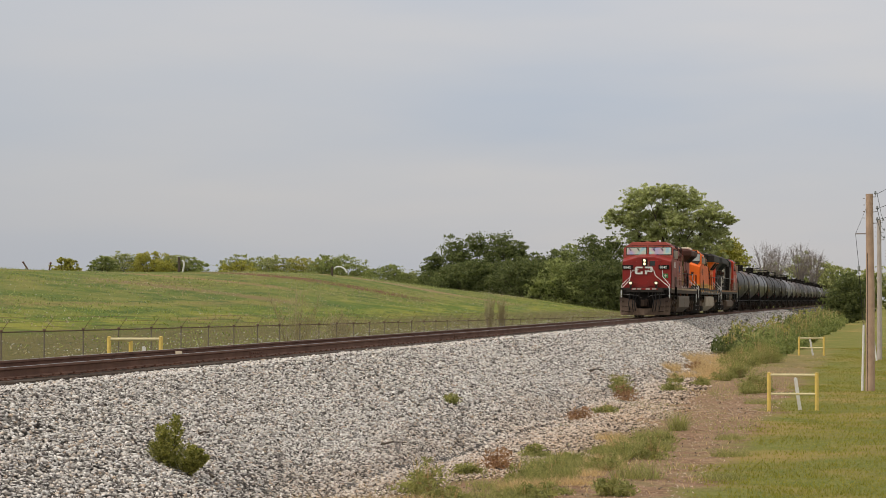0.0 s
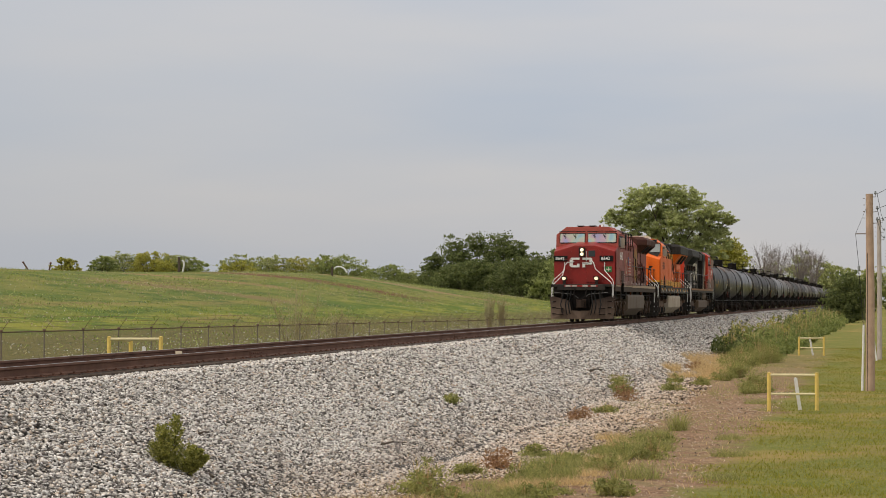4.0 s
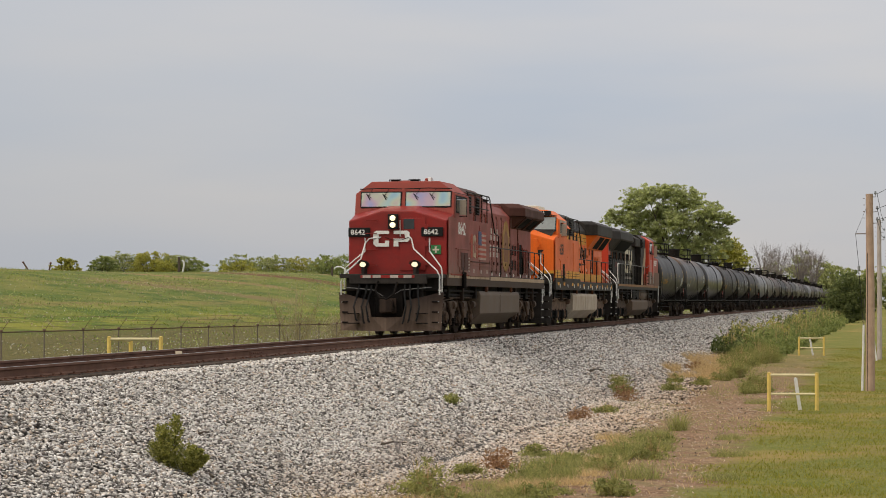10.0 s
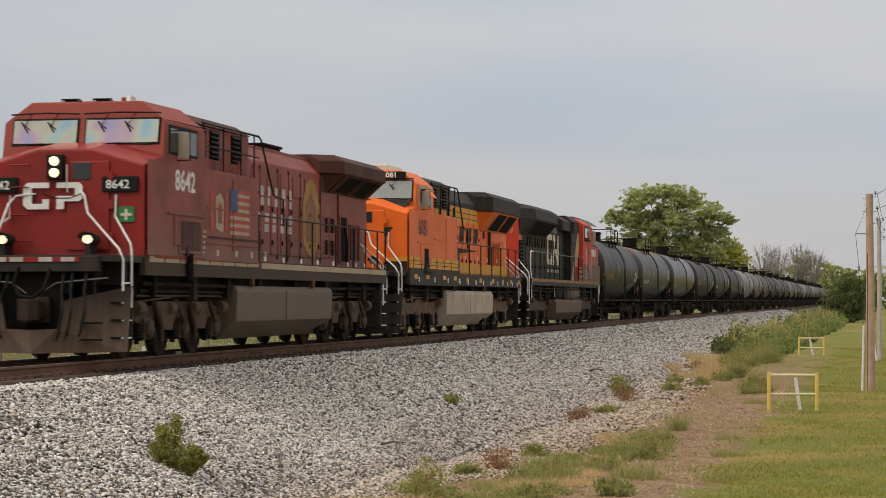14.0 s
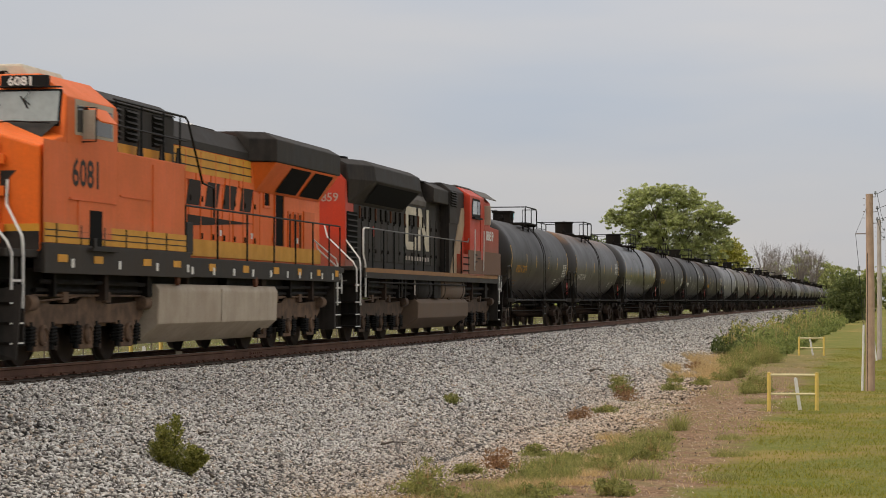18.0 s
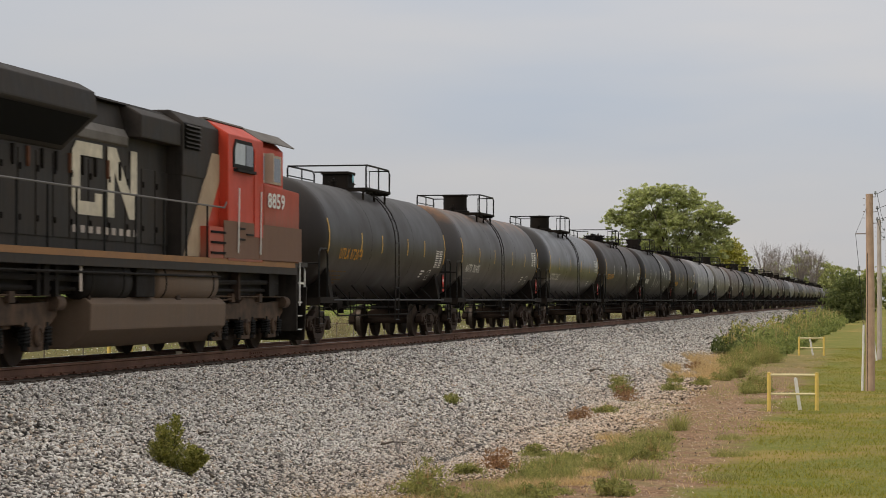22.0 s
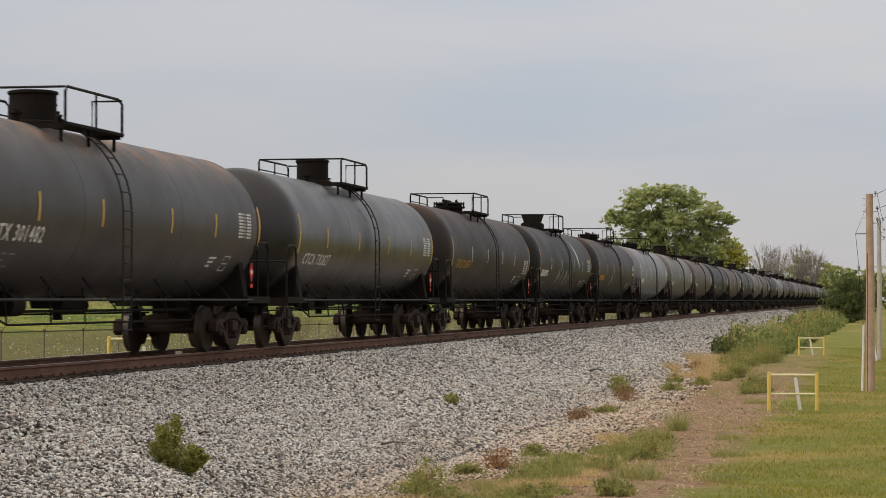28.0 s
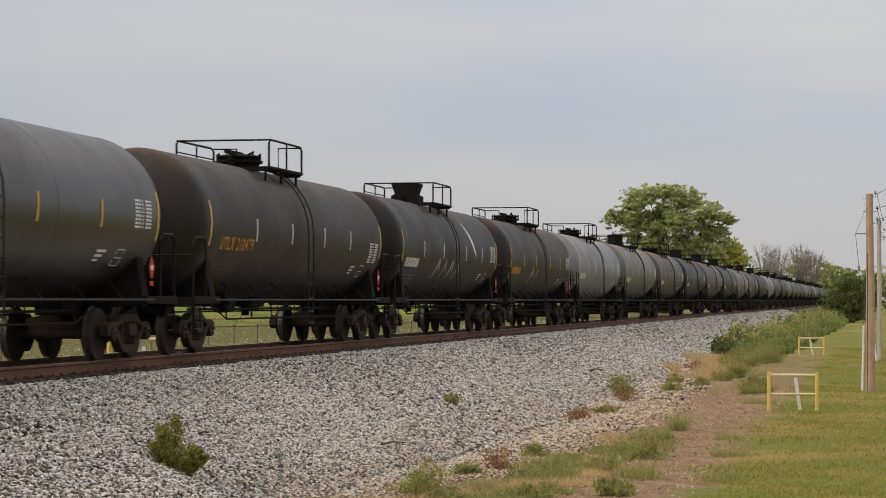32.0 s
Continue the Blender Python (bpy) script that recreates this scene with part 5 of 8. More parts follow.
def put_truck(car, y, turning):
    t = part("truck", FT["bolster"], CAST, car, "rusty freight truck", place=(0, y, 0))
    for x in (1.0, -1.0):
        part("side_frame", FT["frame"], CAST, t, place=(x, 0, 0))
        if turning:
            tagged(part("spring_nest", FT["spring"], CAST, t, place=(x, 0, 0)), "", "", "", "stuff")
    for dy in (-0.89, 0.89):
        w = part("wheelset", FT["wheels"], CAST, t, "steel wheelset with bright treads", place=(0, dy, 0.457))
        if turning:
            TURNING.append((w, 0.457))
    return t


def data_marks(panel, L):
    """The small marks beside a data panel, joined with it."""
    for r in range(3):
        patch(panel, L - 4.3, L - 3.85 - 0.1 * r, -0.72 - 0.09 * r, -0.67 - 0.09 * r, 0.006, 1)
    for a, b, c, d in ((L - 3.3, L - 2.9, -0.98, -0.96), (L - 3.3, L - 2.9, -0.66, -0.64), (L - 3.3, L - 3.27, -0.98, -0.64), (L - 2.93, L - 2.9, -0.98, -0.64), (L - 3.3, L - 2.9, -0.82, -0.80)):
        patch(panel, a, b, c, d, 0.006, 1)
    return mesh_of(panel, "data_panel", MARK_W)


def tank_parts(L):
    """Meshes that all tank cars of length L share."""
    C = L / 2
    m = {}
    prof = []
    for k in range(11):
        a = math.pi / 2 * k / 10
        prof.append((1.48 - 0.76 * math.cos(a), max(0.02, TANK_R * math.sin(a))))
    prof += [(y, TANK_R) for y in (1.7, 3.0, 4.5, 6.2, C, L - 6.2, L - 4.5, L - 3.0, L - 1.7)]
    prof += [(L - t, r) for t, r in reversed(prof[:11])]
    for i, mat in enumerate(TANKS):
        me = mesh_of(Shape().lathe(prof, (0, 0, TANK_Z), "y", 48), "tank", mat, smooth=True)
        m["tank%d" % i] = me
    # welded seams
    ring = [[(rr * math.cos(a), t, TANK_Z + rr * math.sin(a)) for a in [2 * math.pi * k / 48 for k in range(48)]] for t, rr in ((-0.010, TANK_R - 0.003), (0, TANK_R + 0.0025), (0.010, TANK_R - 0.003))]
    m["seam"] = mesh_of(Shape().rings(ring, True, False), "weld_seam", TANKS[1], smooth=True)
    m["sill"] = mesh_of(Shape().box(-0.26, 0.26, 0.55, 3.1, 0.78, 1.16), "stub_sill", FRAME, 0.015)
    m["saddle"] = mesh_of(Shape().prism([(-1.36, 0.92), (1.36, 0.92), (1.40, 1.02), (1.26, 1.86), (1.14, 1.70), (0.88, 1.42), (0.5, 1.16), (0, 1.06), (-0.5, 1.16), (-0.88, 1.42), (-1.14, 1.70), (-1.26, 1.86), (-1.40, 1.02)], -0.16, 0.16, "y"), "saddle", FRAME, 0.012)
    cp = Shape().box(-0.13, 0.13, 0.30, 0.62, 0.76, 1.02).prism([(-0.15, 0.02), (0.02, 0.0), (0.13, 0.10), (0.10, 0.30), (-0.12, 0.30)], 0.74, 1.04, "z")
    cp.tube([(0.30, 0.5, 0.9), (0.36, 0.30, 0.68), (0.30, 0.12, 0.58), (0.22, 0.0, 0.62)], 0.03, 7)
    m["coupler"] = mesh_of(cp, "coupler", CAST, 0.012)
    deck = Shape().box(-1.46, 1.46, 0.50, 1.38, 1.06, 1.10)
    deck.box(1.42, 1.48, 0.50, 2.2, 0.98, 1.12).box(-1.48, -1.42, 0.50, 2.2, 0.98, 1.12).box(-1.46, 1.46, 0.48, 0.53, 0.92, 1.10)
    m["deck"] = mesh_of(deck, "end_platform", FRAME, 0.006)
    rail = Shape().tube([(1.44, 1.34, 1.1), (1.44, 1.34, 2.08), (1.44, 1.28, 2.18), (1.44, 1.15, 2.24), (1.44, 0.70, 2.24), (1.44, 0.58, 2.18), (1.44, 0.53, 2.08), (1.44, 0.53, 1.1)], 0.022, 7)
    rail.tube([(-1.44, 1.34, 1.1), (-1.44, 1.34, 2.14), (-1.44, 1.2, 2.24), (-1.44, 0.65, 2.24), (-1.44, 0.53, 2.1), (-1.44, 0.53, 1.1)], 0.022, 7)
    rail.tube([(-1.44, 0.55, 1.9), (1.44, 0.55, 1.9)], 0.018, 6)
    m["end_rail"] = mesh_of(rail, "end_handrail", BLACKRAIL, smooth=True)
    step = Shape().tube([(0, 0.56, 1.08), (0, 0.56, 0.50), (0, 0.98, 0.50), (0, 0.98, 1.08)], 0.018, 6).tube([(0, 0.56, 0.78), (0, 0.98, 0.78)], 0.016, 6)
    m["step"] = mesh_of(step, "sill_step", BLACKRAIL)
    side = Shape()
    for x in (1.47, -1.47):
        side.tube([(x, 1.8, 1.05), (x, L - 1.8, 1.05)], 0.026, 6)
        for k in range(7):
            y = 3.4 + (L - 6.8) * k / 6
            side.tube([(x, y, 1.05), (x * 0.72, y + 0.25, 1.42)], 0.014, 5)
    m["side_rail"] = mesh_of(side, "side_rail", BLACKRAIL)
    gear = Shape().tube([(0.5, 3.2, 0.86), (0.5, L - 3.2, 0.86)], 0.028, 6).tube([(-0.3, 3.2, 0.80), (-0.3, L - 3.2, 0.80)], 0.02, 6).tube([(0.95, 4.4, 0.66), (0.95, L - 4.4, 0.66)], 0.022, 6)
    for y in (4.4, C - 2.8, C - 1.2, C + 1.7, C + 3.2, L - 4.4):
        gear.tube([(0.95, y, 0.66), (0.9, y, 1.25)], 0.018, 5)
        gear.tube([(0.5, y, 0.86), (0.2, y, 1.25)], 0.018, 5)
    gear.tube([(0.95, 4.4, 0.66), (0.95, 3.4, 0.92)], 0.018, 5).tube([(0.95, L - 4.4, 0.66), (0.95, L - 3.4, 0.92)], 0.018, 5)
    m["gear"] = mesh_of(gear, "brake_rigging", FRAME)
    m["brake_cylinder"] = mesh_of(Shape().lathe([(0, 0.05), (0, 0.2), (0.55, 0.2), (0.62, 0.1), (0.9, 0.05)], (0.55, 5.2, 0.98), "y", 14), "brake_cylinder", FRAME, smooth=True)
    m["air"] = mesh_of(Shape().lathe([(0, 0.04), (0.02, 0.17), (0.75, 0.17), (0.78, 0.04)], (-0.55, C + 1.9, 0.96), "y", 14), "air_reservoir", FRAME, smooth=True)
    out = Shape().lathe([(0.92, 0.10), (1.0, 0.28), (1.18, 0.30)], (0, C, 0), "z", 14)
    out.prism([(-0.35, 1.2), (-0.28, 0.9), (0.28, 0.9), (0.35, 1.2)], C - 0.55, C + 0.55, "y").tube([(0, C, 1.0), (0, C, 0.70)], 0.09, 10)
    m["outlet"] = mesh_of(out, "bottom_outlet", FRAME, 0.01)
    # top fittings
    top = TANK_Z + TANK_R
    grate = Shape().box(-1.02, 1.02, C - 1.43, C - 1.37, top - 0.14, top - 0.04).box(-1.02, 1.02, C + 1.37, C + 1.43, top - 0.14, top - 0.04)
    for x in (-1.05, 0.55):
        for k in range(14):
            grate.box(x + 0.036 * k, x + 0.036 * k + 0.012, C - 1.43, C + 1.43, top - 0.07, top - 0.035)
    grate.box(-1.07, -0.53, C - 1.45, C - 1.43, top - 0.08, top - 0.03).box(0.53, 1.07, C + 1.43, C + 1.45, top - 0.08, top - 0.03).box(1.05, 1.075, C - 1.45, C + 1.45, top - 0.08, top - 0.03).box(-1.075, -1.05, C - 1.45, C + 1.45, top - 0.08, top - 0.03)
    for y in (C - 1.33, C - 0.03, C + 1.27):
        for x in (0.95, -0.95):
            grate.tube([(x, y, top - 0.08), (x, y, TANK_Z + 1.1)], 0.03, 6)
    m["grate"] = mesh_of(grate, "top_platform", FRAME)
    hr = Shape()
    for x in (1.05, -1.05):
        hr.tube([(x, C - 1.41, top - 0.1), (x, C - 1.41, top + 0.48), (x, C - 1.31, top + 0.55), (x, C + 1.22, top + 0.55), (x, C + 1.40, top + 0.48), (x, C + 1.40, top - 0.1)], 0.025, 7)
        hr.tube([(x, C - 1.41, top + 0.30), (x, C + 1.40, top + 0.30)], 0.016, 6) if x < 0 else None
        hr.tube([(x, C + 0.07, top - 0.1), (x, C + 0.07, top + 0.55)], 0.02, 6)
    hr.tube([(-1.05, C - 1.41, top + 0.54), (1.05, C - 1.41, top + 0.54)], 0.022, 6)
    hr.tube([(0.5, C + 1.40, top - 0.1), (0.5, C + 1.40, top + 0.54), (1.05, C + 1.40, top + 0.54)], 0.022, 6).tube([(-0.5, C + 1.40, top - 0.1), (-0.5, C + 1.40, top + 0.54), (-1.05, C + 1.40, top + 0.54)], 0.022, 6)
    m["rail"] = mesh_of(hr, "platform_handrail", BLACKRAIL, smooth=True)
    man = Shape().lathe([(-0.08, 0.46), (0.10, 0.45), (0.11, 0.54), (0.16, 0.54), (0.17, 0.44), (0.22, 0.44), (0.23, 0.50), (0.26, 0.50), (0.30, 0.36), (0.31, 0.02)], (0, C - 0.15, top), "z", 20)
    man.box(-0.05, 0.05, C - 1.13, C + 0.07, top + 0.28, top + 0.36)
    for k in range(8):
        q = k * math.pi / 4
        man.tube([(0.5 * math.cos(q), C - 0.15 + 0.5 * math.sin(q), top + 0.08), (0.5 * math.cos(q), C - 0.15 + 0.5 * math.sin(q), top + 0.32)], 0.025, 6)
    m["manway0"] = mesh_of(man, "manway", FRAME, smooth=True)
    dome = Shape().lathe([(-0.08, 0.50), (0.06, 0.48), (0.08, 0.40), (0.52, 0.40), (0.54, 0.43), (0.58, 0.43), (0.60, 0.36), (0.62, 0.02)], (0, C - 0.15, top), "z", 20)
    m["manway1"] = mesh_of(dome, "valve_housing", FRAME, smooth=True)
    hop = Shape().prism([(-0.42, 0), (0.42, 0), (0.42, 0.20), (0.30, 0.26), (0.42, 0.58), (-0.42, 0.58), (-0.30, 0.26), (-0.42, 0.20)], -0.42, 0.42, "y")
    hop.v = [(x, y + C - 0.15, z + top) for x, y, z in hop.v]
    m["manway2"] = mesh_of(hop, "valve_housing", FRAME, 0.02)
    box = Shape().box(-0.34, 0.34, C - 0.50, C + 0.20, top - 0.05, top + 0.40).box(-0.38, 0.38, C - 0.54, C + 0.24, top + 0.36, top + 0.44).tube([(0.2, C + 0.45, top - 0.05), (0.2, C + 0.45, top + 0.26)], 0.09, 10)
    m["manway3"] = mesh_of(box, "valve_housing", FRAME, 0.015)
    m["valves"] = []
    for y, r, h in ((C + 0.22, 0.10, 0.30), (C + 0.52, 0.07, 0.40), (C + 0.77, 0.09, 0.24), (C - 1.23, 0.08, 0.2)):
        valve = Shape().lathe([(-0.06, r), (h * 0.6, r), (h * 0.62, r * 1.5), (h * 0.75, r * 1.5), (h * 0.78, r * 0.6), (h, r * 0.6)], (0.12, y, top), "z", 12)
        valve.tube([(0.12, y, top + h), (0.12, y + 0.14, top + h + 0.02)], 0.02, 6)
        m["valves"].append(mesh_of(valve, "safety_valve", FRAME))
    # the curved ladder from platform to sill
    stile = Shape()
    rungs = []
    for dy in (0.0, 0.44):
        pts = [((TANK_R + 0.13) * math.cos(a), C - 0.42 + dy, TANK_Z + (TANK_R + 0.13) * math.sin(a)) for a in [radians(60 - 10 * k) for k in range(7)]]
        pts += [(1.59, C - 0.42 + dy, 1.1), (1.57, C - 0.42 + dy, 0.52)]
        stile.tube(pts, 0.017, 5)
    for k in range(6):
        a = radians(58 - 11.5 * k)
        r = TANK_R + 0.14
        rungs.append(Shape().tube([(r * math.cos(a), C - 0.42, TANK_Z + r * math.sin(a)), (r * math.cos(a), C + 0.02, TANK_Z + r * math.sin(a))], 0.014, 5))
    for z in (2.25, 1.96, 1.67, 1.38, 1.09, 0.80, 0.54):
        rungs.append(Shape().tube([(1.59, C - 0.42, z), (1.59, C + 0.02, z)], 0.016, 5))
    m["ladder"], m["rungs"] = mesh_of(stile, "ladder", LADDER), [mesh_of(q, "rung", BLACKRAIL) for q in rungs]
    # reflectors, data panel and stencils
    for key, mat in (("y", MARK_Y), ("w", MARK_W)):
        m["short_" + key] = mesh_of(patch(Shape(), 0.0, 0.08, -0.28, 0.18), "reflector_strip", mat)
        m["long_" + key] = mesh_of(patch(Shape(), 0.0, 0.09, -0.45, 0.44), "reflector_strip", mat)
    for key, high in (("panel", 0.22), ("low_panel", -0.10)):
        panel = Shape()
        # close rows of unreadable data
        for r in range(8):
            for c in range(5):
                patch(panel, L - 2.78 + 0.19 * c, L - 2.62 + 0.19 * c - 0.05 * ((3 * r + c) % 3), high - 0.066 * r, high + 0.042 - 0.066 * r, 0.006, 1)
        m[key] = data_marks(panel, L)
    small = Shape()
    for r in range(4):
        for c in range(6 - r % 2):
            patch(small, 2.3 + 0.30 * c, 2.3 + 0.30 * c + 0.17 + 0.05 * ((r + c) % 2), -0.86 - 0.12 * r, -0.825 - 0.12 * r, 0.006, 1)
    m["small_w"], m["small_o"] = mesh_of(small, "stencil_lines", FAINT_W), mesh_of(small, "stencil_lines", FAINT_O)
    pl = Shape().add([(1.50, y, z) for y, z in ((L - 2.15, 1.62), (L - 2.0, 1.40), (L - 1.85, 1.62), (L - 2.0, 1.84))], [(0, 1, 2, 3)])
    pl.add([(1.50, y, z) for y, z in ((L - 2.1, 1.30), (L - 1.9, 1.30), (L - 1.9, 1.38), (L - 2.1, 1.38))], [(0, 1, 2, 3)])
    m["placard"] = mesh_of(pl, "hazard_placard", MARK_R)
    pw = Shape().add([(1.504, y, z) for y, z in ((L - 2.06, 1.58), (L - 1.94, 1.58), (L - 1.94, 1.66), (L - 2.06, 1.66))], [(0, 1, 2, 3)])
    m["placard_w"] = mesh_of(pw, "placard_panel", MARK_W)
    m["holder"] = mesh_of(Shape().box(1.46, 1.495, L - 2.12, L - 1.88, 1.44, 1.80), "placard_holder", FRAME, 0.005)
    return m


SHORT, LONG = 17.2, 18.2
TANK_PARTS = {SHORT: tank_parts(SHORT), LONG: tank_parts(LONG)}
LOOKS = {0: "charcoal grey", 1: "black", 2: "slate grey", 3: "brownish black", 4: "pale grey", 5: "dark grey, rust-topped", 6: "dusty brown", 7: "dusty grey"}


def tank_car(y, look_no, L=LONG, tape="w", marks=None, mark_mat=None, top=0, full=True, turning=False, graffiti=None, ends=False, streak=False, strips=(-4.7, -1.8, 1.85, 4.65), edge=(1.52, 1.60), fore=0.0, climb=0.0, word=(2.15, -0.62), panel=0.0, sticker=False):
    car = thing("tank_car", (TRACK, y, 0), LOOKS[look_no] + " railway tank car on the track", "tank car", "tank cars of the train")
    TP = TANK_PARTS[L]
    tank = part("tank", TP["tank%d" % look_no], TANKS[look_no], car, LOOKS[look_no] + " painted tank shell")
    C = L / 2
    for yy in (1.5, C - 2.6, C + 2.6, L - 1.5):
        part("weld_seam", TP["seam"], TANKS[1], tank, place=(0, yy, 0))
    for yy in (2.0, L - 2.0):
        part("saddle", TP["saddle"], FRAME, car, place=(0, yy, 0))
    for end in (0, 1):
        m = Matrix.Translation((0, L, 0)) @ Matrix.Rotation(math.pi, 4, "Z") if end else Matrix.Identity(4)
        part("stub_sill", TP["sill"], FRAME, car, place=m)
        part("coupler", TP["coupler"], CAST, car, place=m)
        part("end_platform", TP["deck"], FRAME, car, place=m)
        part("end_handrail", TP["end_rail"], BLACKRAIL, car, place=m)
        for x in (1.44, -1.44):
            part("sill_step", TP["step"], BLACKRAIL, car, place=m @ Matrix.Translation((x, 0, 0)))
    part("side_rail", TP["side_rail"], BLACKRAIL, car)
    part("brake_rigging", TP["gear"], FRAME, car)
    p = part("top_platform", TP["grate"], FRAME, car, place=(0, fore, 0))
    tagged(p, "black top platform", "", "", "stuff")
    part("platform_handrail", TP["rail"], BLACKRAIL, p)
    part(("manway", "valve_housing", "valve_housing", "valve_housing")[top], TP["manway%d" % top], FRAME, car, place=(0, fore, 0))
    for v in TP["valves"]:
        part("safety_valve", v, FRAME, car, place=(0, fore, 0))
    if sticker:
        part("diamond_sticker", Shape().add([(0.405, C - 0.15 + fore + a, TANK_Z + TANK_R + 0.26 + b) for a, b in ((-0.13, 0), (0, -0.13), (0.13, 0), (0, 0.13))], [(0, 1, 2, 3)]), STICKER, car, "pale blue diamond sticker")
    for yy in strips:
        part("reflector_strip", TP["short_" + tape], MARK_W, tank, place=(0, C + yy, 0))
    for yy in (edge[0], L - edge[1]):
        part("reflector_strip", TP["long_" + ("y" if ends else tape)], MARK_W, tank, place=(0, yy, 0))
    tagged(part("data_panel", TP["panel" if panel == 0 else "low_panel"], MARK_W, tank), "white stencilled data panel", "", "", "stuff")
    if full:
        part("air_reservoir", TP["air"], FRAME, car)
        part("brake_cylinder", TP["brake_cylinder"], FRAME, car)
        part("bottom_outlet", TP["outlet"], FRAME, car)
        lad = part("ladder", TP["ladder"], BLACKRAIL, car, place=(0, climb, 0))
        for q in TP["rungs"]:
            part("rung", q, BLACKRAIL, lad)
        h = part("placard_holder", TP["holder"], FRAME, car)
        part("hazard_placard", TP["placard"], MARK_R, h, "red hazard placard")
        part("placard_panel", TP["placard_w"], MARK_W, h)
        tagged(part("faded_stencil", TP["small_o" if mark_mat is MARK_O else "small_w"], mark_mat or MARK_W, tank), "", "", "", "stuff")
    if marks:
        part("lettering", tank_text(marks, 0.37, word[0], word[1], 0.92), mark_mat or MARK_W, tank, "painted car number")
    elif full:
        s = Shape()
        for k in range(9):
            patch(s, 2.1 + 0.2 * k, 2.23 + 0.2 * k, -0.58, -0.32, 0.007, 1)
        part("lettering", s, mark_mat or MARK_W, tank, "blurred painted car number")
    for k in range(graffiti or 0):
        a = 6.5 + 1.05 * k
        for q0, q1, wide in (((a, -0.92), (a + 0.30, -0.30), 0.17), ((a + 0.34, -0.26), (a + 0.62, -0.70), 0.14)):
            part("sprayed_stroke", brush_stroke(Shape(), q0, q1, wide, 0.6), FAINT_W if k % 2 else WORN_SPRAY, tank, "white sprayed stroke")
    if streak:
        s = brush_stroke(Shape(), (11.4, 1.20), (12.75, -0.15), 0.34, 1.0)
        part("sprayed_streak", s, MARK_W, tank, "white slanting sprayed streak")
    put_truck(car, 1.95, turning)
    put_truck(car, L - 1.95, turning)
    return car


# ---- locomotives ----
CP_RED = paint("red_locomotive_paint", (0.29, 0.018, 0.014), 0.38, 0.0, (0.11, 0.028, 0.022), 0.55, False, scale=0.9)
CP_ROOF = paint("faded_red_roof_paint", (0.32, 0.055, 0.038), 0.55, 0.0, (0.20, 0.065, 0.05), 0.5, False, scale=1.0)
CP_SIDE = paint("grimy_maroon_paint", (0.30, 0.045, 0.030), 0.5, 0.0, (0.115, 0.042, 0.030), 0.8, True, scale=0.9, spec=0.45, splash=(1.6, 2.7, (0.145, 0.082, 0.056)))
CP_SILL = paint("dust_brown_sill_paint", (0.050, 0.034, 0.025), 0.75, 0.0, (0.092, 0.062, 0.045), 0.6, True, scale=1.2)
ORANGE = paint("orange_locomotive_paint", (0.88, 0.155, 0.012), 0.42, 0.0, (0.34, 0.11, 0.035), 0.35, True, scale=0.8)
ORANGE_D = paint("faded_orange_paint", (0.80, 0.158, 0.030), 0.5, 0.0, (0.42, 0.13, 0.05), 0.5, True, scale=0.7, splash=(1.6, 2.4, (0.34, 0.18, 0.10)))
STRIPE_Y = paint("dusty_yellow_stripe_paint", (0.72, 0.345, 0.028), 0.5, 0.0, (0.33, 0.16, 0.05), 0.4, True, scale=2.0)
BLACK = paint("black_locomotive_paint", (0.013, 0.0112, 0.0102), 0.55, 0.0, (0.062, 0.050, 0.042), 0.7, True, scale=2.2, spec=0.22)
SILVER = paint("grey_fuel_tank_paint", (0.50, 0.43, 0.34), 0.5, 0.0, (0.24, 0.165, 0.11), 0.6, True, scale=1.0)
DUSTY = paint("dust_brown_tank_paint", (0.105, 0.077, 0.055), 0.62, 0.0, (0.16, 0.113, 0.078), 0.65, True, scale=1.2, spec=0.5)
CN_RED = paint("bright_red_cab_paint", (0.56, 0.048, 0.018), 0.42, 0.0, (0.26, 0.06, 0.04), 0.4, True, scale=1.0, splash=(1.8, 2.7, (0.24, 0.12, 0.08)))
DUST_RED = paint("dust_brown_panel_paint", (0.15, 0.080, 0.054), 0.65, 0.0, (0.20, 0.125, 0.085), 0.6, True, scale=1.2)
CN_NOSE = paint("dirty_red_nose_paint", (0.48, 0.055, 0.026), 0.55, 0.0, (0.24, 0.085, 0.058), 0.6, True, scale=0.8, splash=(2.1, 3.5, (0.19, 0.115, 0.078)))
ROOFGREY = paint("dusty_grey_roof_paint", (0.16, 0.15, 0.14), 0.7, 0.0, (0.09, 0.075, 0.065), 0.6, True, scale=1.5)
TAN = paint("dusty_cream_stripe_paint", (0.44, 0.33, 0.22), 0.6, 0.0, (0.25, 0.18, 0.13), 0.5, True, scale=2.0)
TRUCKPAINT = paint("dusty_locomotive_truck_paint", (0.070, 0.045, 0.031), 0.8, 0.0, (0.26, 0.160, 0.102), 0.8, False, scale=2.0)
TRUCKDARK = paint("dark_grimy_truck_paint", (0.034, 0.022, 0.015), 0.75, 0.0, (0.155, 0.096, 0.062), 0.75, False, scale=2.0)
DUSTDARK = paint("dark_dusty_tank_paint", (0.110, 0.077, 0.055), 0.65, 0.0, (0.175, 0.120, 0.084), 0.65, True, scale=1.2, spec=0.3)
SKIRT = paint("dark_grey_skirt_paint", (0.040, 0.035, 0.031), 0.65, 0.0, (0.075, 0.058, 0.046), 0.6, True, scale=1.5, spec=0.2)
FADED = plain("faded_dark_brown_paint", (0.035, 0.026, 0.022), 0.7)
CREAMPAINT = plain("worn_cream_white_paint", (0.66, 0.60, 0.48), 0.7, 0.0, 0.4, 5.0)
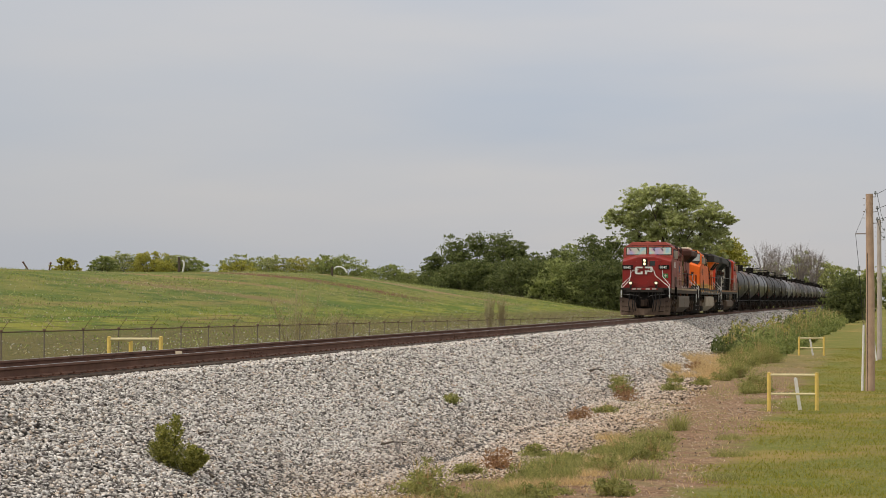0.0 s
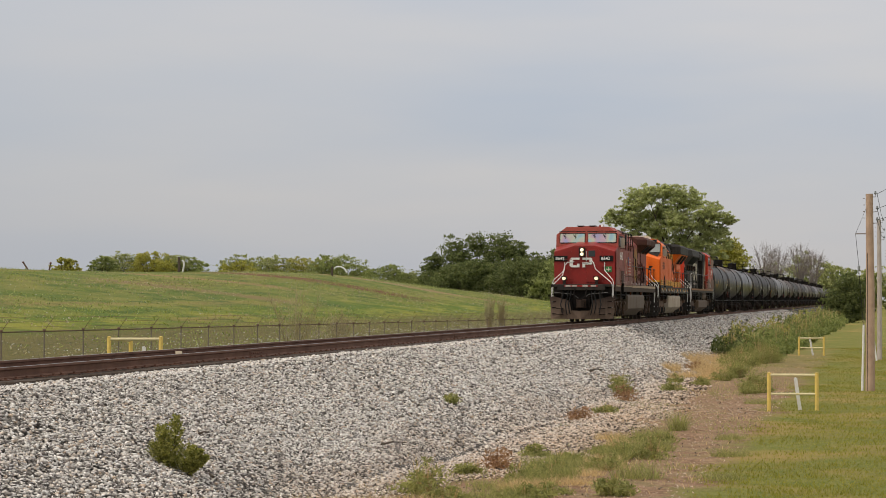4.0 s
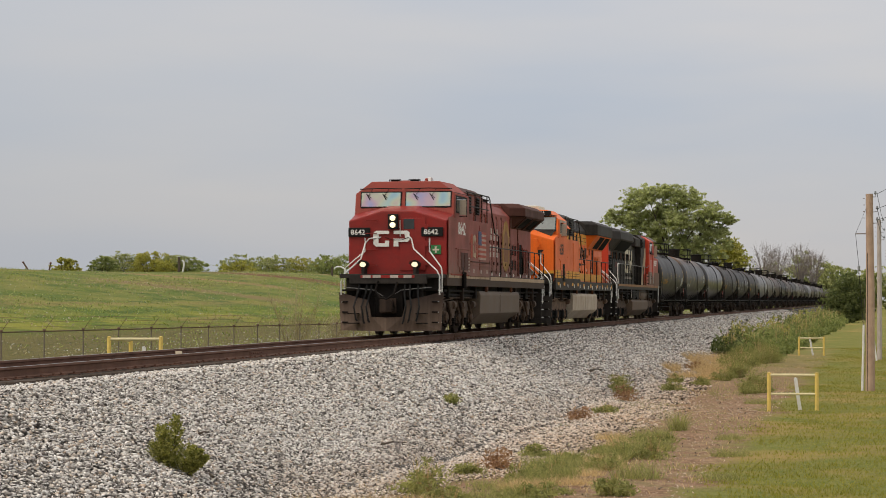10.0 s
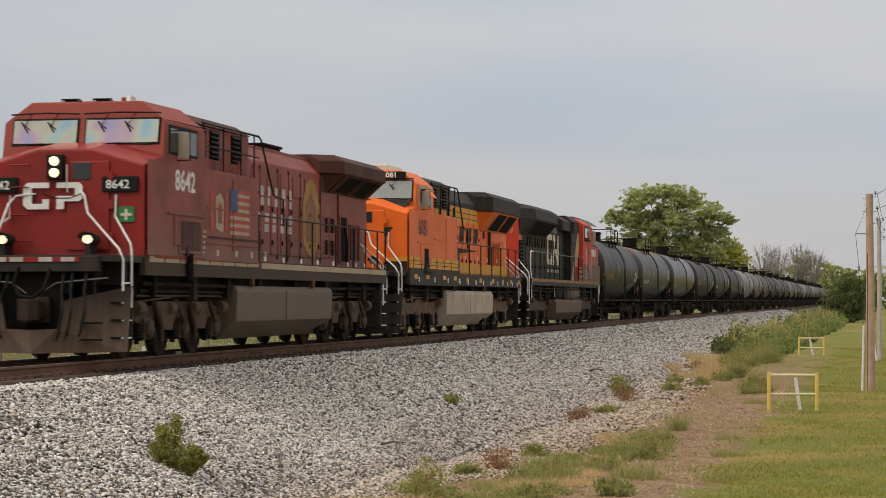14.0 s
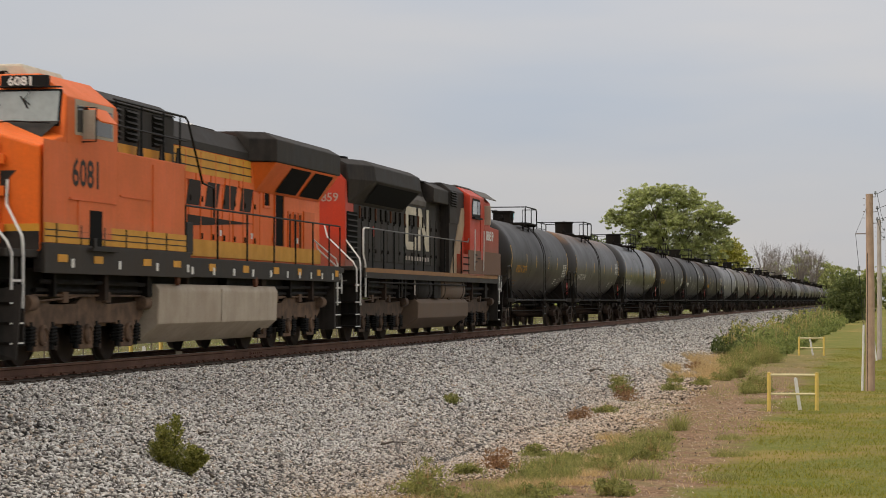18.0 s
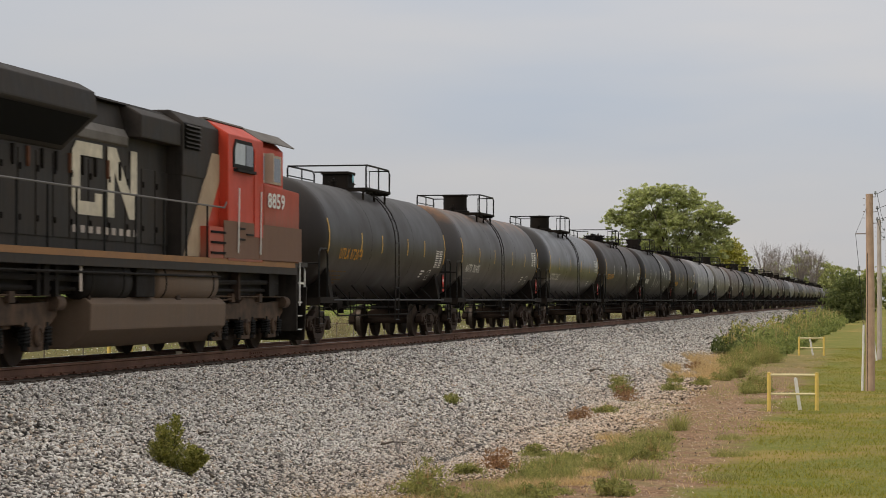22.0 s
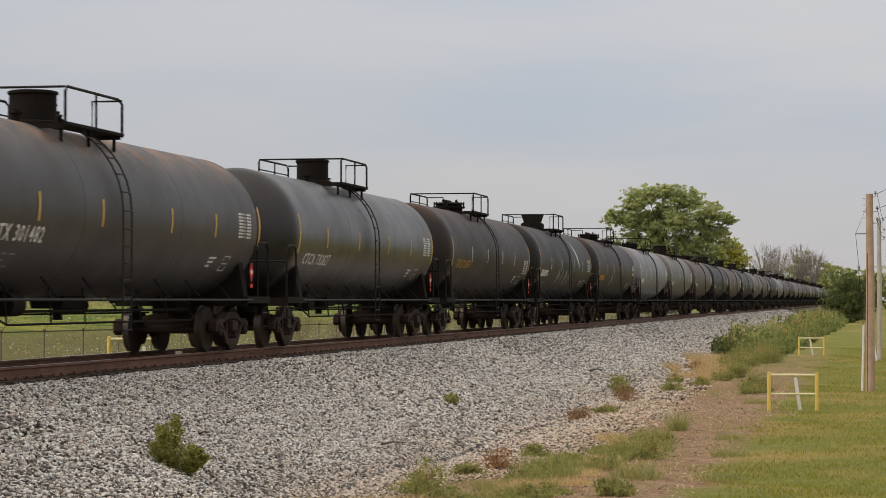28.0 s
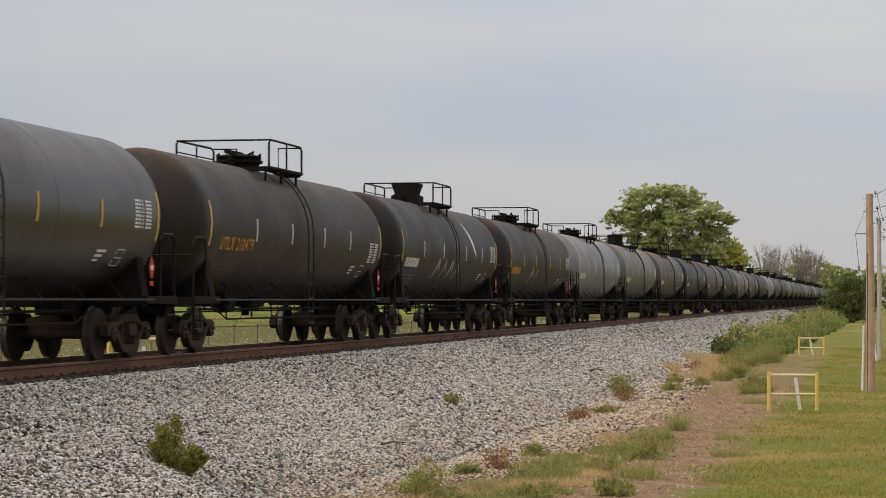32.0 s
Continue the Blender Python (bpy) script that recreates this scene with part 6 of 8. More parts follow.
OCHRE = paint("dusty_ochre_stripe_paint", (0.30, 0.150, 0.055), 0.65, 0.0, (0.20, 0.13, 0.09), 0.6, True, scale=2.0)
LOUVRE = plain("black_louvre_paint", (0.006, 0.006, 0.006), 0.9)
GLASS, n_, l_, b_ = shader("rainbow_tinted_cab_glass")
b_.inputs["Base Color"].default_value = (0.16, 0.19, 0.20, 1)
b_.inputs["Roughness"].default_value = 0.06
b_.inputs["Specular IOR Level"].default_value = 1.0
b_.inputs["Metallic"].default_value = 0.55
# rainbow sheen of the windscreen painted as colour bands in the base colour
l_.new(ramp(n_, l_, noisy(n_, l_, coords(n_, l_), 1.6, 1.0), [(0.30, (0.22, 0.36, 0.52)), (0.42, (0.36, 0.52, 0.52)), (0.52, (0.50, 0.52, 0.38)), (0.62, (0.50, 0.36, 0.42)), (0.74, (0.30, 0.34, 0.56))]), b_.inputs["Base Color"])
PALEGLASS = plain("pale_windscreen_glass", (0.34, 0.37, 0.35), 0.12, 0.3)
DARKGLASS = plain("dark_window_glass", (0.03, 0.035, 0.036), 0.08)
LAMP = glow("lit_headlight", (1.0, 0.84, 0.55), 1.05)
LAMP_OFF = plain("unlit_headlight_lens", (0.45, 0.45, 0.43), 0.15)
GREYRAIL = plain("grey_handrail_paint", (0.16, 0.155, 0.15), 0.5)
WHITERAIL = plain("white_handrail_paint", (0.72, 0.71, 0.68), 0.5, 0.0, 0.25)
RUBBER = plain("black_rubber", (0.015, 0.015, 0.015), 0.7)


def plate(s, x, y0, y1, z0, z1, t=0.006):
    return s.box(x, x + t, y0, y1, z0, z1)


def lengthen(loco, from_y, to_y, from_z, to_z):
    """Draw a body's drafted stations out to its true ones; trucks keep their shape."""
    for ob in loco.children:
        if ob.name.startswith("truck"):
            continue
        for o in (ob, *ob.children_recursive):
            v = np.empty(len(o.data.vertices) * 3, dtype=np.float32)
            o.data.vertices.foreach_get("co", v)
            v = v.reshape(-1, 3)
            v[:, 1] = np.interp(v[:, 1], from_y, to_y)
            v[:, 2] = np.interp(v[:, 2], from_z, to_z)
            o.data.vertices.foreach_set("co", v.ravel())
            o.data.update()


def loco_truck(loco, y, plated, coat, r=0.53, gap=2.05):
    """A three-axle power truck: with a deep plate frame and black coil springs, or with cast links and brackets."""
    f = Shape()
    for x in (1.12, -1.12):
        if plated:
            # one deep plate, with a pedestal round each axle and arches between them
            low = []
            for dy in (gap, 0.0, -gap):
                low += [(dy + 0.62, 0.66), (dy + 0.40, 0.60), (dy + 0.33, 0.50), (dy + 0.31, 0.24), (dy - 0.31, 0.24), (dy - 0.33, 0.50), (dy - 0.40, 0.60), (dy - 0.62, 0.66)]
            f.prism([(-2.95, 0.80), (-2.90, 1.00), (-2.1, 1.06), (-1.6, 0.98), (-0.5, 0.98), (-0.2, 1.10), (0.7, 1.10), (1.0, 0.98), (2.0, 1.00), (2.90, 1.04), (2.95, 0.80)] + low, x - 0.07, x + 0.07, "x")
        else:
            f.prism([(-2.75, 0.72), (-2.70, 0.92), (-1.5, 0.95), (-0.6, 1.02), (0.6, 1.02), (1.5, 0.95), (2.70, 0.92), (2.75, 0.72), (2.4, 0.62), (1.75, 0.66), (1.05, 0.52), (0.4, 0.66), (-0.4, 0.66), (-1.05, 0.52), (-1.75, 0.66), (-2.4, 0.62)], x - 0.09, x + 0.09, "x")
    f.box(-1.1, 1.1, -1.2, -0.9, 0.6, 0.9).box(-1.1, 1.1, 0.9, 1.2, 0.6, 0.9).box(-0.5, 0.5, -0.5, 0.5, 0.7, 1.05)
    t = part("truck", f, coat, loco, "dust-brown three-axle power truck", 0.02, place=(0, y, 0))
    for dy in (-gap, 0.0, gap):
        w = part("wheelset", LOCO_WHEELS, CAST, t, "steel wheelset", place=(0, dy, r))
        TURNING.append((w, r))
        for x in (1.17, -1.17):
            o = 1 if x > 0 else -1
            if plated:
                part("axle_cover", Shape().lathe([(0, 0.17), (o * 0.05, 0.17), (o * 0.07, 0.12), (o * 0.04, 0.10), (o * 0.05, 0.03)], (x + o * 0.02, dy, r - 0.04), "x", 16), coat, t, smooth=True)
            else:
                part("axle_box", Shape().box(x - 0.10, x + 0.10, dy - 0.20, dy + 0.20, 0.34, 0.72).lathe([(0, 0.17), (o * 0.06, 0.17), (o * 0.10, 0.08)], (x + o * 0.1, dy, r), "x", 12), coat, t, bevel=0.015)
            for k in (-0.46, 0.46) if plated else (-0.34, 0.34):
                c = Shape().tube([(x + 0.09 * math.cos(a * 1.05), dy + k + 0.09 * math.sin(a * 1.05), 0.34 + 0.0088 * a) for a in range(35)], 0.024, 5)
                c.tube([(x, dy + k, 0.26), (x, dy + k, 0.70)], 0.05, 6)
                tagged(part("coil_spring", c, RUBBER if plated else GREASE, t), "", "", "", "stuff")
    for x in (1.24, -1.24):
        o = 1 if x > 0 else -1
        for dy in (-2.75, 2.75) if plated else (-2.55, -0.75, 0.75, 2.55):
            part("brake_cylinder", Shape().lathe([(-0.2, 0.05), (-0.18, 0.13), (0.16, 0.13), (0.20, 0.10), (0.22, 0.03)], (x, dy, 1.0 if plated else 0.90), "y", 14), coat, t, smooth=True)
        part("brake_pipe", Shape().tube([(x, -2.6, 1.12), (x, 2.6, 1.12)], 0.02, 6).tube([(x, -2.5, 1.02), (x + o * 0.03, -1.6, 1.06), (x, -0.6, 1.10)], 0.018, 5), coat, t, smooth=True)
        for dy in (-1.02, 1.02):
            if plated:
                part("lifting_lug", Shape().box(x - 0.06, x + 0.04, dy - 0.30, dy - 0.06, 1.0, 1.18), coat, t, bevel=0.015)
            else:
                part("bracket", Shape().prism([(dy - 0.62, 1.02), (dy + 0.62, 1.02), (dy + 0.34, 0.50), (dy - 0.34, 0.50)], x - 0.03, x + 0.05, "x"), coat, t, bevel=0.015)
                part("brake_link", Shape().tube([(x + o * 0.06, dy - 0.75, 1.0), (x + o * 0.08, dy - 0.42, 0.60), (x + o * 0.06, dy - 0.36, 0.30)], 0.045, 6), coat, t, smooth=True)
                part("brake_link", Shape().tube([(x + o * 0.06, dy + 0.5, 1.04), (x + o * 0.08, dy + 0.98, 0.62), (x + o * 0.06, dy + 1.02, 0.34)], 0.055, 6), coat, t, smooth=True)
            part("brake_shoe", Shape().box(x - 0.12, x - 0.02, dy - 0.50, dy - 0.38, 0.24, 0.52), CAST, t, bevel=0.012)
    return t


LOCO_WHEELS = wheelset_mesh(0.53, "wheelset")


def walkway_rails(loco, y0, y1, z, posts, mat, height=1.08):
    for x in (1.48, -1.48):
        rail = part("side_handrail", Shape().tube([(x, y0, z + height), (x, y1, z + height)], 0.02, 6), mat, loco)
        for k in range(posts):
            y = y0 + (y1 - y0) * k / (posts - 1)
            part("handrail_post", Shape().tube([(x, y, z - 0.1), (x, y, z + height)], 0.02, 6), BLACKRAIL, rail)


def end_rails(loco, m, mat):
    """Corner steps and stair rails of one end; m places them (the end at y = 0, the body towards +y)."""
    for sx in (1, -1):
        if sx > 0:
            bends = [(0.36, 1.42, 2.90), (0.46, 1.32, 2.84), (0.56, 1.24, 2.52), (1.40, 0.64, 1.80), (1.50, 0.58, 1.62), (1.50, 0.58, 1.20)]
        else:
            bends = [(-0.50, 1.42, 2.88), (-0.84, 1.38, 2.84), (-0.94, 1.32, 2.70), (-1.00, 1.10, 2.22), (-1.42, 0.64, 1.64), (-1.45, 0.60, 1.50), (-1.45, 0.60, 1.20)]
        s = Shape().tube(bends, 0.021, 7)
        part("stair_handrail", s, mat, loco, "white stair handrail", smooth=True, place=m)
        s = Shape().tube([(sx * 0.98, 1.44, 2.86), (sx * 0.98, 1.42, 2.46), (sx * 1.44, 1.04, 1.92), (sx * 1.47, 1.02, 1.78), (sx * 1.47, 1.02, 0.92)], 0.021, 7)
        part("stair_handrail", s, mat, loco, "white stair handrail", smooth=True, place=m)
        steps = part("step_well", Shape().box(sx * 0.98, sx * 1.44, 1.10, 1.14, 0.36, 1.66).box(sx * 0.95, sx * 1.0, 0.62, 1.14, 0.36, 1.6), BLACK, loco, bevel=0.01, place=m)
        for k in range(4):
            part("step", Shape().box(sx * 0.98, sx * 1.44, 0.64, 1.10, 0.38 + 0.30 * k, 0.42 + 0.30 * k), GREASE, steps, bevel=0.006)
            part("step_edge", Shape().box(sx * 1.445, sx * 1.452, 0.66, 1.08, 0.385 + 0.30 * k, 0.410 + 0.30 * k), WHITERAIL, steps, "white step edge")
    part("safety_chain", Shape().tube([(-0.36, 1.40, 2.88), (-0.15, 1.40, 2.80), (0.15, 1.40, 2.80), (0.36, 1.40, 2.88)], 0.010, 6), GREASE, loco, place=m)


def pilot(loco, m, plow=True, steel=None):
    """Anticlimber, coupler, hoses and the wedge plow of one end."""
    s = Shape().box(-1.46, 1.46, 0.42, 1.5, 1.58, 1.68).box(-1.15, 1.15, 0.36, 0.50, 1.44, 1.66)
    part("end_deck", s, BLACK, loco, bevel=0.012, place=m)
    part("pilot_plate", Shape().box(-1.40, 1.40, 0.94, 1.0, 0.38, 1.58), BLACK, loco, bevel=0.01, place=m)
    part("coupler_pocket", Shape().box(-0.42, 0.42, 0.54, 0.94, 0.55, 1.46), GREASE, loco, bevel=0.02, place=m)
    c = Shape().box(-0.17, 0.17, 0.22, 0.6, 0.74, 1.02).prism([(-0.16, 0.02), (0.03, 0.0), (0.16, 0.12), (0.13, 0.34), (-0.15, 0.34)], 0.70, 1.06, "z").box(-0.24, 0.24, 0.42, 0.56, 0.66, 1.1)
    part("coupler", c, CAST, loco, "rusty knuckle coupler", 0.015, place=m)
    for x, d, zz in ((-0.62, -1, 0.42), (-0.48, -1, 0.46), (0.50, 1, 0.42), (0.66, 1, 0.46), (-0.85, -1, 0.5), (0.9, 1, 0.5)):
        part("air_hose", Shape().tube([(x, 0.46, 1.48), (x + 0.02 * d, 0.30, 1.22), (x + 0.10 * d, 0.10, 0.86), (x + 0.03 * d, 0.08, zz), (x, 0.10, zz - 0.06)], 0.028, 7), RUBBER, loco, smooth=True, place=m)
    part("jumper_cable", Shape().tube([(-0.28, 0.36, 1.50), (-0.34, 0.25, 1.30), (-0.2, 0.2, 1.12), (0.02, 0.2, 1.08), (0.22, 0.24, 1.22), (0.28, 0.36, 1.48)], 0.03, 7), GREASE, loco, smooth=True, place=m)
    if plow:
        s = Shape()
        for sx in (1, -1):
            s.add([(0, 0.16, 0.14), (sx * 1.50, 0.76, 0.16), (sx * 1.57, 0.80, 1.26), (sx * 0.56, 0.30, 1.04), (sx * 0.46, 0.24, 0.56), (0, 0.14, 0.54),
                   (0, 0.20, 0.14), (sx * 1.50, 0.80, 0.16), (sx * 1.57, 0.84, 1.26), (sx * 0.56, 0.34, 1.04), (sx * 0.46, 0.28, 0.56), (0, 0.18, 0.54)],
                  [(0, 1, 4, 5), (1, 2, 3, 4), (6, 11, 10, 7), (7, 10, 9, 8), (0, 6, 7, 1), (1, 7, 8, 2), (2, 8, 9, 3), (3, 9, 10, 4), (4, 10, 11, 5)])
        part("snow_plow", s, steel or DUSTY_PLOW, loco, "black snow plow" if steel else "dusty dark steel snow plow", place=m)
        for x in (-1.02, 1.02):
            part("plow_step", Shape().box(x - 0.16, x + 0.16, 0.24, 0.46, 0.64, 0.67), GREASE, loco, place=m)
            part("plow_step", Shape().box(x - 0.16, x + 0.16, 0.26, 0.46, 0.36, 0.39), GREASE, loco, place=m)
    part("uncoupling_lever", Shape().tube([(-1.3, 0.40, 1.36), (-0.4, 0.36, 1.30), (-0.12, 0.3, 1.16)], 0.010, 5).tube([(1.3, 0.40, 1.36), (0.4, 0.36, 1.30), (0.12, 0.3, 1.16)], 0.010, 5), GREYRAIL, loco, place=m)


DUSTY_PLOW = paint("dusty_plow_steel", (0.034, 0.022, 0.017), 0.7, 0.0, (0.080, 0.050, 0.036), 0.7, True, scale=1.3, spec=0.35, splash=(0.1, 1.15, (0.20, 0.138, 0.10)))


SOOTY = paint("sooty_maroon_paint", (0.092, 0.030, 0.021), 0.65, 0.0, (0.032, 0.017, 0.013), 0.7, True, scale=0.9)


def fuel_tank(loco, y0, y1, mat, label):
    s = Shape().prism([(-1.44, 0.62), (-1.02, 0.26), (1.02, 0.26), (1.44, 0.62), (1.46, 1.22), (1.40, 1.30), (-1.40, 1.30), (-1.46, 1.22)], y0, y1, "y")
    t = part("fuel_tank", s, mat, loco, label, 0.03)
    part("tank_strap", Shape().box(1.455, 1.468, (y0 + y1) / 2 - 0.03, (y0 + y1) / 2 + 0.03, 0.63, 1.25), mat, t)
    part("filler_cap", Shape().lathe([(0, 0.08), (0.06, 0.08), (0.07, 0.03)], (1.44, y0 + 1.0, 1.36), "x", 12), RUSTVALVE, loco)
    part("filler_cap", Shape().lathe([(0, 0.08), (0.06, 0.08), (0.07, 0.03)], (1.44, y1 - 1.5, 1.36), "x", 12), RUSTVALVE, loco)
    for x in (0.95, -0.95):
        part("air_reservoir", Shape().lathe([(0, 0.05), (0.05, 0.14), (3.0, 0.14), (3.05, 0.05)], (x, y0 + 2.0, 1.46), "y", 12), FRAME, loco, smooth=True)
    return t


def doors(loco, x, y0, y1, z0, z1, n, mat, latch=True):
    """A row of hood doors, each a shallow raised panel."""
    w = (y1 - y0) / n
    for k in range(n):
        d = part("hood_door", Shape().box(x, x + 0.022, y0 + w * k + 0.03, y0 + w * (k + 1) - 0.03, z0, z1), mat, loco, bevel=0.006)
        if latch:
            part("latch", Shape().box(x + 0.022, x + 0.05, y0 + w * k + 0.06, y0 + w * k + 0.10, z0 + 0.25, z0 + 0.36).box(x + 0.022, x + 0.05, y0 + w * k + 0.06, y0 + w * k + 0.10, z1 - 0.36, z1 - 0.25), GREASE, d)


def louvres(loco, x, y0, y1, z0, z1, n, mat=None, along=False):
    f = part("louvre_panel", Shape().box(x, x + 0.012, y0, y1, z0, z1), LOUVRE, loco)
    for k in range(n):
        if along:
            a = y0 + (y1 - y0) * (k + 0.25) / n
            s = Shape().box(x + 0.01, x + 0.045, a, a + 0.022, z0 + 0.02, z1 - 0.02)
        else:
            z = z0 + (z1 - z0) * (k + 0.3) / n
            s = Shape().add([(x + 0.01, y0 + 0.02, z + 0.05), (x + 0.01, y1 - 0.02, z + 0.05), (x + 0.06, y1 - 0.02, z), (x + 0.06, y0 + 0.02, z), (x + 0.01, y0 + 0.02, z + 0.035), (x + 0.01, y1 - 0.02, z + 0.035)], [(0, 1, 2, 3), (4, 3, 2, 5), (0, 3, 4), (1, 5, 2)])
        part("louvre", s, mat or BLACK, f)
    return f


def underfloor(loco, y0, y1):
    """Pipes, brackets and boxes that hang in the shade under the walkway."""
    part("cable_tray", Shape().box(-1.18, 1.18, y0, y1, 1.12, 1.46), GREASE, loco, bevel=0.01)
    for z, x in ((1.30, 1.30), (1.20, 1.24)):
        part("air_pipe", Shape().tube([(x, y0 + 0.3, z), (x, (y0 + y1) / 2, z - 0.03), (x, y1 - 0.3, z)], 0.03, 6), GREASE, loco)
    for k in range(9):
        y = y0 + 0.8 + (y1 - y0 - 1.6) * k / 8
        part("pipe_bracket", Shape().box(1.18, 1.36, y, y + 0.10 + 0.08 * (k % 3), 1.10 - 0.06 * (k % 2), 1.44), CAST if k % 2 else GREASE, loco, bevel=0.01)


def dark_panel(loco, x, y0, y1, z0, z1, frame_mat, slats=0):
    """A recessed dark screen in a raised frame on the hood side."""
    t = 0.05
    f = part("screen_frame", Shape().box(x, x + 0.03, y0, y1, z0, z0 + t).box(x, x + 0.03, y0, y1, z1 - t, z1).box(x, x + 0.03, y0, y0 + t, z0 + t, z1 - t).box(x, x + 0.03, y1 - t, y1, z0 + t, z1 - t), frame_mat, loco)
    part("screen", Shape().box(x, x + 0.008, y0 + t, y1 - t, z0 + t, z1 - t), LOUVRE, f)
    for k in range(slats):
        q = z0 + t + (z1 - z0 - 2 * t) * (k + 0.5) / slats
        part("slat", Shape().box(x + 0.008, x + 0.03, y0 + t, y1 - t, q - 0.012, q + 0.012), GREASE, f)


def red_details(L, bl, hood):
    """Side details of the maroon unit: worn lettering blocks, crests, flag, screens, latches and pipes."""
    # two rows of worn pale lettering blocks
    for z0, z1, y0, y1, n in ((3.10, 3.52, 9.1, 13.9, 8), (2.53, 2.94, 9.3, 13.9, 7)):
        w = (y1 - y0) / n
        for k in range(n):
            wide = w * (0.52, 0.40, 0.46)[k % 3]
            s = Shape().box(1.024, 1.029, y0 + w * k, y0 + w * k + wide, z0, z0 + 0.17).box(1.024, 1.029, y0 + w * k + 0.04, y0 + w * k + wide, z0 + 0.21, z1)
            part("lettering_block", s, WORNWHITE, hood, "worn white lettering block")
    part("gold_shield", Shape().prism([(14.55, 2.5), (14.75, 2.2), (15.3, 2.05), (15.85, 2.2), (16.05, 2.5), (16.05, 3.3), (15.7, 3.75), (15.3, 3.88), (14.9, 3.75), (14.55, 3.3)], 1.024, 1.034, "x"), OLDGOLD, hood, "faded gold shield on the hood")
    part("shield_panel", Shape().prism([(14.85, 2.4), (15.75, 2.4), (15.75, 3.25), (15.3, 3.55), (14.85, 3.25)], 1.034, 1.040, "x"), SHIELDPALE, hood, "pale worn middle of the shield")
    # crest between red bars, and a flag, on the body side
    part("flag_panel", plate(Shape(), 1.532, 5.55, 5.82, 2.38, 3.12, 0.010), FLAGRED, bl, "faded red bar beside the crest")
    part("crest", Shape().prism([(5.92, 2.42), (6.42, 2.36), (6.46, 3.0), (6.2, 3.12), (5.92, 3.04)], 1.532, 1.543, "x"), TAN, bl, "faded tan crest")
    part("crest_figure", Shape().prism([(6.05, 2.55), (6.32, 2.52), (6.34, 2.85), (6.2, 2.95), (6.08, 2.85)], 1.543, 1.547, "x"), CP_SIDE, bl)
    part("flag_panel", plate(Shape(), 1.532, 6.52, 6.70, 2.38, 3.12, 0.010), FLAGRED, bl, "faded red bar beside the crest")
    part("flag_canton", plate(Shape(), 1.532, 6.90, 7.42, 2.80, 3.24, 0.012), FLAGBLUE, bl, "faded blue flag canton")
    for k in range(6):
        y0 = 7.44 if k > 2 else 6.90
        part("flag_stripe", plate(Shape(), 1.532, y0, 8.28, 2.34 + 0.15 * k, 2.41 + 0.15 * k, 0.010), FLAGPALE, bl, "faded pale flag stripe")
        part("flag_stripe", plate(Shape(), 1.532, y0, 8.28, 2.41 + 0.15 * k, 2.485 + 0.15 * k, 0.008), FLAGRED, bl)
    # body side: panels, a recessed door with its pipe column, hinges and labels
    part("body_door", plate(Shape(), 1.53, 3.55, 4.90, 1.90, 2.56, 0.035), CP_SIDE, bl, "grimy side door", 0.012)
    for y0 in (3.66, 4.28):
        part("door_leaf", plate(Shape(), 1.565, y0, y0 + 0.55, 1.96, 2.50, 0.012), SOOTY, bl)
    part("drip_strip", plate(Shape(), 1.53, 2.9, 5.15, 2.60, 2.63, 0.05), CP_SIDE, bl)
    part("drip_strip", plate(Shape(), 1.53, 5.5, 8.9, 2.24, 2.27, 0.03), SOOTY, bl)
    part("drain_pipe", Shape().tube([(1.58, 4.15, 1.9), (1.58, 4.15, 1.42)], 0.07, 8), GREASE, bl)
    for k in range(5):
        part("warning_label", plate(Shape(), 1.532, 5.0 + 0.02 * k, 5.09 + 0.02 * k, 1.92 + 0.10 * k, 1.97 + 0.10 * k, 0.036), WORNWHITE, bl)
    for y0 in (6.0, 7.3, 8.4):
        part("warning_label", plate(Shape(), 1.532, y0, y0 + 0.14, 1.90, 2.02, 0.006), WORNWHITE, bl)
    for y0 in (9.3, 9.8, 10.3, 10.8, 11.3):
        part("warning_label", plate(Shape(), 1.024, y0, y0 + 0.12, 1.98, 2.10, 0.006), WORNWHITE, hood)
    # hood: seams between panels and the screens under the radiator
    for y in (9.35, 10.9, 12.35, 13.3, 14.35, 16.25, 18.05):
        part("panel_seam", Shape().box(1.0, 1.032, y, y + 0.035, 1.95, 3.95), SOOTY, hood)
    for y0 in (16.5, 17.15):
        for z0 in (2.08, 2.62):
            dark_panel(L, 1.0, y0, y0 + 0.55, z0, z0 + 0.46, CP_SIDE, 3)
    dark_panel(L, 1.0, 18.25, 19.0, 1.95, 3.15, CP_SIDE)
    for y0 in (19.2, 19.62, 20.04):
        dark_panel(L, 1.0, y0, y0 + 0.34, 2.0, 2.98, CP_SIDE)
    part("hood_pipe", Shape().tube([(1.06, 18.6, 2.9), (1.12, 18.6, 2.4), (1.08, 18.7, 2.0)], 0.035, 6), GREASE, L)
    for k in range(3):
        part("radiator_rib", Shape().tube([(1.51, 16.9 + 1.75 * k, 4.04), (1.06, 16.9 + 1.75 * k, 3.64)], 0.03, 5), SOOTY, L)


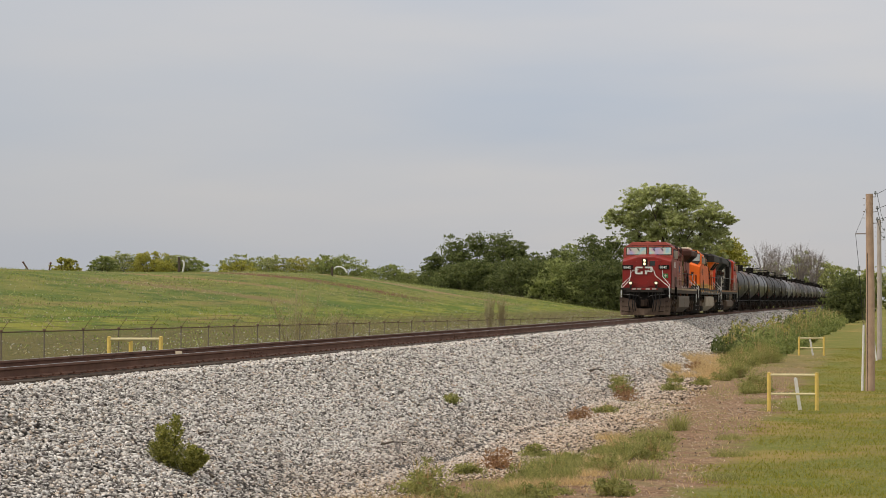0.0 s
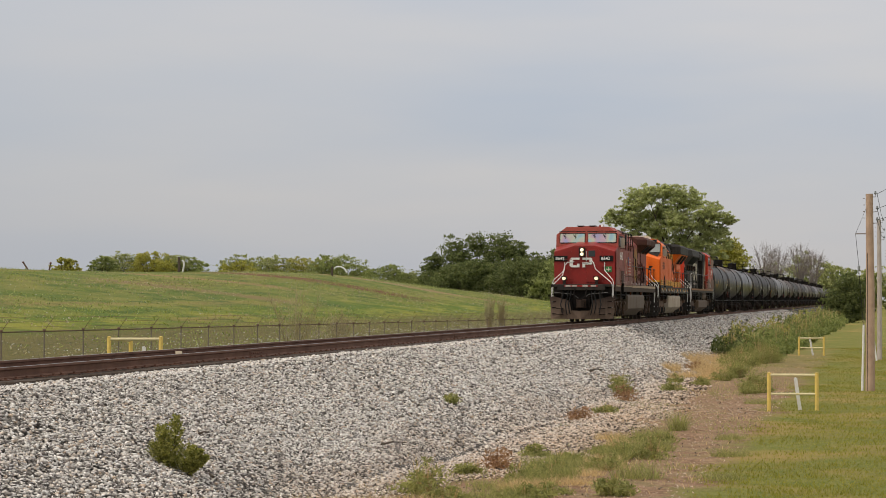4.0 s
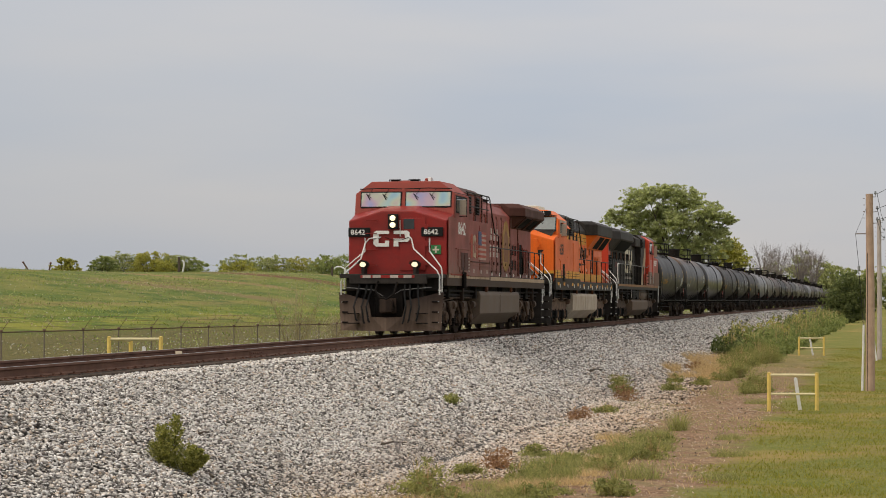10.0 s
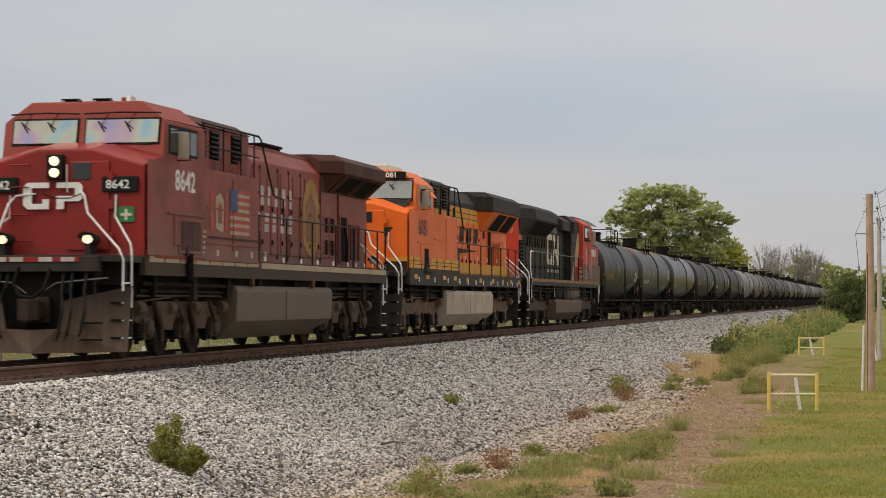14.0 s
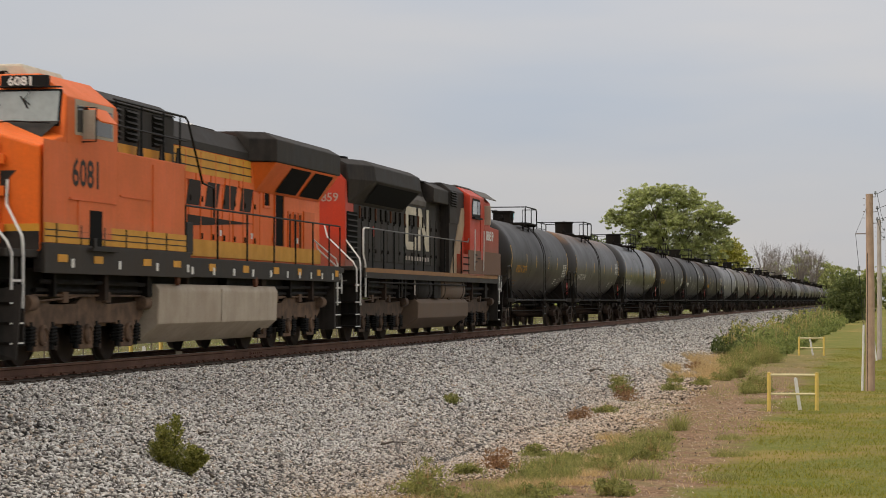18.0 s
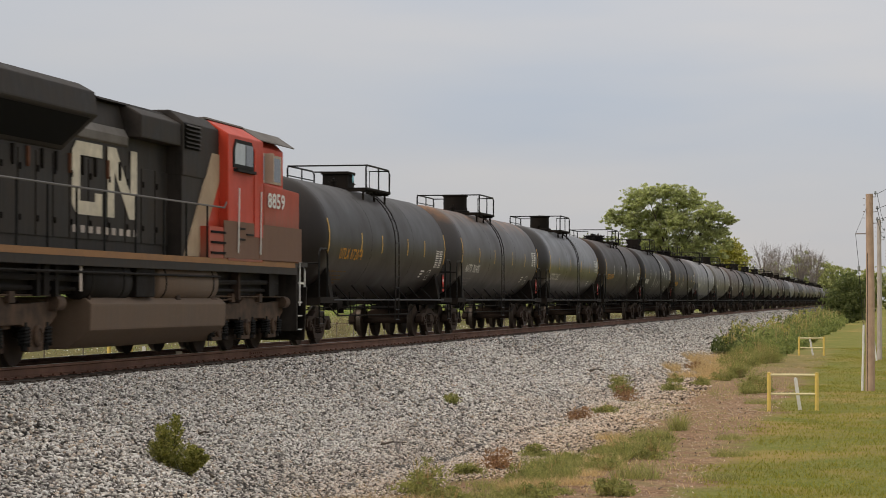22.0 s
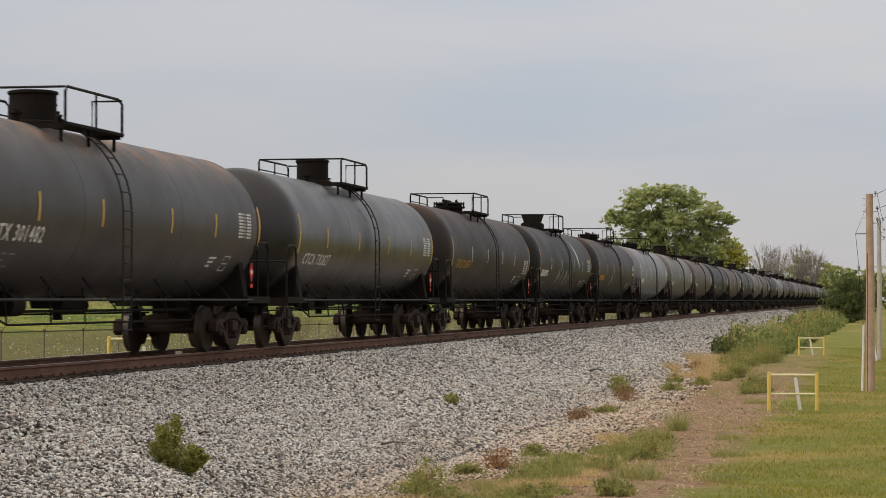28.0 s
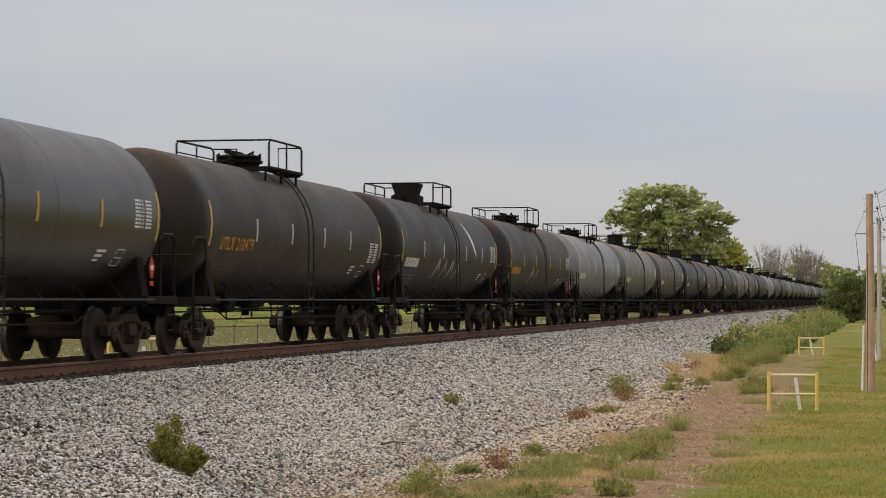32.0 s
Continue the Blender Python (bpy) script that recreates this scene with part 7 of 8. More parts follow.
def orange_details(L, bl, hood):
    """Side details of the orange unit."""
    part("grille_slot", plate(Shape(), 1.545, 3.80, 4.40, 1.92, 2.50, 0.02), LOUVRE, bl, "tall dark grille")
    part("skirt", Shape().box(1.50, 1.566, 1.80, 9.25, 1.46, 1.93), SKIRT, L, "dark grey skirt under the body side", 0.012)
    for y0 in (2.35, 4.0, 6.5, 8.2):
        part("skirt_reflector", plate(Shape(), 1.568, y0, y0 + 0.42, 1.64, 1.76, 0.008), STRIPE_Y, L)
    for y0 in (2.95, 5.2, 7.2, 9.0):
        part("warning_label", plate(Shape(), 1.568, y0, y0 + 0.12, 1.56, 1.70, 0.008), MARK_W, L)
    part("slot_sill", Shape().box(1.54, 1.66, 3.7, 5.0, 1.84, 1.88), BLACK, bl)
    part("drip_strip", plate(Shape(), 1.545, 2.9, 5.15, 2.64, 2.67, 0.03), ORANGE_D, bl)
    for k in range(6):
        part("band_post", plate(Shape(), 1.545, 2.3 + 1.1 * k, 2.34 + 1.1 * k, 1.90, 2.24, 0.02), BLACK, bl)
    for y in (9.6, 10.6, 11.6, 12.6, 13.6, 14.6, 15.9):
        part("panel_seam", Shape().box(1.0, 1.034, y, y + 0.03, 2.2, 3.95), ORANGE_D, hood)
    dark_panel(L, 1.0, 16.25, 16.75, 3.05, 3.46, ORANGE_D)
    dark_panel(L, 1.0, 17.15, 17.95, 2.2, 3.50, ORANGE_D)
    for y0 in (18.3, 18.75, 19.2):
        dark_panel(L, 1.0, y0, y0 + 0.30, 2.1, 3.05, ORANGE_D)
    part("hood_door", Shape().box(1.0, 1.03, 19.7, 20.7, 2.0, 3.1), ORANGE_D, L, bevel=0.01)
    for y0 in (9.3, 10.1, 12.9, 15.2, 17.0, 19.0):
        part("warning_label", plate(Shape(), 1.03, y0, y0 + 0.13, 2.34, 2.46, 0.006), MARK_W, hood)
    part("roof_dome", Shape().lathe([(0, 0.46), (0.12, 0.46), (0.20, 0.30), (0.22, 0.02)], (0.0, 13.3, 4.46), "z", 16), WHITERAIL, L, "pale round roof hatch", smooth=True)
    part("cab_air_conditioner", Shape().prism([(-0.75, 4.64), (0.75, 4.64), (0.62, 4.84), (-0.62, 4.84)], 3.2, 5.0, "y"), CREAMPAINT, L, "cream air conditioner on the cab roof", 0.04)
    part("walkway_box", Shape().box(1.10, 1.46, 9.35, 9.75, 1.9, 2.5), BLACK, L, bevel=0.02)


WORNWHITE = plain("worn_white_lettering_paint", (0.56, 0.49, 0.44), 0.7, 0.0, 0.55, 4.0)
SHIELDPALE = paint("worn_shield_paint", (0.27, 0.13, 0.06), 0.6, 0.0, (0.13, 0.05, 0.035), 0.7, scale=2.5)
OLDGOLD = paint("faded_gold_paint", (0.40, 0.23, 0.055), 0.6, 0.0, (0.16, 0.07, 0.04), 0.7, scale=2.0)
FLAGRED = paint("faded_flag_red_paint", (0.42, 0.075, 0.05), 0.6, 0.0, (0.22, 0.09, 0.06), 0.5, scale=2.0)
FLAGPALE = paint("faded_flag_white_paint", (0.46, 0.34, 0.28), 0.6, 0.0, (0.26, 0.13, 0.10), 0.5, scale=2.0)
FLAGBLUE = plain("faded_blue_paint", (0.06, 0.10, 0.20), 0.6)


def road_loco(y, red):
    """A wide-cab six-axle diesel: the red leader, or the orange second unit."""
    label = "maroon wide-cab diesel locomotive with grimy sides and lit headlights" if red else "orange wide-cab diesel locomotive with black roof and yellow stripes"
    L = thing("locomotive", (TRACK, y, 0), label, "locomotive", "locomotives of the train")
    here, there = Matrix.Identity(4), Matrix.Translation((0, 22.3, 0)) @ Matrix.Rotation(math.pi, 4, "Z")
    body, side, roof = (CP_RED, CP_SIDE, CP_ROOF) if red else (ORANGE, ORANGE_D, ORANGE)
    hoodm = CP_SIDE if red else ORANGE
    dark = CP_SIDE if red else BLACK
    # frame
    part("side_sill", Shape().box(1.38, 1.50, 1.5, 20.7, 1.40, 1.70).box(-1.50, -1.38, 1.5, 20.7, 1.40, 1.70).box(-1.4, 1.4, 1.5, 20.7, 1.58, 1.66), CP_SILL if red else BLACK, L, "side sill and walkway", 0.01)
    part("main_frame", Shape().box(-0.6, 0.6, 0.6, 21.4, 1.15, 1.6), GREASE, L)
    underfloor(L, 1.6, 20.6)
    pilot(L, here, True, None if red else BLACK)
    pilot(L, there, False)
    end_rails(L, here, WHITERAIL)
    end_rails(L, there, WHITERAIL)
    # nose and cab
    nz = [[(-1.49, 1.45, 1.66), (1.49, 1.45, 1.66), (1.49, 1.45, 3.38), (0.50, 1.45, 3.68), (-0.50, 1.45, 3.68), (-1.49, 1.45, 3.38)],
          [(-1.53, 2.55, 1.66), (1.53, 2.55, 1.66), (1.53, 2.55, 3.66), (0.50, 2.55, 3.90), (-0.50, 2.55, 3.90), (-1.53, 2.55, 3.66)]]
    nose = part("nose", Shape().rings(nz), body, L, "bright red nose" if red else "bright orange nose", 0.035)
    cab = Shape().rings([[(-1.53, 1.97, 1.66), (1.53, 1.97, 1.66), (1.53, 2.49, 4.26), (1.05, 2.57, 4.64), (-1.05, 2.57, 4.64), (-1.53, 2.49, 4.26)],
                         [(-1.53, 4.65, 1.66), (1.53, 4.65, 1.66), (1.53, 4.65, 4.26), (1.05, 4.65, 4.66), (-1.05, 4.65, 4.66), (-1.53, 4.65, 4.26)]])
    cabo = part("cab", cab, roof if red else ORANGE, L, "cab with weathered roof", 0.03)
    low = part("cab_side", Shape().box(1.532, 1.540, 1.50, 4.66, 1.70, 3.50), side, L, "grimy cab side panel")
    part("cab_side", Shape().box(1.532, 1.540, 2.46, 4.66, 3.50, 4.20), side, L)
    # windscreens with wipers
    for a, b in ((-1.33, -0.13), (0.05, 1.41)):
        if red:
            out = [(a, 3.86), (b, 3.86), (b, 4.29), (a, 4.29)]
        else:
            out = [(a, 3.80), (b, 3.80), (b, 4.34), (a, 4.34)]
        rim = Shape().prism([(p[0] + (-0.035 if p[0] == a else 0.035), p[1] + (-0.035 if p[1] < 4.1 else 0.035)) for p in out], 2.395, 2.44, "y")
        rim.v = [(x, yy + (z - 3.9) * 0.2, z) for x, yy, z in rim.v]
        fr = part("windscreen_frame", rim, RUBBER, cabo, bevel=0.02)
        part("windscreen", Shape().add([(p[0], 2.388 + (p[1] - 3.9) * 0.2, p[1]) for p in out], [(0, 1, 2, 3)]), GLASS if red else PALEGLASS, fr, "glass windscreen that mirrors the sky")
        for k, base in enumerate(((a + b) / 2 - 0.25, (a + b) / 2 + 0.25)):
            part("wiper", Shape().tube([(base, 2.43, 4.40), (base - 0.14, 2.42, 4.20), (base - 0.05, 2.42, 4.12)], 0.012, 5).tube([(base - 0.2, 2.42, 4.26), (base - 0.08, 2.42, 4.06)], 0.014, 5), RUBBER, fr)
        part("drip_rail", Shape().tube([(a - 0.05, 2.44, 4.40), ((a + b) / 2, 2.42, 4.42), (b + 0.05, 2.44, 4.40)], 0.016, 5), RUBBER, fr)
        part("sill_grab", Shape().tube([(a + 0.05, 2.2, 3.80), ((a + b) / 2, 2.2, 3.84), (b - 0.05, 2.2, 3.80)], 0.012, 5), RUBBER, fr)
    if not red:
        blk = Shape()
        for sx in (1, -1):
            blk.add([(sx * 0.10, 2.448, 3.86), (sx * 1.46, 2.448, 3.86), (sx * 1.30, 1.96, 3.52), (sx * 0.10, 1.9, 3.84)], [(0, 1, 2, 3)])
        blk.v = [(x, yy - 0.03, z + 0.016) for x, yy, z in blk.v]
        part("glare_panel", blk, BLACK, nose, "black anti-glare panel under the windscreen")
    # headlights, number boards, door, logo
    hx = -0.12 if red else -0.05
    hl = part("headlight_box", Shape().box(hx - 0.15, hx + 0.15, 1.36, 1.47, 3.13, 3.58), RUBBER, nose, bevel=0.015)
    for z in (3.25, 3.46):
        part("headlight", Shape().lathe([(0, 0.085), (-0.03, 0.08), (-0.04, 0.05), (-0.045, 0.01)], (hx, 1.36, z), "y", 16), LAMP if red else LAMP_OFF, hl, "lit headlight" if red else "unlit headlight", smooth=True)
    for x in (-0.95, 0.62) if red else (-0.90, 0.66):
        d = part("ditch_light_bracket", Shape().lathe([(0, 0.11), (-0.03, 0.135), (-0.22, 0.135), (-0.24, 0.10)], (x, 1.36, 2.02), "y", 16).box(x - 0.05, x + 0.05, 1.12, 1.4, 1.66, 1.92), BLACK if red else ORANGE, L, bevel=0.01)
        part("ditch_light", Shape().lathe([(0, 0.095), (-0.02, 0.09), (-0.035, 0.05), (-0.04, 0.01)], (x, 1.118, 2.02), "y", 16), LAMP if red else LAMP_OFF, d, "lit ditch light" if red else "unlit ditch light", smooth=True)
        part("light_hood", Shape().prism([(x - 0.15, 2.04), (x - 0.11, 2.14), (x, 2.18), (x + 0.11, 2.14), (x + 0.15, 2.04), (x + 0.13, 2.04), (x + 0.10, 2.125), (x, 2.16), (x - 0.10, 2.125), (x - 0.13, 2.04)], 1.02, 1.14, "y"), RUBBER, d)
    if red:
        for x in (-1.16, 1.06):
            nb = part("number_board", Shape().box(x - 0.33, x + 0.33, 1.40, 1.46, 2.90, 3.18), RUBBER, nose, "black number board with white digits", 0.02)
            part("number", front_text("8642", 0.22, x - 0.25, 1.394, 2.965, 1.0, 0.003), MARK_W, nb)
        sg = part("safety_sign", Shape().box(1.02, 1.32, 1.43, 1.452, 2.36, 2.64), plain("green_sign_paint", (0.05, 0.20, 0.07), 0.5), nose, "small green safety sign with a pale cross", 0.006)
        part("sign_cross", Shape().box(1.145, 1.195, 1.424, 1.43, 2.40, 2.60).box(1.07, 1.27, 1.422, 1.43, 2.475, 2.525), CREAMPAINT, sg)
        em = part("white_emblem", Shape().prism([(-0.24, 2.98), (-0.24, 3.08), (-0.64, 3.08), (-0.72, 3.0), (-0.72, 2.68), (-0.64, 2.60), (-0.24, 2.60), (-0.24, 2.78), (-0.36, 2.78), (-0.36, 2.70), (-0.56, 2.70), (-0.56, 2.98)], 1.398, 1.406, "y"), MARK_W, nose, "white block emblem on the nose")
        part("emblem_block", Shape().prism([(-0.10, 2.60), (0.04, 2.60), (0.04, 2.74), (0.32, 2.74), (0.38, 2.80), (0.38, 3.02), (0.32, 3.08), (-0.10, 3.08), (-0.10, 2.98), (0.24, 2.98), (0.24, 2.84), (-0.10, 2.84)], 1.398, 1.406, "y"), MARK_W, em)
        st = part("bumper_band", Shape().box(-0.80, 0.80, 0.345, 0.36, 1.58, 1.65), CP_RED, L)
        for k, x in enumerate((-0.30, -0.60, 0.22, 0.62)):
            part("bumper_stripe", Shape().box(x - 0.14, x + 0.10, 0.338, 0.345, 1.583, 1.647), WORNWHITE, st)
    else:
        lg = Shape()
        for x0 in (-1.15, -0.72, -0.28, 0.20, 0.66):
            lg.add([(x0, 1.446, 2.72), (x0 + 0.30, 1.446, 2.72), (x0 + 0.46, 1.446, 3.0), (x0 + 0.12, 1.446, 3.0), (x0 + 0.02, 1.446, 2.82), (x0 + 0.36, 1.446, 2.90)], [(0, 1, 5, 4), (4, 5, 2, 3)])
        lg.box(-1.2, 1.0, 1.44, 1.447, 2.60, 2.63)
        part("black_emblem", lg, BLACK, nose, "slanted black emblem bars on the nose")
        nb = part("number_board", Shape().box(0.44, 1.22, 2.42, 2.56, 4.40, 4.60), RUBBER, cabo, "black number board over the windscreen", 0.02)
        part("number", front_text("6081", 0.20, 0.56, 2.414, 4.435, 1.1, 0.006), MARK_W, nb)
        part("nose_stripe", Shape().box(-1.495, 1.495, 1.438, 1.45, 2.02, 2.16), STRIPE_Y, nose, "yellow nose stripe")
        part("nose_band", Shape().box(-1.495, 1.495, 1.440, 1.45, 1.68, 2.02), BLACK, nose, "black lower band of the nose")
        part("bumper_band", Shape().box(-1.0, 1.0, 0.345, 0.36, 1.55, 1.66), WHITERAIL, L)
    dw = part("nose_door", Shape().box(0.08, 0.86, 1.425, 1.45, 1.8, 3.46), body, nose, bevel=0.012)
    part("door_window", Shape().box(0.19, 0.52, 1.415, 1.425, 3.13, 3.43), DARKGLASS, dw, bevel=0.003)
    for z in (2.0, 2.6, 3.1):
        part("door_hinge", Shape().box(0.84, 0.94, 1.40, 1.43, z, z + 0.16), body, dw, bevel=0.006)
    part("door_handle", Shape().tube([(0.1, 1.40, 2.9), (0.1, 1.38, 3.4)], 0.012, 6), WHITERAIL, dw)
    for z in (2.0, 2.5, 3.0, 3.4):
        part("nose_rung", Shape().tube([(-0.95, 1.44, z), (-0.95, 1.38, z), (-0.62, 1.38, z), (-0.62, 1.44, z)], 0.012, 5), body, nose)
    # cab windows, side
    wf = part("side_window", Shape().box(1.538, 1.548, 2.60 if red else 2.78, 4.2 if red else 4.45, 3.66, 4.20 if red else 4.24), RUBBER if red else SILVER, cabo, bevel=0.004)
    part("window_pane", Shape().box(1.548, 1.554, 2.68 if red else 2.86, 3.46, 3.71, 4.14), DARKGLASS, wf)
    part("window_pane", Shape().box(1.548, 1.554, 3.54, 4.12 if red else 4.38, 3.71, 4.14), DARKGLASS, wf)
    mr = part("wind_deflector", Shape().box(1.56, 1.76, 3.06, 3.10, 3.60, 4.08), SILVER, cabo, "pale wind deflector beside the cab window", 0.006)
    part("deflector_frame", Shape().tube([(1.54, 3.08, 3.56), (1.78, 3.08, 3.56), (1.78, 3.08, 4.12), (1.54, 3.08, 4.12)], 0.014, 5), RUBBER, mr)
    if not red:
        part("sunshade", Shape().add([(1.56, 3.2, 4.16), (1.56, 4.1, 4.16), (1.78, 4.02, 3.92), (1.78, 3.28, 3.92), (1.56, 3.2, 4.14), (1.56, 4.1, 4.14), (1.77, 4.02, 3.90), (1.77, 3.28, 3.90)], [(0, 1, 2, 3), (4, 7, 6, 5), (3, 2, 6, 7), (0, 3, 7, 4), (1, 5, 6, 2)]), ORANGE, cabo, "orange sunshade")
    part("cab_number", side_text("8642" if red else "6081", 0.54 if red else 0.64, 1.544, 2.95 if red else 2.66, 3.02 if red else 2.83, 1.05 if red else 0.98, 0.012), MARK_W if red else BLACK, low)
    rd = Shape().box(-0.5, 0.1, 3.1, 3.5, 4.64, 4.70).box(0.2, 0.7, 3.4, 3.9, 4.64, 4.69).lathe([(0, 0.06), (0.10, 0.05), (0.12, 0.01)], (0.55, 3.0, 4.64), "z", 10)
    part("antenna_dome", rd, WHITERAIL if not red else roof, cabo, bevel=0.01)
    for x in (-0.55, 0.05):
        part("air_horn", Shape().tube([(x, 2.8, 4.66), (x, 2.75, 4.70), (x + 0.36, 2.75, 4.70), (x + 0.36, 2.8, 4.66)], 0.016, 6).box(x + 0.05, x + 0.30, 2.75, 2.95, 4.64, 4.69), GREASE, cabo)
    if red:
        part("antenna_fin", Shape().prism([(2.9, 4.65), (3.3, 4.65), (3.2, 4.76), (2.95, 4.78)], 0.62, 0.70, "x"), WHITERAIL, cabo, "small white antenna fin")
        part("drip_rail", Shape().tube([(1.50, 2.6, 4.28), (1.50, 4.6, 4.29)], 0.012, 5), RUBBER, cabo)
    # the blower section behind the cab
    bl = part("blower_housing", Shape().box(-1.53, 1.53, 4.68, 8.35, 1.66, 3.52), side, L, bevel=0.02)
    part("equipment_rack", Shape().prism([(-1.28, 3.5), (1.28, 3.5), (1.28, 4.40), (0.98, 4.58), (-0.98, 4.58), (-1.28, 4.40)], 4.68, 8.45, "y"), dark, L, bevel=0.02)
    part("rack_roof", Shape().prism([(-1.30, 4.41), (-0.99, 4.60), (0.99, 4.60), (1.30, 4.41), (1.30, 4.43), (0.99, 4.62), (-0.99, 4.62), (-1.30, 4.43)], 4.70, 8.46, "y"), SOOTY if red else BLACK, L, "sooty roof over the equipment rack")
    for a in (4.9, 5.75, 7.2):
        louvres(L, 1.28, a, a + 0.62, 3.78, 4.36, 6)
    part("roof_handrail", Shape().tube([(1.46, 4.7, 4.42), (1.46, 8.55, 4.43), (1.46, 8.68, 4.36), (1.46, 9.45, 3.24), (1.46, 10.05, 3.18), (1.46, 10.08, 2.6)], 0.022, 6).tube([(1.46, 4.7, 3.98), (1.46, 8.55, 3.98)], 0.018, 6), BLACKRAIL, L, smooth=True)
    for yy in (4.8, 6.1, 7.3, 8.25):
        part("rack_post", Shape().tube([(1.46, yy, 3.5), (1.46, yy, 4.42)], 0.018, 5), BLACKRAIL, L)
        part("rack_foot", Shape().prism([(yy - 0.16, 3.50), (yy + 0.16, 3.50), (yy + 0.06, 3.82), (yy - 0.06, 3.82)], 1.42, 1.45, "x"), dark, L)
    for a, b, c, d in ((4.8, 6.4, 2.75, 2.78), (4.75, 8.2, 2.05, 2.08), (6.5, 6.53, 1.9, 3.4)):
        part("panel_edge", plate(Shape(), 1.53, a, b, c, d, 0.02), side, bl)
    part("access_door", plate(Shape(), 1.53, 2.9, 4.35, 1.95, 2.60, 0.03), side, L, bevel=0.008)
    part("door_catch", Shape().box(1.545, 1.59, 3.5, 3.62, 1.72, 1.96), BLACK, L)
    # long hood with doors
    hood = part("long_hood", Shape().prism([(-1.0, 1.66), (1.0, 1.66), (1.0, 4.02 if red else 4.12), (0.72, 4.34 if red else 4.48), (-0.72, 4.34 if red else 4.48), (-1.0, 4.02 if red else 4.12)], 8.35, 20.35, "y"), hoodm, L, bevel=0.03)
    doors(L, 1.0, 8.6, 14.3, 1.95, 3.30, 9, hoodm)
    doors(L, 1.0, 8.6, 13.6, 3.36, 3.84, 6, hoodm, False)
    part("exhaust_stack", Shape().box(-0.5, 0.5, 11.45, 12.6, 4.3, 4.52).box(-0.54, 0.54, 11.4, 12.65, 4.52, 4.58), GREASE, L, bevel=0.02)
    zb, zt = (4.05, 4.36) if red else (3.97, 4.46)
    rw = part("radiator_housing", Shape().rings([[(-w, yy, zb), (-w, yy, zt), (-w + 0.28, yy, zt + 0.16), (w - 0.28, yy, zt + 0.16), (w, yy, zt), (w, yy, zb)] for w, yy in ((1.02, 13.9 if red else 13.4), (1.53, 14.2 if red else 13.72), (1.53, 19.9))]), SOOTY if red else BLACK, L, "overhanging radiator housing", 0.03)
    zl = 3.62 if red else 3.34
    part("radiator_underside", Shape().rings([[(-w, yy, zb), (w, yy, zb), (1.02, yy, zl), (-1.02, yy, zl)] for w, yy in ((1.03, 14.0 if red else 13.5), (1.50, 14.3 if red else 13.8), (1.50, 19.85))]), SOOTY if red else ORANGE, L, "sloping underside of the radiator", 0.02)
    part("radiator_roof", Shape().prism([(-1.1, zt + 0.12), (1.1, zt + 0.12), (1.0, zt + 0.2), (-1.0, zt + 0.2)], 14.8, 19.6, "y").box(-0.7, 0.7, 10.3, 14.6, 4.3, 4.42), dark, L, bevel=0.02)
    for k in range(2):
        s = Shape().add([(1.46, 15.1 + 2.35 * k, zb - 0.04), (1.46, 17.05 + 2.35 * k, zb - 0.04), (1.08, 17.05 + 2.35 * k, zl + 0.06), (1.08, 15.1 + 2.35 * k, zl + 0.06)], [(0, 1, 2, 3)])
        s.v = [(x + 0.012, yy, z - 0.014) for x, yy, z in s.v]
        part("radiator_screen", s, LOUVRE, rw, "dark radiator screen")
    part("rear_hood_end", Shape().box(-0.98, 0.98, 20.35, 20.42, 1.7, 3.9), hoodm, L)
    walkway_rails(L, 8.5, 20.6, 1.68, 8, BLACKRAIL)
    # stripes and lettering shapes along the side
    stm = TAN if red else STRIPE_Y
    for k in range(8 if red else 10):
        a = (1.7 + 0.85 * k) if red else 1.9 + 1.95 * k
        part("sill_stripe", plate(Shape(), 1.502 if a > 1.5 else 1.5, a, a + (0.78 if red else 0.34), 1.60 if red else 1.50, 1.69 if red else 1.62), stm, L)
    for k in range(14):
        part("reflector", plate(Shape(), 1.502, 5.3 + 1.15 * k, 5.40 + 1.15 * k, 1.72 if red else 1.44, 1.84 if red else 1.56, 0.012), MARK_W, L)
    if red:
        part("walkway_stripe", plate(Shape(), 1.502, 8.6, 20.5, 1.58, 1.68), TAN, L, "worn cream walkway stripe")
    else:
        part("upper_band", Shape().box(1.0, 1.028, 8.4, 14.4, 3.50, 3.96), STRIPE_Y, L, "yellow band along the top of the hood")
        part("roof_band", Shape().prism([(0.99, 3.98), (1.016, 3.98), (1.016, 4.13), (0.735, 4.505), (0.70, 4.49), (0.99, 4.12)], 8.36, 15.0, "y"), BLACK, L)
        part("upper_band", plate(Shape(), 1.282, 4.7, 8.3, 3.52, 3.72, 0.012), STRIPE_Y, L)
        part("lower_band", plate(Shape(), 1.54, 1.52, 8.35, 1.82, 2.19, 0.014), STRIPE_Y, L, "yellow band along the foot of the body")
        part("lower_band", plate(Shape(), 1.024, 8.4, 20.3, 1.78, 2.18, 0.012), STRIPE_Y, L)
        for z in (1.93, 2.05):
            part("band_line", plate(Shape(), 1.556, 1.52, 8.35, z, z + 0.02, 0.004), BLACK, L)
        for z in (3.62, 3.79):
            part("band_line", plate(Shape(), 1.03, 8.4, 14.4, z, z + 0.025, 0.004), BLACK, L)
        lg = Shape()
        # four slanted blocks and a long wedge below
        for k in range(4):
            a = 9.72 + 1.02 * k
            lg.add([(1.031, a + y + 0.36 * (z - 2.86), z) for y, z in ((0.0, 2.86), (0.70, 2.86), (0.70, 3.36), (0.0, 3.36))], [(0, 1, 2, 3)])
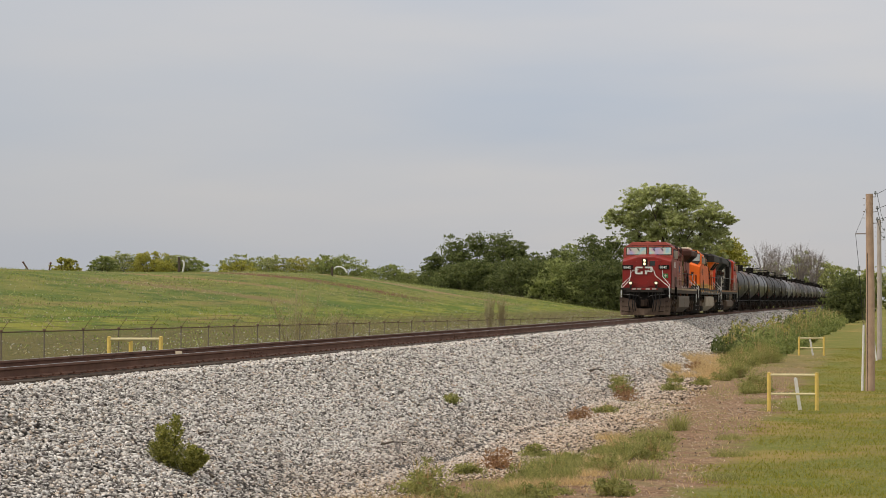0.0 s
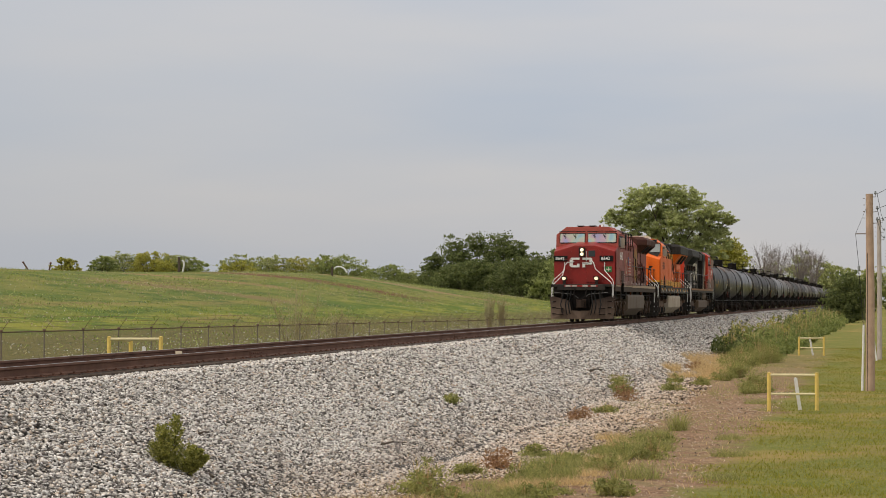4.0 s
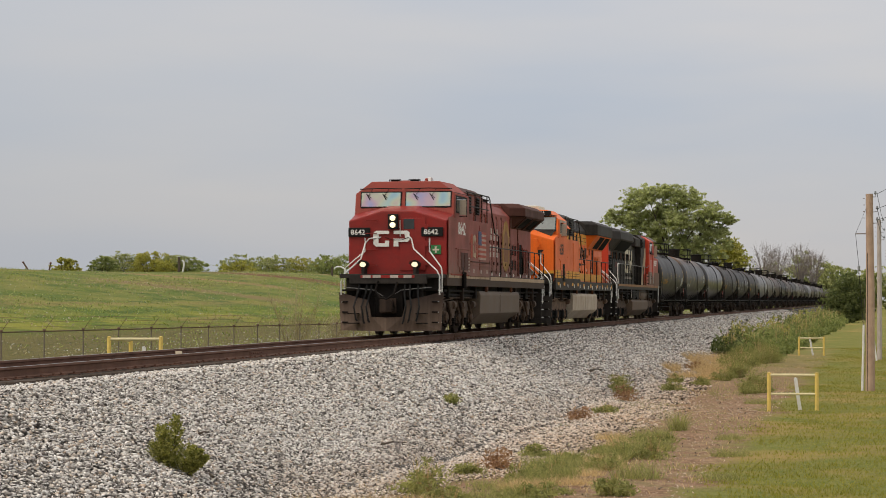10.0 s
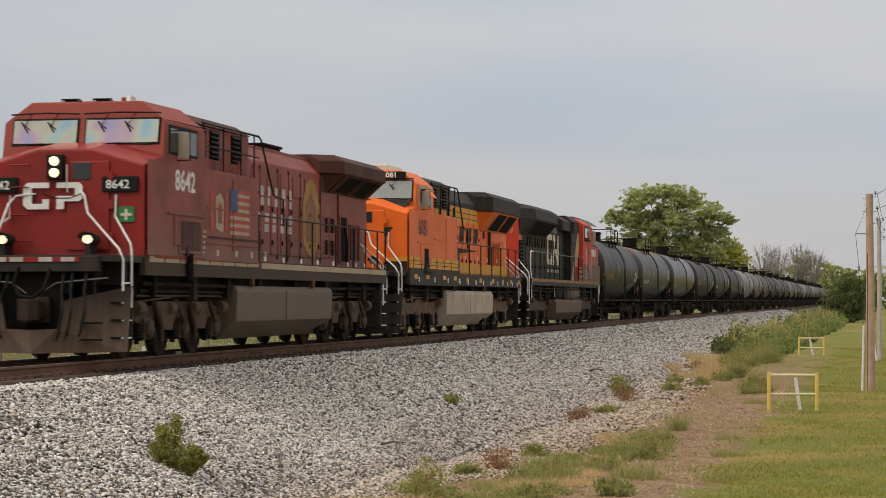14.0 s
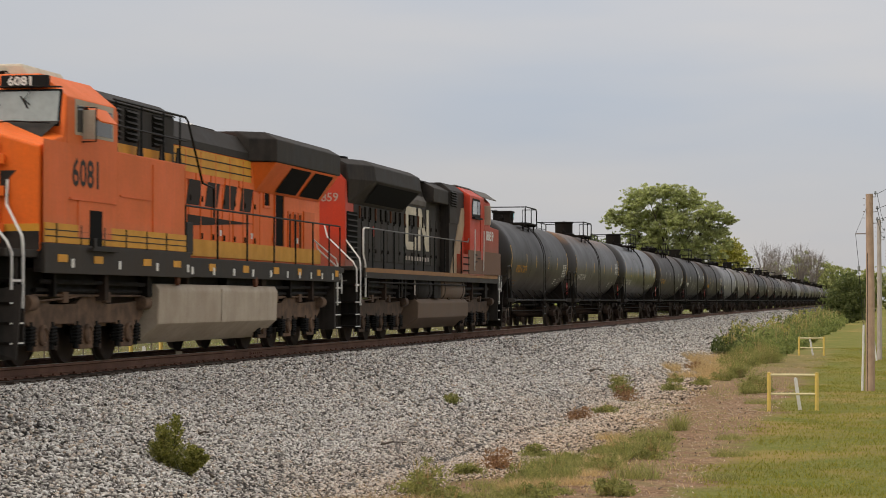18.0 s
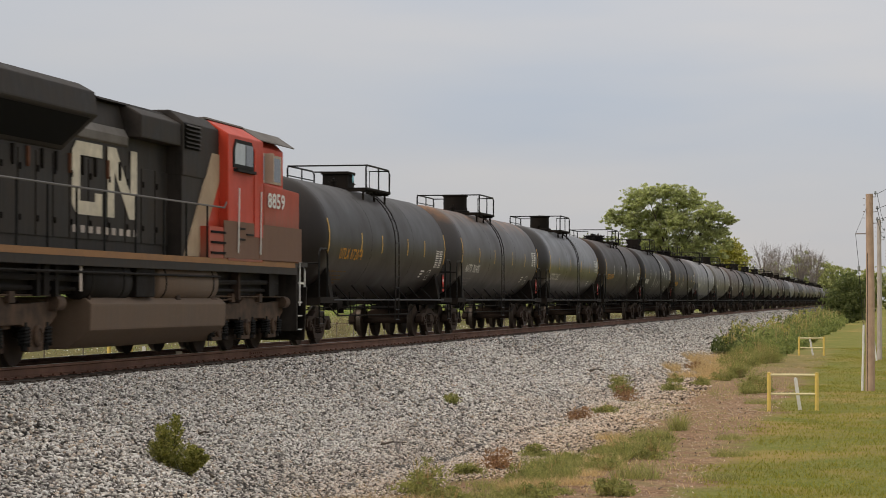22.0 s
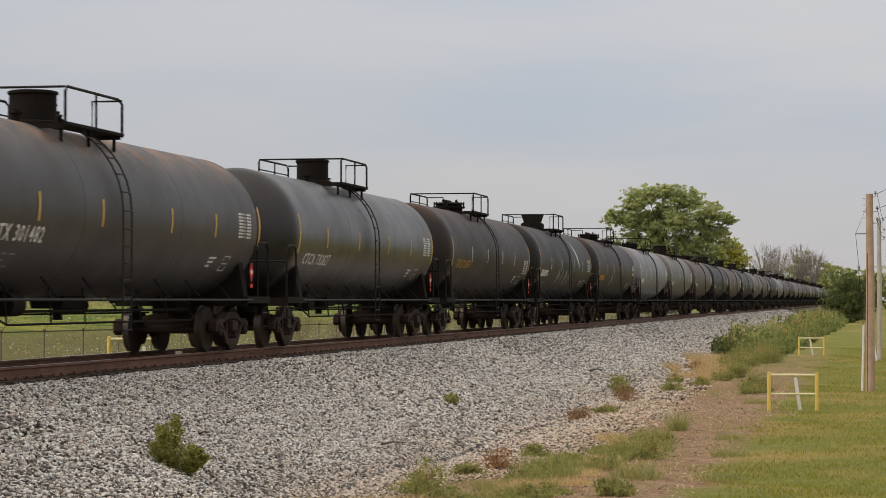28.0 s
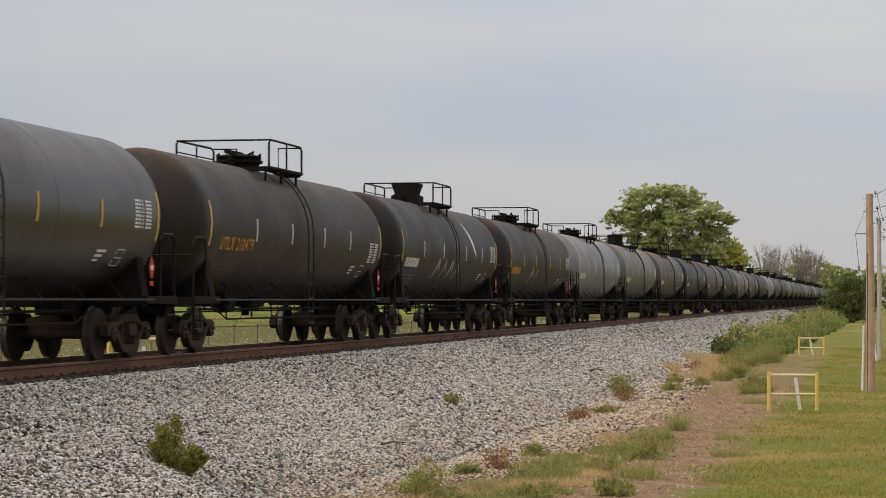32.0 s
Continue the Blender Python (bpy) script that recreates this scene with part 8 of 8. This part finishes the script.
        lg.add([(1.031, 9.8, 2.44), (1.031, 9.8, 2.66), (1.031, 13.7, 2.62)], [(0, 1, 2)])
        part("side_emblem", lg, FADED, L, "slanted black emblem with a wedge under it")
    fuel_tank(L, 7.1, 13.5 if red else 14.0, DUSTY if red else SILVER, "dust-brown fuel tank" if red else "pale grey fuel tank")
    lengthen(L, (0, 0.85, 1.45, 2.5, 4.65, 8.35, 14.5, 19.9, 20.35, 20.7, 22.0), (0, 0.9, 1.75, 2.85, 5.2, 9.0, 17.0 if red else 16.4, 21.2, 21.25, 21.4, 22.3), (0, 1.2, 1.40, 1.70, 2.2, 5.0), (0, 1.2, 1.48, 1.84, 2.25, 5.0))
    (red_details if red else orange_details)(L, bl, hood)
    loco_truck(L, 4.7, not red, TRUCKDARK if red else TRUCKPAINT)
    loco_truck(L, 17.6, not red, TRUCKDARK if red else TRUCKPAINT)
    return L


def rear_loco(y):
    """The black and red six-axle diesel that runs backwards, its cab towards the tank cars."""
    L = thing("locomotive", (TRACK, y, 0), "black diesel locomotive with a red cab, running cab last", "locomotive", "locomotives of the train")
    here, there = Matrix.Identity(4), Matrix.Translation((0, 23.2, 0)) @ Matrix.Rotation(math.pi, 4, "Z")
    part("side_sill", Shape().box(1.38, 1.50, 1.3, 21.0, 1.40, 1.66).box(-1.50, -1.38, 1.3, 21.0, 1.40, 1.66).box(-1.4, 1.4, 1.3, 21.0, 1.56, 1.62), BLACK, L, "side sill and walkway", 0.01)
    part("walkway_stripe", plate(Shape(), 1.502, 1.4, 20.9, 1.55, 1.66), OCHRE, L, "dusty ochre walkway stripe")
    part("main_frame", Shape().box(-0.6, 0.6, 0.6, 21.8, 1.15, 1.6), GREASE, L)
    underfloor(L, 1.6, 20.8)
    pilot(L, here, False)
    pilot(L, there, True, BLACK)
    end_rails(L, here, WHITERAIL)
    end_rails(L, there, WHITERAIL)
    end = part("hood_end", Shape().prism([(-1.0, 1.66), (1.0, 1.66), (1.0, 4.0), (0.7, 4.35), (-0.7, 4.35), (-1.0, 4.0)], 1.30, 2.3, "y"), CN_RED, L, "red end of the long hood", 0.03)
    part("end_number", front_text("8859", 0.32, 0.22, 1.292, 3.45, 0.95, 0.004), FLAGPALE, end)
    part("rear_headlight", Shape().box(-0.18, 0.18, 1.22, 1.31, 3.75, 3.95), RUBBER, end)
    hood = part("long_hood", Shape().prism([(-1.0, 1.66), (1.0, 1.66), (1.0, 3.98), (0.72, 4.3), (-0.72, 4.3), (-1.0, 3.98)], 2.3, 17.0, "y"), BLACK, L, bevel=0.03)
    louvres(L, 1.0, 1.45, 2.7, 1.9, 3.2, 9)
    doors(L, 1.0, 3.2, 15.6, 1.9, 3.35, 15, BLACK)
    rw = part("radiator_housing", Shape().rings([[(-w, yy, 4.04), (-w + 0.06, yy, 4.44), (-w + 0.34, yy, 4.60), (w - 0.34, yy, 4.60), (w - 0.06, yy, 4.44), (w, yy, 4.04), (1.02, yb, 3.42), (-1.02, yb, 3.42)] for w, yy, yb in ((1.06, 1.4, 1.6), (1.50, 2.75, 2.9), (1.50, 9.05, 8.6))]), BLACK, L, "flared radiator housing", 0.03)
    part("fan_shroud", Shape().prism([(-0.95, 4.30), (0.95, 4.30), (0.86, 4.56), (-0.86, 4.56)], 1.45, 9.3, "y"), BLACK, L, bevel=0.04)
    s = Shape().add([(1.46, 3.1, 3.98), (1.46, 8.7, 3.98), (1.08, 8.4, 3.50), (1.08, 3.1, 3.50)], [(0, 1, 2, 3)])
    s.v = [(x + 0.015, yy, z - 0.012) for x, yy, z in s.v]
    part("radiator_screen", s, LOUVRE, rw, "dark radiator screen")
    for a in (3.3, 5.4, 7.0):
        part("roof_fan", Shape().lathe([(0, 0.62), (0.14, 0.62), (0.15, 0.5), (0.12, 0.05)], (0, a, 4.60), "z", 18), GREASE, L, smooth=True)
    part("roof_hatch", Shape().box(-0.55, 0.55, 9.2, 12.4, 4.28, 4.46).box(-0.4, 0.4, 13.2, 14.6, 4.28, 4.52), GREASE, L, bevel=0.03)
    part("silencer", Shape().prism([(-1.0, 3.9), (1.0, 3.9), (0.85, 4.5), (-0.85, 4.5)], 9.4, 12.6, "y"), BLACK, L, bevel=0.05)
    part("blower_housing", Shape().prism([(-1.32, 3.3), (1.32, 3.3), (1.32, 4.36), (1.05, 4.60), (-1.05, 4.60), (-1.32, 4.36)], 13.9, 16.9, "y"), BLACK, L, bevel=0.03)
    louvres(L, 1.32, 14.0, 15.0, 3.84, 4.34, 6)
    for k in range(4):
        part("hood_rib", plate(Shape(), 1.0, 15.7 + 0.33 * k, 15.78 + 0.33 * k, 1.8, 3.3, 0.05), BLACK, L)
    # cab, towards the cars
    cab = part("cab", Shape().prism([(-1.52, 1.62), (1.52, 1.62), (1.52, 4.30), (1.05, 4.60), (-1.05, 4.60), (-1.52, 4.30)], 16.35, 19.3, "y"), CN_RED, L, "bright red cab", 0.03)
    part("cab_roof", Shape().prism([(-1.08, 4.605), (1.08, 4.605), (1.06, 4.645), (-1.06, 4.645)], 16.3, 19.4, "y"), ROOFGREY, cab, "grey cab roof")
    part("cab_visor", Shape().prism([(-1.42, 4.34), (-1.04, 4.60), (1.04, 4.60), (1.42, 4.34), (1.43, 4.36), (1.05, 4.63), (-1.05, 4.63), (-1.43, 4.36)], 19.3, 21.02, "y"), ROOFGREY, cab, "pale grey visor over the cab front")
    wf = part("side_window", Shape().prism([(16.66, 3.62), (18.4, 3.62), (18.4, 4.02), (18.22, 4.22), (16.84, 4.22), (16.66, 4.02)], 1.52, 1.535, "x"), RUBBER, cab, "black-framed cab window", 0.006)
    # pale glass colour stands in for a bright patch of light in this pane
    part("window_pane", Shape().prism([(16.78, 3.70), (17.62, 3.70), (17.62, 4.14), (16.9, 4.14), (16.78, 4.0)], 1.535, 1.54, "x"), PALEGLASS, wf)
    part("window_pane", Shape().box(1.535, 1.54, 17.70, 18.30, 3.70, 4.14), DARKGLASS, wf)
    part("cab_door", plate(Shape(), 1.522, 18.45, 19.22, 2.2, 4.1, 0.02), CN_RED, cab, "red cab door", 0.01)
    part("arm_rest", Shape().box(1.53, 1.62, 16.7, 18.3, 3.54, 3.60), RUBBER, cab)
    part("cab_front", Shape().prism([(-1.30, 3.3), (1.30, 3.3), (1.30, 4.24), (1.0, 4.56), (-1.0, 4.56), (-1.30, 4.24)], 19.3, 20.75, "y"), CN_RED, cab, "red front of the cab", 0.02)
    for a in (19.58, 20.12):
        f = part("front_window", Shape().box(1.30, 1.325, a, a + 0.5, 3.46, 4.12), SILVER, cab, "pale-framed cab window", 0.01)
        part("window_pane", Shape().box(1.325, 1.33, a + 0.06, a + 0.44, 3.52, 4.06), DARKGLASS, f)
    part("wind_deflector", Shape().box(1.52, 1.72, 19.4, 19.44, 3.42, 4.06), SILVER, cab, "pale wind deflector", 0.005)
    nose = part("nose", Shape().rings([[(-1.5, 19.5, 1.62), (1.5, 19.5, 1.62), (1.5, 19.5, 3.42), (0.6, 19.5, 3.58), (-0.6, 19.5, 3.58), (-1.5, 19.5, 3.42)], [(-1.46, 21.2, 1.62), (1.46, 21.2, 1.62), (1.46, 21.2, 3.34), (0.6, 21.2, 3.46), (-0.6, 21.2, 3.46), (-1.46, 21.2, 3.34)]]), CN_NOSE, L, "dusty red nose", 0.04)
    part("nose_side", plate(Shape(), 1.522, 16.0, 21.15, 1.68, 2.50, 0.012), DUST_RED, L, "dust-brown lower nose side")
    for k in range(3):
        part("nose_louvre", plate(Shape(), 1.534, 17.0 + 0.75 * (k % 2), 17.6 + 0.75 * (k % 2), 2.10 + 0.12 * k, 2.14 + 0.12 * k, 0.02), RUBBER, L)
    part("nose_seam", plate(Shape(), 1.534, 18.9, 18.94, 1.7, 3.3, 0.01), CN_NOSE, L)
    part("cab_number", side_text("8859", 0.46, 1.525, 19.60, 2.90, 0.85, 0.01), MARK_W, nose)
    part("cab_steps", Shape().box(1.1, 1.52, 15.0, 16.2, 1.66, 2.35), CN_RED, L)
    for z in (1.75, 1.98, 2.21):
        part("step", Shape().box(1.50, 1.545, 15.1, 16.1, z, z + 0.05), LOUVRE, L)
    part("cabinet", Shape().box(-1.30, 1.30, 13.9, 17.0, 1.66, 3.32), BLACK, L, "black equipment cabinet ahead of the cab", 0.02)
    st = Shape().prism([(14.0, 1.68), (14.9, 1.68), (16.34, 3.3), (16.34, 3.86), (15.85, 3.86)], 1.302, 1.34, "x")
    part("cream_stripe", st, TAN, L, "dusty cream slanting stripe by the cab")
    part("cab_corner", Shape().prism([(14.92, 1.68), (16.34, 1.68), (16.34, 3.28)], 1.302, 1.335, "x"), CN_RED, L)
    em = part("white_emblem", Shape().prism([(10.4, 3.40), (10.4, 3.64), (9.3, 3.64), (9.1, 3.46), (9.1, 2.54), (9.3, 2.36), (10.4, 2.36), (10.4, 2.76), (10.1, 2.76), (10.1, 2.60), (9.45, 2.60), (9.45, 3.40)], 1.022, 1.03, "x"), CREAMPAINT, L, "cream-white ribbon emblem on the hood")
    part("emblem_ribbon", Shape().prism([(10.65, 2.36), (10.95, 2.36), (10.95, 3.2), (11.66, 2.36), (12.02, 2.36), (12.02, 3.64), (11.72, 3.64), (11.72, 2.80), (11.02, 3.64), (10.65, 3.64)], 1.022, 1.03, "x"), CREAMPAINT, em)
    s = Shape()
    for k in range(9):
        s.box(1.022, 1.028, 9.15 + 0.34 * k, 9.32 + 0.34 * k, 2.02, 2.16)
    part("small_lettering", s, WORNWHITE, L)
    for yy in (16.96, 18.9):
        part("grab_rail", Shape().tube([(1.56, yy, 1.8), (1.58, yy, 3.2)], 0.018, 6), WHITERAIL, L)
    for x in (1.48, -1.48):
        rail = part("side_handrail", Shape().tube([(x, 1.9, 2.76), (x, 16.2, 2.76), (x, 16.9, 3.3), (x, 18.6, 3.3)], 0.020, 6), GREYRAIL, L, "grey handrail", smooth=True)
        part("rail_end", Shape().tube([(x, 1.5, 1.1), (x, 1.5, 1.75), (x, 1.25, 2.05), (x, 1.25, 2.70), (x, 1.4, 2.76), (x, 1.9, 2.76)], 0.024, 6), WHITERAIL, rail, "white end of the handrail", smooth=True)
        for k in range(11):
            part("handrail_post", Shape().tube([(x, 2.4 + 1.4 * k, 1.5), (x, 2.4 + 1.4 * k, 2.76)], 0.02, 6), BLACKRAIL, rail)
    for yy, ln, mat, label in ((8.6, 2.3, GREASE, "dark cylindrical air tank"), (12.1, 4.0, DUSTDARK, "dusty cylindrical air tank")):
        part("air_tank", Shape().lathe([(0, 0.08), (0.06, 0.20), (0.12, 0.23), (ln - 0.12, 0.23), (ln - 0.06, 0.20), (ln, 0.08)], (1.20, yy, 1.27), "y", 18), mat, L, label, smooth=True)
        for q in (yy + 0.4, yy + ln - 0.5):
            part("tank_strap", Shape().lathe([(0, 0.24), (0.06, 0.24)], (1.20, q, 1.27), "y", 18), GREASE, L)
    part("filter_box", Shape().box(1.0, 1.42, 11.0, 11.9, 1.08, 1.50), GREASE, L, bevel=0.02)
    part("hanging_label", plate(Shape(), 1.43, 8.3, 8.42, 1.15, 1.42, 0.01), WORNWHITE, L)
    ft = Shape().prism([(-1.42, 0.55), (-1.0, 0.24), (1.0, 0.24), (1.42, 0.55), (1.44, 0.98), (1.30, 1.08), (-1.30, 1.08), (-1.44, 0.98)], 8.9, 16.5, "y")
    part("fuel_tank", ft, DUSTDARK, L, "dust-brown fuel tank", 0.03)
    lengthen(L, (0, 1.3, 9.2, 12.0, 17.0, 19.5, 21.2, 22.4), (0, 1.6, 8.85, 12.05, 16.8, 18.9, 21.95, 23.2), (0, 1.0, 1.2, 1.40, 1.66, 2.3, 5.0), (0, 1.0, 1.25, 1.60, 1.86, 2.42, 5.0))
    # roof housing, rounded silencer shoulder, latches and hanging gear at their true stations
    part("duct_housing", Shape().prism([(-1.28, 3.93), (1.28, 3.93), (1.28, 4.34), (1.0, 4.50), (-1.0, 4.50), (-1.28, 4.34)], 11.56, 13.88, "y"), BLACK, L, bevel=0.03)
    part("duct_roof", Shape().prism([(-1.0, 4.50), (1.0, 4.50), (0.9, 4.56), (-0.9, 4.56)], 10.2, 14.4, "y"), GREASE, L, bevel=0.02)
    part("silencer_shoulder", Shape().prism([(0.98, 3.74), (1.05, 3.78), (1.06, 3.92), (0.98, 4.06), (0.80, 4.18), (0.6, 4.2)], 8.75, 11.52, "y"), ROOFGREY, L, "dusty grey rounded silencer cover", 0.02)
    for k in range(14):
        y0 = 3.0 + 0.62 * k
        part("latch", Shape().prism([(-0.04, 3.22), (-0.02, 3.14), (0.02, 3.14), (0.04, 3.22), (0.04, 3.46), (-0.04, 3.46)], 1.02, 1.06, "x"), RUSTVALVE if k % 3 == 0 else GREASE, L, place=(0, y0 + 0.04, 0))
    part("red_label", plate(Shape(), 1.028, 4.6, 4.72, 2.72, 2.98, 0.006), MARK_R, L)
    for yy in (6.4, 7.2):
        part("hanger", Shape().box(1.0, 1.34, yy, yy + 0.14, 1.1, 1.62), GREASE, L, bevel=0.01)
    part("deck_edge_pipe", Shape().tube([(1.46, 2.2, 1.5), (1.46, 15.8, 1.5)], 0.025, 6), GREASE, L)
    loco_truck(L, 4.7, True, TRUCKDARK)
    loco_truck(L, 18.6, True, TRUCKDARK)
    return L


TRAIN = [(road_loco(0, True), 0.0), (road_loco(0, False), 22.3), (rear_loco(0), 44.6)]
at = 67.88
SPECS = [dict(look_no=0, L=SHORT, tape="y", marks="UTLX 672074", mark_mat=MARK_O, top=3, full=True, turning=True, strips=(-3.8, -1.45, 1.75, 4.05), edge=(1.42, 1.55), fore=-0.13, word=(2.68, -0.50), panel=1, sticker=True),
         dict(look_no=5, tape="y", marks="NATX 301482", top=1, full=True, turning=True, strips=(-4.68, -1.78, 1.93, 4.69), edge=(1.40, 1.30), fore=-1.05, climb=-0.7, word=(2.4, -0.62)),
         dict(look_no=2, tape="y", marks="CTCX 732627", top=1, full=True, turning=True, strips=(-4.95, -1.68, 1.68, 4.58), edge=(1.6, 1.55), fore=-0.5, word=(2.3, -0.70)),
         dict(look_no=3, tape="w", ends=True, marks="UTLX 210479", mark_mat=MARK_O, top=0, full=True, turning=True, strips=(-4.22, -1.36, 1.56, 4.16), edge=(1.62, 1.60), fore=-0.4, word=(2.4, -0.50), panel=1),
         dict(look_no=1, tape="w", marks=None, top=2, full=True, turning=True, graffiti=4, ends=True, streak=True),
         dict(look_no=3, tape="y", marks=None, mark_mat=MARK_O, top=0, full=True, turning=True, graffiti=2),
         dict(look_no=4, tape="w", marks=None, top=0, full=True),
         dict(look_no=7, tape="w", top=1, full=True), dict(look_no=6, tape="w", top=0, full=True), dict(look_no=1, tape="w", top=2, full=True, graffiti=3)]
for k in range(41):
    spec = dict(SPECS[k]) if k < len(SPECS) else dict(look_no=(6, 0, 7, 6, 3, 4, 6, 1, 7, 5)[k % 10], tape="wy"[k % 3 == 0], top=k % 3, full=k < 14)
    TRAIN.append((tank_car(0, **spec), at))
    at += (17.18, 18.67, 18.3, 17.95)[k] if k < 4 else 18.2


# ---- what moves ----
def motions():
    for car, back in TRAIN:
        walk(car, [(t, Matrix.Translation((TRACK, FRONT + back - travelled(t), 0))) for t in range(0, 33, 2)])
    for wheel, r in TURNING:
        base = Matrix.Translation(wheel.matrix_basis.translation)
        walk(wheel, [(k / 15, base @ Matrix.Rotation(travelled(k / 15) / r, 4, "X")) for k in range(481)])


motions()
